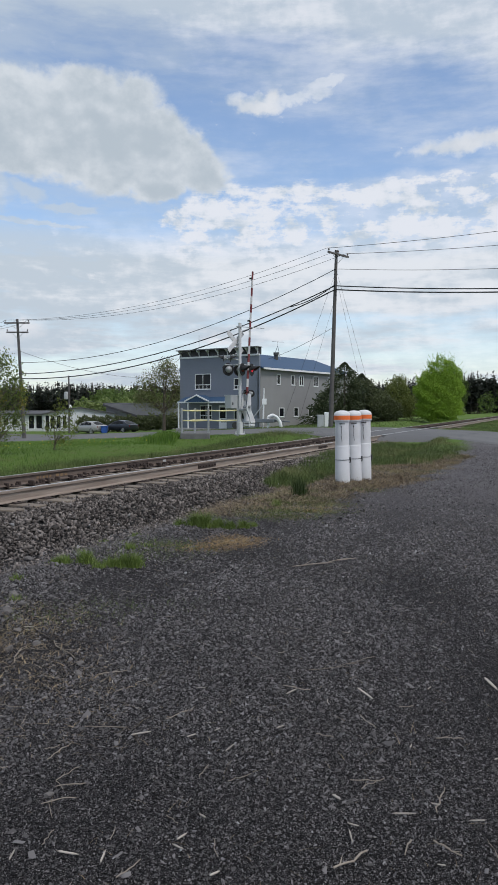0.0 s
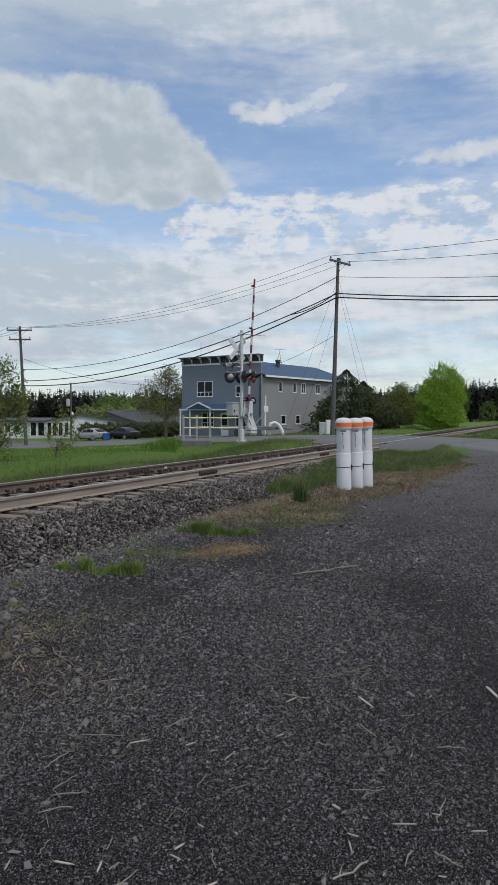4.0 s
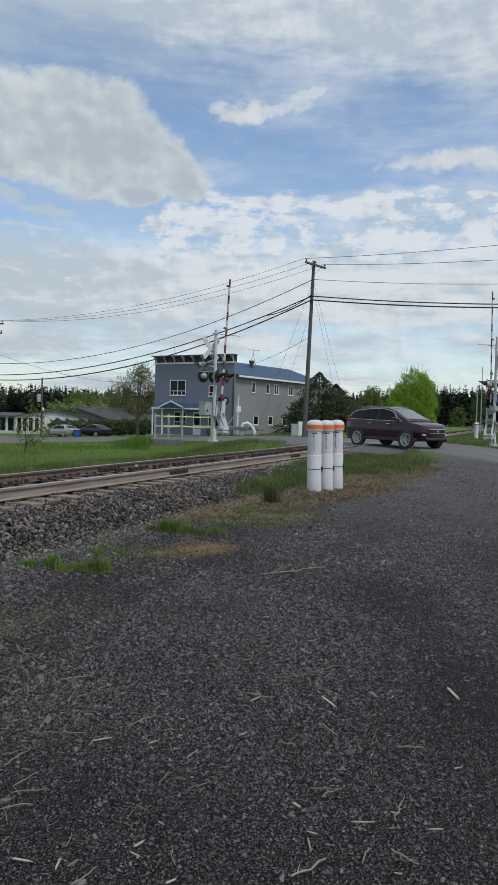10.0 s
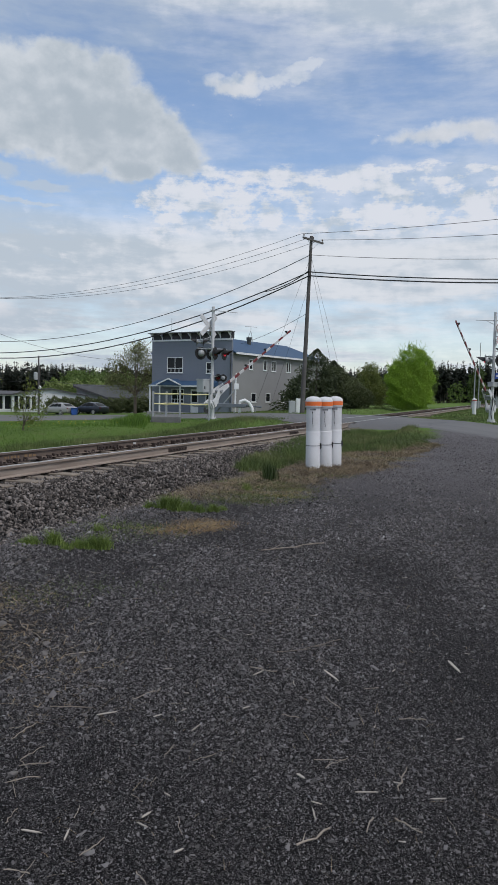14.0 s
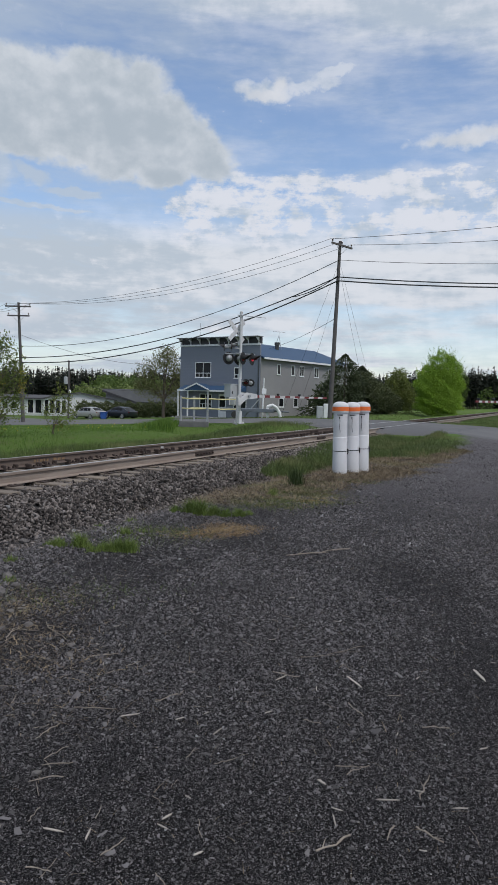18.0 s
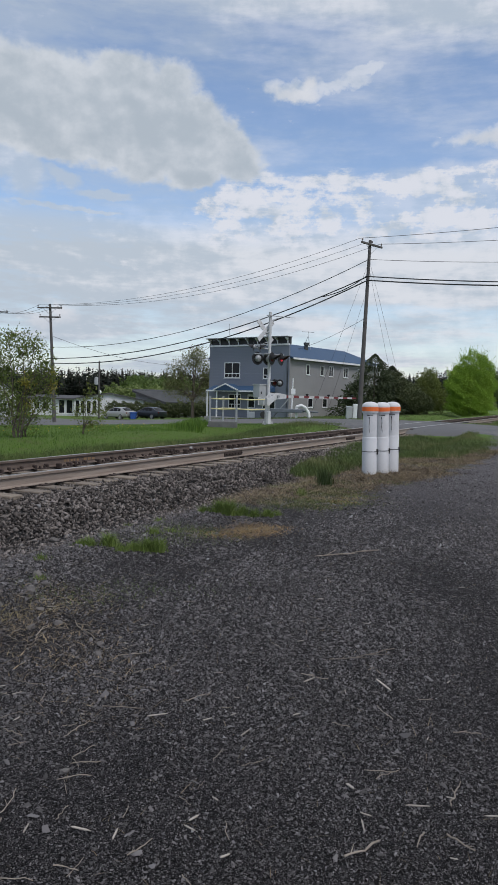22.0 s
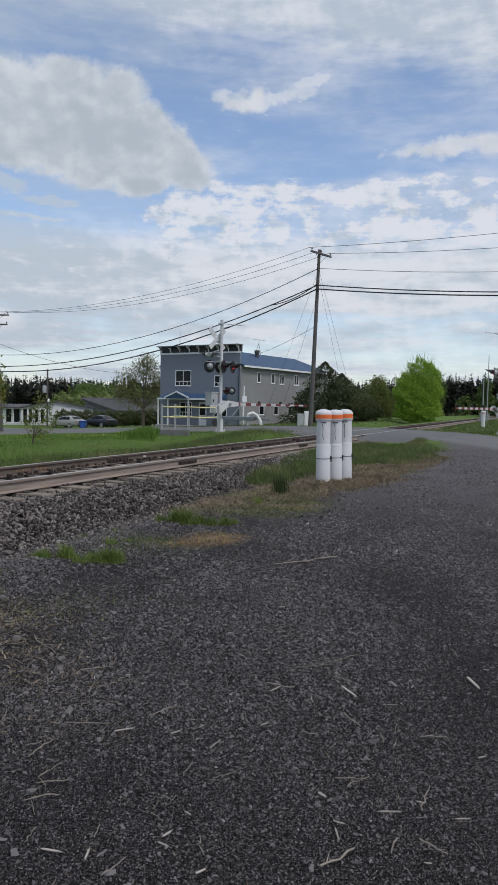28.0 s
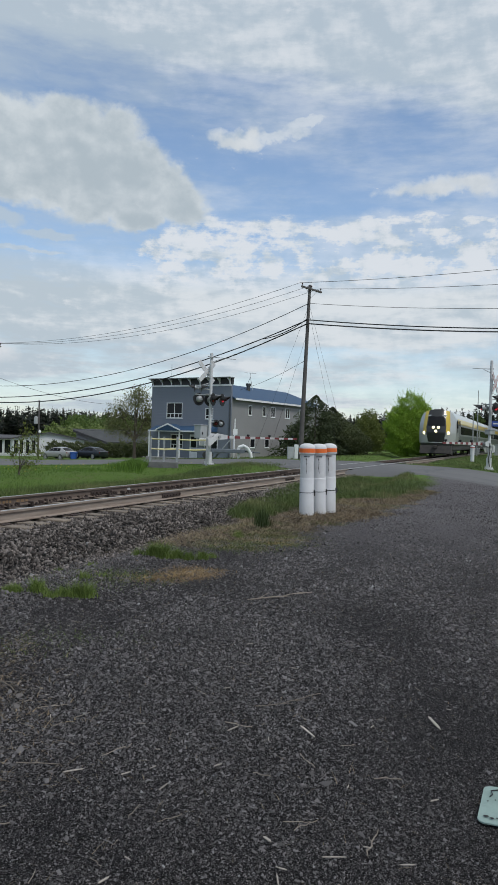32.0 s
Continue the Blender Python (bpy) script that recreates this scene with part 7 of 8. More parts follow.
def make_houses():
    # white bungalow, its gable towards the road
    z = -1.75
    house(pose(-28.9, 102.8, z, 0, 0, -77), 8, 9.2, 2.35, 0.85, M_WHITEWALL, M_SHINGLE, "white sided bungalow with a low dark roof", [("gable", 0.2, 0.4, 0.6, 1.85), ("gable", 0.88, 0.4, 0.6, 1.85), ("gable", 1.65, 0.4, 0.6, 1.85), ("gable", 2.4, 0.4, 0.6, 1.85)], name="bungalow", category="house")
    house(pose(-33.2, 95.45, z), 6.05, 6, 2.35, 0.35, M_WHITEWALL, M_SHINGLE, "white annexe with glazed doors and dark roof", [("front", 0.6, 0.9, 0.8, 1.0), ("front", 1.8, 0.9, 0.8, 1.0), ("front", 3.95, 0.4, 0.85, 1.85), ("front", 4.95, 0.4, 0.9, 1.85)], name="annexe", category="house")
    # long grey garage with a shallow roof
    g = thing("garage", "long grey garage with a shallow grey roof", "garage", at=pose(-20.2, 100, -1.8))
    bm = B()
    extrude(bm, [(0.4, -0.6), (0.4, 3.4), (4.7, 2.05), (9.6, 2.05), (9.6, -0.6)], 7)
    part("wall", bm, M_SIDE, g)
    bm = B()
    extrude(bm, [(0.0, 3.75), (0.0, 3.95), (9.9, 3.95), (9.9, 2.1), (4.6, 2.1)], 7.6, Matrix.Translation((0, -0.3, 0)))
    part("roof", bm, M_GREYROOF, g, "grey roof with a dark edge")
    bm = B()
    extrude(bm, [(0.0, 3.55), (0.0, 3.8), (4.7, 2.25), (9.9, 2.25), (9.9, 2.0), (4.6, 2.0)], 0.12, Matrix.Translation((0, -0.43, 0)))
    part("fascia", bm, M_DARKTRIM, g, "dark fascia board")
    house(pose(-43.0, 84, -1.7, 0, 0, -20), 9, 7, 3.0, 1.8, M_WHITEWALL, M_SHINGLE, "pale house with a dark gabled roof", [("gable", 1.5, 0.6, 1.2, 1.2), ("gable", 4.2, 0.6, 1.2, 1.2), ("front", 2.0, 0.6, 1.3, 1.2), ("front", 5.5, 0.6, 1.3, 1.2)])
    # small pole with a transformer
    p = thing("service_pole", "slim service pole with a grey transformer and lamp", "utility pole", at=pose(-22.0, 88.2, -1.8))
    part("pole", tube(B(), (0, 0, -0.5), (0, 0, 7.2), 0.13, 0.09, 10), M_WOOD, p)
    part("transformer", lathe(B(), [(0.0, 4.3), (0.22, 4.32), (0.24, 4.4), (0.24, 5.1), (0.2, 5.2), (0.0, 5.25)], 14, Matrix.Translation((-0.33, -0.1, 0))), M_CASE, p)
    part("lamp", lathe(B(), [(0.0, 3.2), (0.14, 3.25), (0.18, 3.4), (0.1, 3.6), (0.0, 3.62)], 12, Matrix.Translation((0.2, -0.2, 0))), M_TRIM, p)
    bm = B()
    tube(bm, (0, 0, 5.0), (-0.3, -0.1, 5.0), 0.04)
    tube(bm, (0, 0, 3.65), (0.2, -0.2, 3.65), 0.03)
    part("bracket", bm, M_GALV, p)
    cable("service_wire", (-22.0, 88.2, 2.7), (-40, 95, 2.0), 0.5, 0.02, "thin service wire to a house")
    cable("service_wire", (-23.2, 93, 2.7), (-10.5, 99, 2.2), 0.5, 0.02, "thin service wire to a house")


make_houses()


# ---- vehicles ----
def car_paint(name, color, metal=0.3):
    n = Nodes(name)
    p = n.put("ShaderNodeTexCoord").outputs["Object"]
    col = n.mix(n.math("MULTIPLY", n.noise(p, 3, 4), 0.35), color, tuple(c * 0.7 + 0.012 for c in color))
    n.t.links.new(col, n.bsdf.inputs["Base Color"])
    n.bsdf.inputs["Metallic"].default_value, n.bsdf.inputs["Roughness"].default_value = metal, 0.32
    n.bsdf.inputs["Coat Weight"].default_value, n.bsdf.inputs["Coat Roughness"].default_value = 0.5, 0.05
    n.bsdf.inputs["Specular IOR Level"].default_value = 0.3
    return n.m


M_CHROME = material("bright_chrome", (0.6, 0.6, 0.62), (0.5, 0.5, 0.52), 0.2, 0.9, bump=0)
M_RIM = material("grey_alloy_rim", (0.50, 0.50, 0.51), (0.40, 0.40, 0.41), 0.3, 0.5, bump=0)
M_PLASTIC = material("dark_grey_plastic", (0.03, 0.03, 0.032), (0.045, 0.045, 0.047), 0.7, scale=8, fine=60, bump=0.05)
M_TAIL = material("red_tail_lamp", (0.16, 0.006, 0.010), (0.11, 0.005, 0.007), 0.2, bump=0)
M_HEAD = material("clear_headlamp", (0.55, 0.57, 0.6), (0.4, 0.42, 0.45), 0.12, 0.3, bump=0)
M_CARGLASS = material("tinted_car_glass", (0.012, 0.013, 0.015), (0.02, 0.021, 0.023), 0.06, 0.0, scale=1, fine=3, bump=0)
M_CARGLASS.node_tree.nodes["Principled BSDF"].inputs["IOR"].default_value = 1.22
# paler than the side glass: the sky's reflection is partly put into the base colour
M_SCREEN = material("windscreen_glass", (0.26, 0.28, 0.30), (0.18, 0.19, 0.20), 0.10, 0.6, scale=1.5, fine=3, bump=0)


def loft(bm, rings):
    """A skin over rings of equal length, closed at both ends."""
    vs = [[bm.verts.new(p) for p in r] for r in rings]
    n = len(vs[0])
    for a, b in zip(vs, vs[1:]):
        for k in range(n):
            bm.faces.new((a[k], a[(k + 1) % n], b[(k + 1) % n], b[k]))
    bm.faces.new(vs[0][::-1])
    bm.faces.new(vs[-1])
    bmesh.ops.recalc_face_normals(bm, faces=bm.faces)
    return bm


def mirrored(half):
    """A full ring from the points of its left half, listed from the bottom's middle to the top's middle."""
    return [Vector(p) for p in half] + [Vector((p[0], -p[1], p[2])) for p in half[-2:0:-1]]


def car(name, label, category, at, paint, low, cabin, wheels, wheel_r, group="", clad=True):
    """low: stations (x, half width, bottom, top) of the lower body; cabin: stations (x, half width at the base, at the roof, base, roof)."""
    c = thing(name, label, category, group, at=at)
    L = np.array(low)
    Cb = np.array(cabin)
    part("body", loft(B(), [mirrored([(x, 0, zb), (x, w * 0.82, zb), (x, w * 0.97, zb + 0.10), (x, w, zb + (zt - zb) * 0.5), (x, w * 0.985, zt - 0.10), (x, w * 0.93, zt - 0.02), (x, w * 0.6, zt), (x, 0, zt + 0.01)]) for x, w, zb, zt in low]), paint, c, soft=True)
    part("cabin", loft(B(), [mirrored([(x, 0, z0 - 0.05), (x, w0, z0 - 0.05), (x, w0, z0), (x, w0 + (w1 - w0) * 0.8, z0 + (z1 - z0) * 0.82), (x, w1, z0 + (z1 - z0) * 0.94), (x, w1 * 0.8, z1 - 0.01), (x, 0, z1)]) for x, w0, w1, z0, z1 in cabin]), paint, c, soft=True)

    def side_at(x, f):
        w0, w1, z0, z1 = (np.interp(x, Cb[:, 0], Cb[:, k]) for k in (1, 2, 3, 4))
        return float(w0 + (w1 - w0) * f), float(z0 + (z1 - z0) * f)

    # side glass
    for k in (-1, 1):
        for x0, x1, lean0, lean1 in c_windows(cabin):
            bm = B()
            n = 6
            rows = []
            for f in (0.08, 0.45, 0.8):
                row = []
                for j in range(n + 1):
                    a, b = x0 + lean0 * f, x1 - lean1 * f
                    x = a + (b - a) * j / n
                    w, z = side_at(x, f)
                    row.append(bm.verts.new((x, k * (w + 0.012), z)))
                rows.append(row)
            for r0, r1 in zip(rows, rows[1:]):
                for j in range(n):
                    bm.faces.new((r0[j], r0[j + 1], r1[j + 1], r1[j]) if k < 0 else (r0[j], r1[j], r1[j + 1], r0[j + 1]))
            g = bmesh.ops.extrude_face_region(bm, geom=list(bm.faces))
            bmesh.ops.translate(bm, vec=(0, -k * 0.02, 0), verts=[v for v in g["geom"] if isinstance(v, bmesh.types.BMVert)])
            bmesh.ops.recalc_face_normals(bm, faces=bm.faces)
            part("side_window", bm, M_CARGLASS, c, "dark tinted side window")
        # chrome line under the glass
        bm = B()
        xs = np.linspace(c_windows(cabin)[0][0] - 0.04, c_windows(cabin)[-1][1] + 0.05, 12)
        sweep(bm, [(x, k * (side_at(x, 0.0)[0] + 0.012), side_at(x, 0.0)[1] + 0.015) for x in xs], 0.012 if clad else 0.006, 6)
        for f, x in () if not clad else ((0.84, np.linspace(c_windows(cabin)[0][0] + 0.20, c_windows(cabin)[-1][1] - 0.50, 14)),):
            arc = [(c_windows(cabin)[0][0] - 0.03, 0.05), (c_windows(cabin)[0][0] + 0.07, 0.5)] + [(v, f) for v in x] + [(c_windows(cabin)[-1][1] - 0.28, 0.48), (c_windows(cabin)[-1][1] + 0.02, 0.04)]
            sweep(bm, [(v, k * (side_at(v, g)[0] + 0.014), side_at(v, g)[1]) for v, g in arc], 0.016, 6)
        part("window_trim", bm, M_CHROME, c, "chrome window trim")
    # front and rear glass
    for i0, i1, nm in ((-1, -2, "windscreen"), (0, 1, "rear_window")):
        bm = B()
        a, b = Cb[i0], Cb[i1]
        rows = []
        for f in (0.12, 0.5, 0.92):
            s = a + (b - a) * f
            row = []
            for j in range(9):
                y = (j / 8 * 2 - 1) * (s[2] * 0.86)
                row.append(bm.verts.new((s[0] + (0.02 if i0 < 0 else -0.02), y, s[4] + 0.012 - 0.02 * (y / s[2]) ** 2)))
            rows.append(row)
        for r0, r1 in zip(rows, rows[1:]):
            for j in range(8):
                bm.faces.new((r0[j], r0[j + 1], r1[j + 1], r1[j]))
        bmesh.ops.recalc_face_normals(bm, faces=bm.faces)
        part(nm, bm, M_SCREEN if i0 < 0 else M_CARGLASS, c, "sloping " + nm.replace("_", " "))
    # wheels
    for x in wheels:
        w = float(np.interp(x, L[:, 0], L[:, 1]))
        for k in (-1, 1):
            part("wheel_arch", lathe(B(), [(wheel_r + 0.015, -0.01), (wheel_r + 0.048, -0.01), (wheel_r + 0.048, 0.012), (wheel_r + 0.015, 0.012)], 28, pose(x, k * (w + 0.004), wheel_r, 90, 0, 0)), M_PLASTIC if clad else paint, c)
            # flat black disc on the uncut body, for the shade inside the arch
            part("arch_well", lathe(B(), [(0.0, -0.006), (wheel_r + 0.022, -0.006), (wheel_r + 0.022, 0.006), (0.0, 0.006)], 28, pose(x, k * (w + 0.003), wheel_r + 0.01, 90, 0, 0)), M_BLACK, c)
            wheel = part("wheel", lathe(B(), [(wheel_r * 0.74, -0.10), (wheel_r * 0.95, -0.11), (wheel_r, -0.07), (wheel_r, 0.07), (wheel_r * 0.95, 0.11), (wheel_r * 0.74, 0.10)], 28), M_RUBBER, c, "black tyre with alloy rim", True, at=pose(x, k * (w - 0.075), wheel_r, 90, 0, 0))
            bm = B()
            lathe(bm, [(wheel_r * 0.68, 0.08), (wheel_r * 0.76, 0.112), (wheel_r * 0.74, 0.118), (wheel_r * 0.66, 0.10)], 28)
            part("rim_well", lathe(B(), [(0.0, 0.070), (wheel_r * 0.72, 0.070), (wheel_r * 0.72, 0.082), (0.0, 0.082)], 24), M_BLACK, wheel, at=pose(0, 0, 0, 0 if k < 0 else 180, 0, 0))
            for s in range(10):
                box(bm, 0.03, wheel_r * 0.71, -0.014, 0.014, 0.085, 0.108, 0.006, m=Matrix.Rotation((s + (0.2 if s % 2 else -0.2)) * math.pi / 5, 4, "Z"))
            lathe(bm, [(0.0, 0.08), (0.055, 0.085), (0.055, 0.115), (0.0, 0.12)], 12)
            part("rim", bm, M_RIM, wheel, "grey alloy rim", at=pose(0, 0, 0, 0 if k < 0 else 180, 0, 0))
    return c


def c_windows(cabin):
    """Spans of the side windows: two doors, and a rear quarter on long cabins."""
    xs = [r[0] for r in cabin]
    a, b = xs[1], xs[-1]
    span = b - a
    return [(a - 0.10, a + span * 0.20, 0.16, 0.0), (a + span * 0.22, a + span * 0.50, 0.0, 0.0), (a + span * 0.52, a + span * 0.92, 0.0, 0.52)]


def suv():
    paint = car_paint("dark_plum_car_paint", (0.030, 0.0065, 0.017), 0.2)
    low = [(-2.20, 0.62, 0.50, 0.96), (-2.14, 0.76, 0.40, 1.03), (-1.98, 0.85, 0.33, 1.08), (-1.5, 0.91, 0.28, 1.11), (0.0, 0.91, 0.26, 1.08), (0.9, 0.91, 0.26, 1.06), (1.3, 0.905, 0.27, 1.04), (1.65, 0.875, 0.28, 1.00), (1.85, 0.82, 0.30, 0.96), (1.98, 0.73, 0.33, 0.92), (2.06, 0.60, 0.37, 0.86), (2.12, 0.45, 0.43, 0.78)]
    cabin = [(-2.12, 0.78, 0.74, 1.06, 1.12), (-1.88, 0.84, 0.64, 1.08, 1.40), (-1.60, 0.86, 0.62, 1.09, 1.52), (-0.8, 0.87, 0.63, 1.07, 1.63), (-0.05, 0.87, 0.62, 1.05, 1.635), (0.30, 0.86, 0.60, 1.05, 1.56), (1.28, 0.82, 0.74, 1.03, 1.08)]
    c = car("suv", "dark plum sport utility car with alloy wheels", "car", pose(0, 0, 0), paint, low, cabin, (-1.31, 1.33), 0.345)
    for k in (-1, 1):
        bm = B()
        sweep(bm, [(-1.45, k * 0.60, 1.53), (-1.3, k * 0.60, 1.60), (-0.6, k * 0.60, 1.655), (-0.1, k * 0.60, 1.655), (0.15, k * 0.59, 1.58)], 0.013, 6)
        part("roof_rail", bm, M_CHROME, c, "silver roof rail")
        bm = B()
        box(bm, 0.70, 0.90, k * 0.98 - 0.10, k * 0.98 + 0.10, 1.08, 1.22, 0.05)
        box(bm, 0.78, 0.85, min(k * 0.86, k * 0.95), max(k * 0.86, k * 0.95), 1.08, 1.12)
        part("door_mirror", bm, paint, c)
        for x in (-0.75, 0.28):
            bm = B()
            box(bm, x, x + 0.2, k * 0.918 - 0.012, k * 0.918 + 0.012, 0.93, 0.96, 0.008)
            part("door_handle", bm, M_CHROME, c, "chrome door handle")
        bm = B()
        box(bm, -1.9, 1.9, k * 0.90 - 0.02, k * 0.90 + 0.02, 0.27, 0.40, 0.015)
        part("sill_cladding", bm, M_PLASTIC, c, "dark plastic sill")
        for x in (-0.5, 0.52):
            bm = B()
            box(bm, x - 0.004, x + 0.004, k * 0.909 - 0.004, k * 0.909 + 0.004, 0.42, 0.97)
            part("door_gap", bm, M_BLACK, c)
        bm = B()
        extrude(bm, [(1.50, 0.80), (1.93, 0.68), (2.02, 0.70), (1.98, 0.79), (1.75, 0.87), (1.40, 0.92)], 0.10, Matrix.Translation((0.02, k * 0.93 - 0.05, 0)) @ Matrix.Rotation(radians(-k * 14), 4, "Z"))
        part("headlamp", bm, M_HEAD, c, "clear headlamp")
        bm = B()
        box(bm, -2.13, -1.86, k * 0.76 - 0.06, k * 0.76 + 0.06, 0.98, 1.24, 0.05)
        part("tail_lamp", bm, M_TAIL, c, "tall red tail lamp")
        bm = B()
        box(bm, 1.96, 2.07, k * 0.62 - 0.11, k * 0.62 + 0.11, 0.50, 0.57, 0.02)
        part("fog_lamp", bm, M_HEAD, c, "slim fog lamp")
    bm = B()
    box(bm, 2.02, 2.16, -0.46, 0.46, 0.62, 0.76, 0.03)
    g = part("grille", bm, M_BLACK, c, "black grille with chrome bar")
    bm = B()
    box(bm, 2.06, 2.17, -0.52, 0.52, 0.75, 0.79, 0.015)
    box(bm, 2.06, 2.17, -0.48, 0.48, 0.60, 0.625, 0.01)
    box(bm, 2.14, 2.18, -0.07, 0.07, 0.65, 0.72, 0.01)
    part("grille_bar", bm, M_CHROME, g, "chrome grille bar")
    bm = B()
    box(bm, 1.9, 2.13, -0.56, 0.56, 0.31, 0.46, 0.05)
    part("front_bumper", bm, M_PLASTIC, c, "dark lower bumper")
    bm = B()
    box(bm, -2.23, -2.02, -0.68, 0.68, 0.36, 0.56, 0.04)
    part("rear_bumper", bm, M_PLASTIC, c, "dark lower bumper")
    return c


def parked_cars():
    low = [(-2.35, 0.66, 0.45, 0.90), (-2.25, 0.80, 0.32, 0.98), (-1.5, 0.89, 0.24, 1.0), (0.0, 0.90, 0.22, 0.95), (1.0, 0.90, 0.22, 0.93), (1.7, 0.86, 0.24, 0.84), (2.2, 0.74, 0.28, 0.70), (2.32, 0.56, 0.38, 0.62)]
    cabin = [(-1.95, 0.78, 0.70, 0.95, 1.0), (-1.15, 0.82, 0.60, 0.95, 1.38), (-0.4, 0.83, 0.60, 0.94, 1.46), (0.25, 0.83, 0.58, 0.93, 1.40), (1.25, 0.80, 0.70, 0.90, 0.94)]
    for (x, y), turn, color, label in (((-19.2, 86.8), 142, (0.38, 0.375, 0.365), "parked silver sedan car in front of a hedge"), ((-15.5, 87), 143, (0.02, 0.024, 0.035), "parked dark blue sedan car in front of a hedge")):
        c = car("sedan", label, "car", on_ground(x, y) @ pose(0, 0, 0.02, 0, 0, turn), car_paint("sedan_paint", color), low, cabin, (-1.35, 1.4), 0.32, "parked sedans", clad=False)
        for k in (-1, 1):
            bm = B()
            box(bm, -2.33, -2.2, k * 0.62 - 0.14, k * 0.62 + 0.14, 0.72, 0.90, 0.03)
            part("tail_lamp", bm, M_TAIL, c, "red tail lamp")
            bm = B()
            box(bm, 2.1, 2.28, k * 0.58 - 0.14, k * 0.58 + 0.14, 0.58, 0.70, 0.03)
            part("headlamp", bm, M_HEAD, c, "clear headlamp")
    M_BIN = material("blue_plastic_bin", (0.02, 0.08, 0.32), (0.018, 0.06, 0.26), 0.5, bump=0.02)
    b = thing("wheeled_bin", "blue plastic wheeled recycling bin beside parked cars", "bin", at=on_ground(-17.05, 85.0))
    bm = B()
    extrude(bm, [(-0.28, 0.05), (0.28, 0.05), (0.36, 0.78), (-0.36, 0.78)], 0.7, Matrix.Translation((0, -0.35, 0)))
    part("tub", bm, M_BIN, b)
    bm = B()
    box(bm, -0.4, 0.4, -0.42, 0.42, 0.78, 0.86, 0.03)
    part("lid", bm, M_BIN, b)
    for k in (-1, 1):
        part("wheel", lathe(B(), [(0.02, -0.03), (0.13, -0.03), (0.13, 0.03), (0.02, 0.03)], 14, pose(k * 0.28, 0.33, 0.13, 0, 90, 0)), M_RUBBER, b)


SUV = suv()
parked_cars()


# ---- train ----
M_SILVER = car_paint("train_silver_grey", (0.42, 0.43, 0.43), 0.25)
M_TRAINYELLOW = car_paint("train_yellow", (0.56, 0.40, 0.045), 0.0)
M_TRAINDARK = car_paint("train_black", (0.02, 0.021, 0.022), 0.0)
M_TRAINGREEN = car_paint("train_grey_green", (0.15, 0.17, 0.16), 0.1)
M_BEAM = material("lit_train_headlight", (1, 0.97, 0.85), None, 0.2, bump=0, emit=(1.0, 0.84, 0.40, 1.5))
M_UNDER = material("dirty_underframe", (0.03, 0.028, 0.027), (0.05, 0.045, 0.04), 0.85, scale=4, fine=30)

BODY_SHAPE = [(0, 0.95), (0.9, 0.95), (1.38, 1.0), (1.47, 1.2), (1.5, 1.7), (1.5, 2.4), (1.47, 2.9), (1.38, 3.3), (1.2, 3.62), (0.9, 3.82), (0.45, 3.92), (0, 3.95)]


def nose_x(y, z):
    """How far the front recedes at a point of its outline."""
    return 0.55 * max(z - 2.0, 0.0) ** 1.6 * 0.55 + 0.10 * max(2.0 - z, 0) + 1.15 * (abs(y) / 1.5) ** 2.6


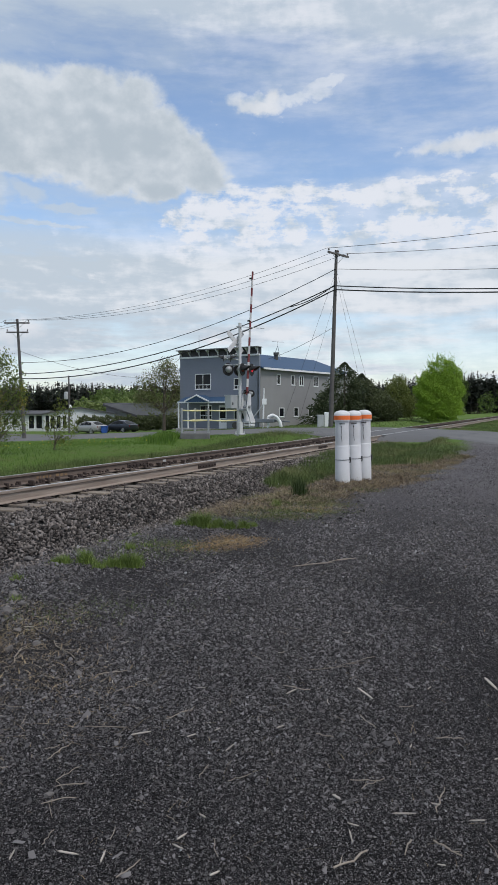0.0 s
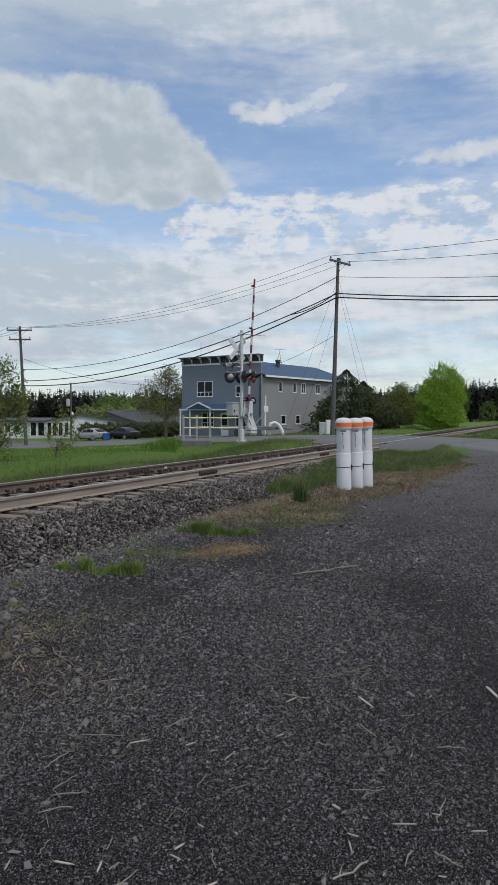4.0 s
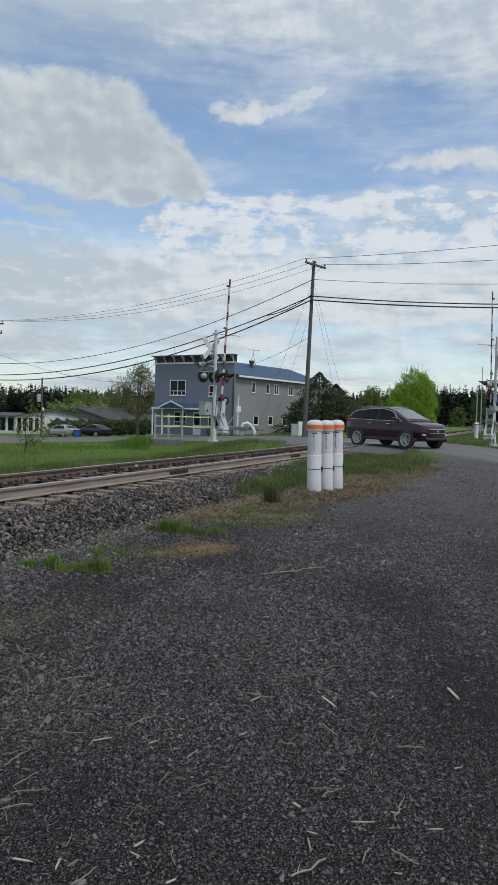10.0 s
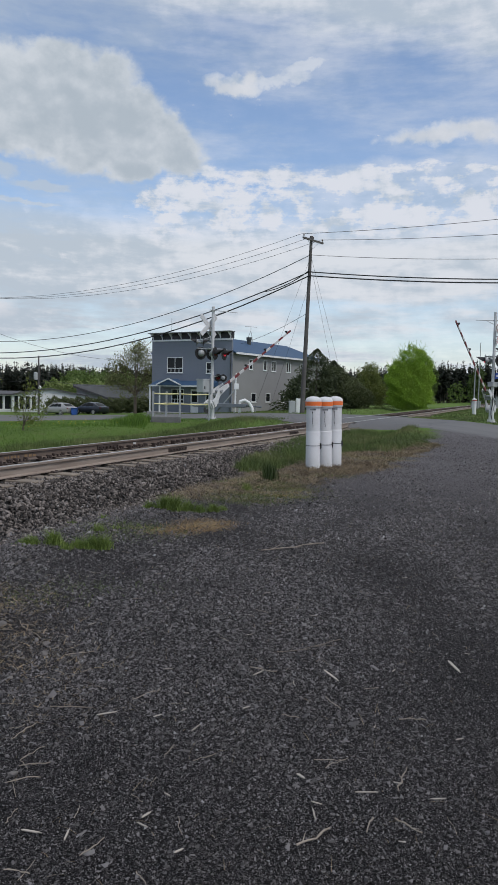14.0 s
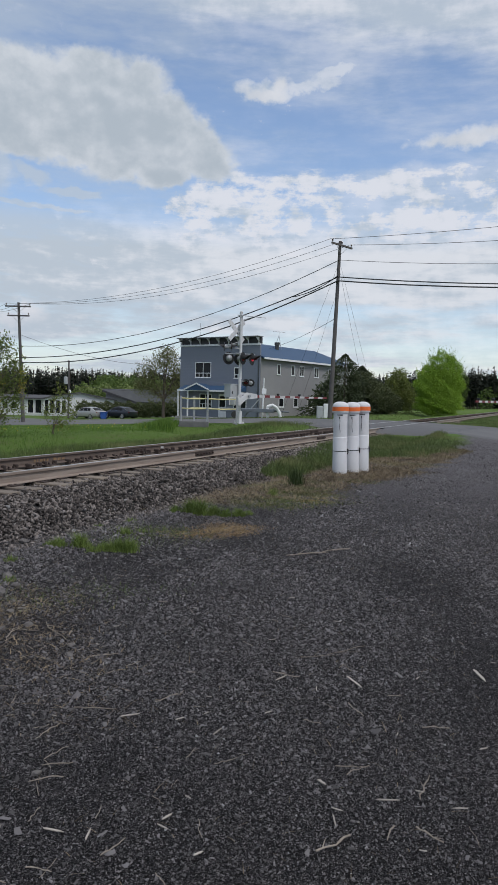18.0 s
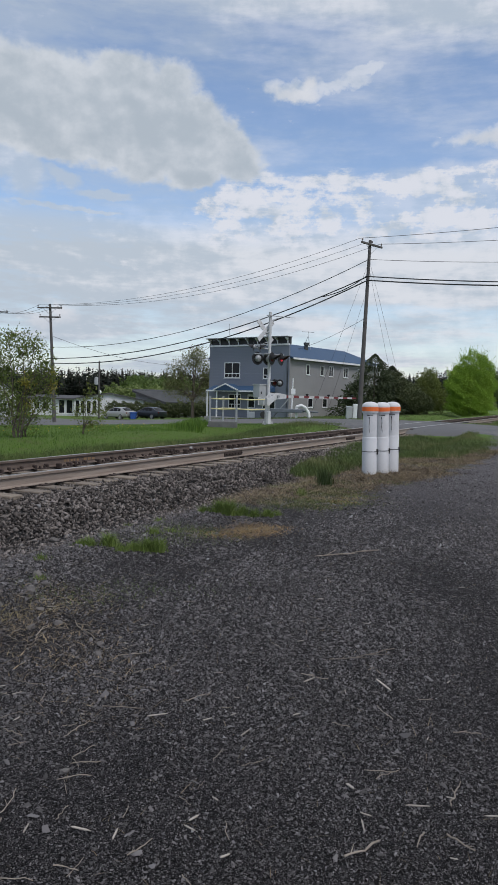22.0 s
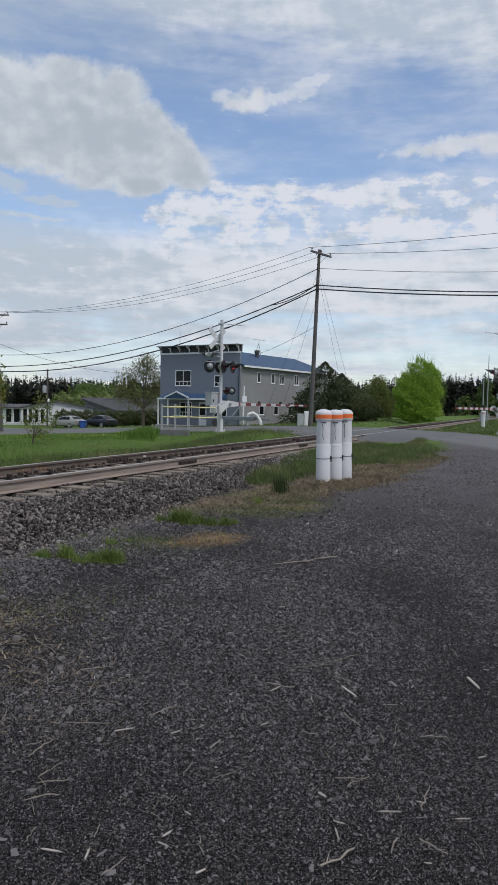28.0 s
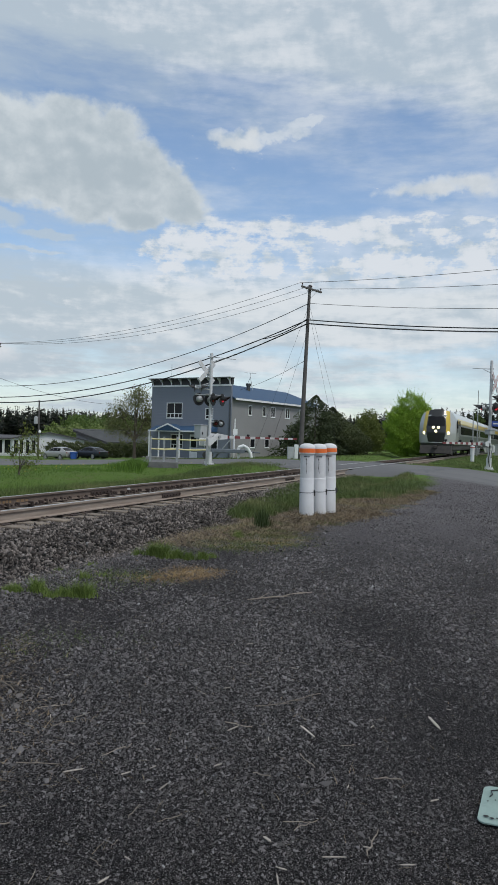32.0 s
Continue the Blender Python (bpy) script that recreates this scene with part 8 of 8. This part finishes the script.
def make_train():
    train = thing("passenger_train", "silver and yellow passenger train with bright headlights", "train")
    ring = mirrored([(0, y, z) for y, z in BODY_SHAPE])
    ring = [(v.y, v.z) for v in ring]
    dense = []
    for (a, b), (c, d) in zip(ring, ring[1:] + ring[:1]):
        dense += [(a + (c - a) * k / 6, b + (d - b) * k / 6) for k in range(6)]
    ring = dense
    n, steps = len(ring), 44
    cy, cz = 0.0, 2.3
    # nose: one skin, cut into its paint regions
    pts = [[(cy + (y - cy) * r / steps, cz + (z - cz) * r / steps) for y, z in ring] for r in range(1, steps + 1)]
    regions = {"nose_shell": (M_SILVER, "silver grey nose"), "lower_skirt": (M_TRAINDARK, "dark lower skirt"), "black_face": (M_TRAINDARK, "black front mask"), "yellow_band": (M_TRAINYELLOW, "yellow band round the front"), "yellow_band_b": (M_TRAINYELLOW, "yellow band round the front"), "windscreen": (M_CARGLASS, "dark windscreen")}
    meshes = {k: (B(), {}) for k in regions}

    def vert(bm, cache, y, z):
        key = (round(y, 4), round(z, 4))
        if key not in cache:
            cache[key] = bm.verts.new((nose_x(y, z), y, z))
        return cache[key]

    def region(y, z):
        far, y = y > 0, abs(y)
        w = 0.80 - 0.10 * max(z - 2.6, 0) - 0.22 * max(2.0 - z, 0)
        if z < 1.15:
            return "lower_skirt"
        if y < w * 0.88 and 2.55 < z < 3.36:
            return "windscreen"
        if y < w and z > 1.22:
            return "black_face"
        if y < w + 0.30 and 2.05 < z:
            return "yellow_band_b" if far else "yellow_band"
        return "nose_shell"

    for k in range(n):
        a, b = pts[0][k], pts[0][(k + 1) % n]
        nm = region((a[0] + b[0]) / 3, (a[1] + b[1] + cz) / 3)
        bm, ca = meshes[nm]
        bm.faces.new((vert(bm, ca, cy, cz), vert(bm, ca, *a), vert(bm, ca, *b)))
    for p, q in zip(pts, pts[1:]):
        for k in range(n):
            quad = (p[k], q[k], q[(k + 1) % n], p[(k + 1) % n])
            nm = region(sum(v[0] for v in quad) / 4, sum(v[1] for v in quad) / 4)
            bm, ca = meshes[nm]
            bm.faces.new([vert(bm, ca, *v) for v in quad])
    for nm, (mat, label) in regions.items():
        bm = meshes[nm][0]
        bmesh.ops.recalc_face_normals(bm, faces=bm.faces)
        part(nm.removesuffix("_b"), bm, mat, train, label, True)
    for y, z, r in ((-0.95, 1.98, 0.16), (0.95, 1.98, 0.16), (-0.20, 2.42, 0.13), (0.20, 2.42, 0.13), (0.0, 2.12, 0.13)):
        part("headlight", lathe(B(), [(r, 0.0), (r * 0.9, 0.04), (r * 0.5, 0.07), (0, 0.08)], 16, Matrix.Translation((nose_x(y, z) + 0.02, y, z)) @ Matrix.Rotation(radians(-90), 4, "Y")), M_BEAM, train, "glowing yellowish headlight", True)
    for y in (-0.55, 0.55):
        bm = B()
        box(bm, -0.02, 0.02, -0.22, 0.22, -0.05, 0.05, 0.01, m=Matrix.Translation((nose_x(y, 3.44) - 0.01, y, 3.44)))
        part("marker_light", bm, M_HEAD, train, "pale marker light")
    bm = B()
    extrude(bm, [(-0.15, 0.30), (0.35, 0.22), (1.6, 0.22), (1.6, 0.95), (0.15, 0.95)], 2.5, Matrix.Translation((0, -1.25, 0)))
    part("snowplough", bm, M_UNDER, train, "dark pilot below the nose")
    bm = B()
    box(bm, -0.35, 0.3, -0.15, 0.15, 0.72, 0.95, 0.03)
    part("coupler", bm, M_UNDER, train)
    bm = B()
    for k in range(5):
        tube(bm, (1.7 + k * 0.14, -0.25, 4.02), (1.35 + k * 0.14, -0.25, 4.05), 0.07, 0.045, 10)
    box(bm, 1.2, 2.4, -0.35, 0.35, 3.9, 3.99, 0.02)
    part("horn", bm, M_UNDER, train, "roof horns")
    gap = 0.7
    for car_k in range(5):
        x0, x1 = car_k * 26.2, car_k * 26.2 + 26.2 - gap
        a = [(nose_x(y, z) if car_k == 0 else x0, y, z) for y, z in ring]
        bm = B()
        va = [bm.verts.new(p) for p in a]
        vb = [bm.verts.new((x1, y, z)) for y, z in ring]
        for k in range(n):
            bm.faces.new((va[k], va[(k + 1) % n], vb[(k + 1) % n], vb[k]))
        bm.faces.new(vb)
        if car_k:
            bm.faces.new(va[::-1])
        bmesh.ops.recalc_face_normals(bm, faces=bm.faces)
        body = part("coach_body", bm, M_SILVER, train, "silver coach body", True)
        for k in (-1, 1):
            s0 = x0 + (5.2 if car_k == 0 else 1.0)
            bm = B()
            box(bm, s0, x1 - 0.6, k * 1.508 - 0.006, k * 1.508 + 0.006, 1.95, 2.62)
            part("window_band", bm, M_CARGLASS, body, "dark band of windows")
            bm = B()
            extrude(bm, [(k * 1.480, 2.80), (k * 1.485, 2.86), (k * 1.405, 3.26), (k * 1.37, 3.24)], x1 - s0 + 2.0, Matrix.Translation((x1, 0, 0)) @ Matrix.Rotation(radians(90), 4, "Z"))
            part("yellow_stripe", bm, M_TRAINYELLOW, body, "yellow stripe above the windows")
            bm = B()
            box(bm, s0 - 1.0, x1, k * 1.500 - 0.012, k * 1.500 + 0.012, 1.2, 1.8)
            part("lower_panel", bm, M_TRAINGREEN, body, "grey-green lower panel")
            if car_k == 0:
                bm = B()
                extrude(bm, [(2.0, 2.1), (2.9, 2.0), (3.1, 2.6), (2.7, 3.15), (2.0, 3.0)], 0.03, Matrix.Translation((0, k * 1.485 - 0.015, 0)))
                part("cab_window", bm, M_CARGLASS, body, "dark cab side window")
                bm = B()
                box(bm, 3.6, 3.66, k * 1.50 - 0.02, k * 1.50 + 0.02, 1.1, 3.1)
                box(bm, 4.4, 4.46, k * 1.50 - 0.02, k * 1.50 + 0.02, 1.1, 3.1)
                part("cab_door", bm, M_UNDER, body)
        bm = B()
        box(bm, x0 + 0.8, x1 - 0.4, -1.3, 1.3, 0.55, 1.0, 0.04)
        part("underframe", bm, M_UNDER, train, "dark dirty underframe")
        for xb in (x0 + 4.0, x1 - 3.6):
            bm = B()
            box(bm, xb - 1.7, xb + 1.7, -1.15, 1.15, 0.35, 0.75, 0.05)
            bogie = part("bogie", bm, M_UNDER, train, "dark bogie frame")
            for dx in (-1.25, 1.25):
                for k in (-1, 1):
                    part("wheel", lathe(B(), [(0.05, -0.07), (0.46, -0.07), (0.46, 0.07), (0.05, 0.07)], 24, pose(xb + dx, k * 0.75, 0.46, 90, 0, 0)), M_RUST, bogie)
    return train


TRAIN = make_train()


# ---- small things ----
def make_small():
    # white bollard with a red ring and a thin steel pole beside the track
    x, y = 17.4, 48.9
    z = float(ground_z(x, y))
    b = thing("bollard", "white marker bollard with a red ring in grass", "bollard", at=pose(x, y, z))
    part("tube", lathe(B(), [(0.135, -0.1), (0.135, 0.93), (0.0, 0.94)], 18), M_POSTWHITE, b, soft=True)
    part("cap", lathe(B(), [(0.16, 0.9), (0.16, 1.03), (0.12, 1.09), (0.0, 1.12)], 18), M_POSTWHITE, b, soft=True)
    part("red_ring", lathe(B(), [(0.16, 0.94), (0.163, 0.94), (0.163, 1.0), (0.16, 1.0)], 18), M_RED, b, "red ring")
    for x, y, h, r in ((22.9, 64.5, 4.0, 0.05), (24.2, 67.0, 6.2, 0.04)):
        p = thing("steel_pole", "thin galvanised steel pole beside the track", "pole", "steel poles", at=on_ground(x, y))
        part("shaft", lathe(B(), [(r * 1.4, -0.2), (r * 1.2, h * 0.5), (r * 0.7, h)], 10), M_GALV, p)
        bm = B()
        box(bm, -0.12, 0.12, -0.12, 0.12, -0.05, 0.05, 0.01)
        part("foot", bm, M_CONCRETE, p)
    for x, y, w, h in ((27.2, 76.0, 0.95, 1.05), (30.5, 78.0, 0.7, 1.2)):
        c = thing("signal_cabinet", "silver railway signal cabinet on a concrete pad", "cabinet", "signal cabinets", at=on_ground(x, y) @ pose(0, 0, 0, 0, 0, -24))
        bm = B()
        box(bm, -w / 2, w / 2, -0.4, 0.4, 0.1, h, 0.03)
        part("case", bm, M_GALV, c)
        bm = B()
        box(bm, -w / 2 - 0.05, w / 2 + 0.05, -0.46, 0.46, h, h + 0.08, 0.02)
        part("lid", bm, M_GALV, c)
        bm = B()
        box(bm, -w / 2 - 0.15, w / 2 + 0.15, -0.55, 0.55, -0.2, 0.1, 0.01)
        part("pad", bm, M_CONCRETE, c)
        bm = B()
        box(bm, 0.05, 0.1, -0.43, -0.4, h * 0.5, h * 0.6)
        part("handle", bm, M_BLACK, c)
    # broken pale plate lying on the gravel
    M_PLATE = material("pale_mint_plate", (0.23, 0.315, 0.29), (0.17, 0.235, 0.22), 0.6, scale=9, fine=70, bump=0.1)
    p = thing("broken_plate", "pale mint plastic plate with dark spots on gravel", "plate", at=pose(1.47, 3.11, 0.024, 2, -3, -26))
    bm = B()
    w, h, r = 0.15, 0.165, 0.035
    outline = []
    for cx, cz, a0 in ((w - r, h - r, 0), (-w + r, h - r, 90), (-w + r, -h + r, 180), (w - r, -h + r, 270)):
        outline += [(cx + r * math.cos(radians(a0 + k * 18)), cz + r * math.sin(radians(a0 + k * 18))) for k in range(6)]
    extrude(bm, outline, 0.0065, Matrix.Rotation(radians(90), 4, "X"))
    part("board", bm, M_PLATE, p)
    rnd = random.Random(5)
    bm = B()
    for x, y, a, b in ((-0.115, -0.075, 0.012, 0.007), (-0.09, -0.085, 0.010, 0.006), (-0.07, -0.08, 0.006, 0.004), (-0.12, 0.01, 0.004, 0.004), (-0.09, 0.03, 0.004, 0.004), (-0.06, 0.06, 0.004, 0.004), (-0.05, 0.02, 0.004, 0.004), (-0.04, -0.05, 0.006, 0.006), (0.02, 0.0, 0.005, 0.005), (0.06, 0.05, 0.01, 0.005), (0.1, -0.03, 0.008, 0.008)):
        lathe(bm, [(0.0, 0.0), (1, 0.0), (0.9, 0.0015), (0.0, 0.0015)], 10, Matrix.Translation((x, y - (0.045 if y < -0.04 else 0.0), 0.0124)) @ Matrix.Diagonal((a, b, 1, 1)))
    part("spots", bm, M_BLACK, p, "dark round holes and spots")
    bm = B()
    sweep(bm, [(-0.06, 0.15, 0.013), (-0.085, 0.125, 0.013), (-0.115, 0.11, 0.013), (-0.105, 0.075, 0.013), (-0.115, 0.055, 0.013)], 0.003, 6)
    part("dark_line", bm, M_BLACK, p)
    bm = B()
    box(bm, -0.012, 0.012, -0.05, 0.05, 0.004, 0.014, 0.003, m=Matrix.Translation((-0.03, 0.055, 0)) @ Matrix.Rotation(radians(-38), 4, "Z"))
    tagged(part("wood_chip", bm, M_TWIG, at=pose(1.47, 3.11, 0.034, 2, -3, -26)), "pale wood chip lying on the broken plate", "wood chip")


make_small()


# ---- what moves ----
SUV_WAY = [(0, -62, 84.5), (2, -44, 72), (4, -28, 60), (5.5, -15.96, 50.6), (6, -12.2, 47.4), (7, -6.5, 42.9), (8, -0.8, 39.4), (8.5, 1.85, 37.45), (9, 3.95, 34.8), (9.5, 5.68, 32.1), (10, 7.2, 29.75), (10.5, 8.55, 27.95), (11, 9.75, 26.95), (11.5, 11.05, 26.35), (12, 12.9, 25.9), (13, 18.0, 25.3), (14, 25, 24.8), (16, 40, 24), (32, 46, 23.7)]
GATE_RISE = [(0, 86), (10.0, 86), (10.5, 83.5), (11, 74), (11.5, 66), (12, 57), (12.5, 49), (13, 42), (13.5, 36), (15.5, 16), (16, 11.5), (16.5, 7), (17, 3), (17.5, 0.5), (18, 0), (32, 0)]


def motions():
    rows, p = [], np.array(SUV_WAY)
    for k, (t, x, y) in enumerate(p):
        a, b = p[max(k - 1, 0)], p[min(k + 1, len(p) - 1)]
        d = b - a
        h = np.array([d[1], d[2]]) / max(np.hypot(d[1], d[2]), 1e-6)
        z0, z1 = float(ground_z(*(np.array([x, y]) - h * 1.3))), float(ground_z(*(np.array([x, y]) + h * 1.3)))
        rows.append((t, pose(x, y, (z0 + z1) / 2 + 0.03, 0, -math.degrees(math.atan2(z1 - z0, 2.6)), math.degrees(math.atan2(d[2], d[1])))))
    walk(SUV, rows)
    # its wheels roll
    far = np.r_[0, np.cumsum(np.hypot(np.diff(p[:, 1]), np.diff(p[:, 2])))]
    for w in [o for o in SUV.children if o.name.startswith("wheel") and "arch" not in o.name]:
        m = w.matrix_basis.copy()
        steps = [k / 30 for k in range(0, 481)] + [32.0]
        walk(w, [(t, m @ Matrix.Rotation(-float(np.interp(min(t, 16.0), p[:, 0], far)) / 0.345, 4, "Z")) for t in steps])
    walk(TRAIN, [(t, Matrix.Translation(T(61.0 + 22.5 * (32 - t), TRACK_U, RAIL_Z)) @ Matrix.Rotation(math.pi / 2 - PHI, 4, "Z")) for t in (0, 16, 32)])
    for g, y, z in zip(GATES, (-0.3, -0.16), (1.33, 1.30)):
        walk(g, [(t, pose(0.12, y, z, 0, -a, 0)) for t, a in GATE_RISE])


motions()
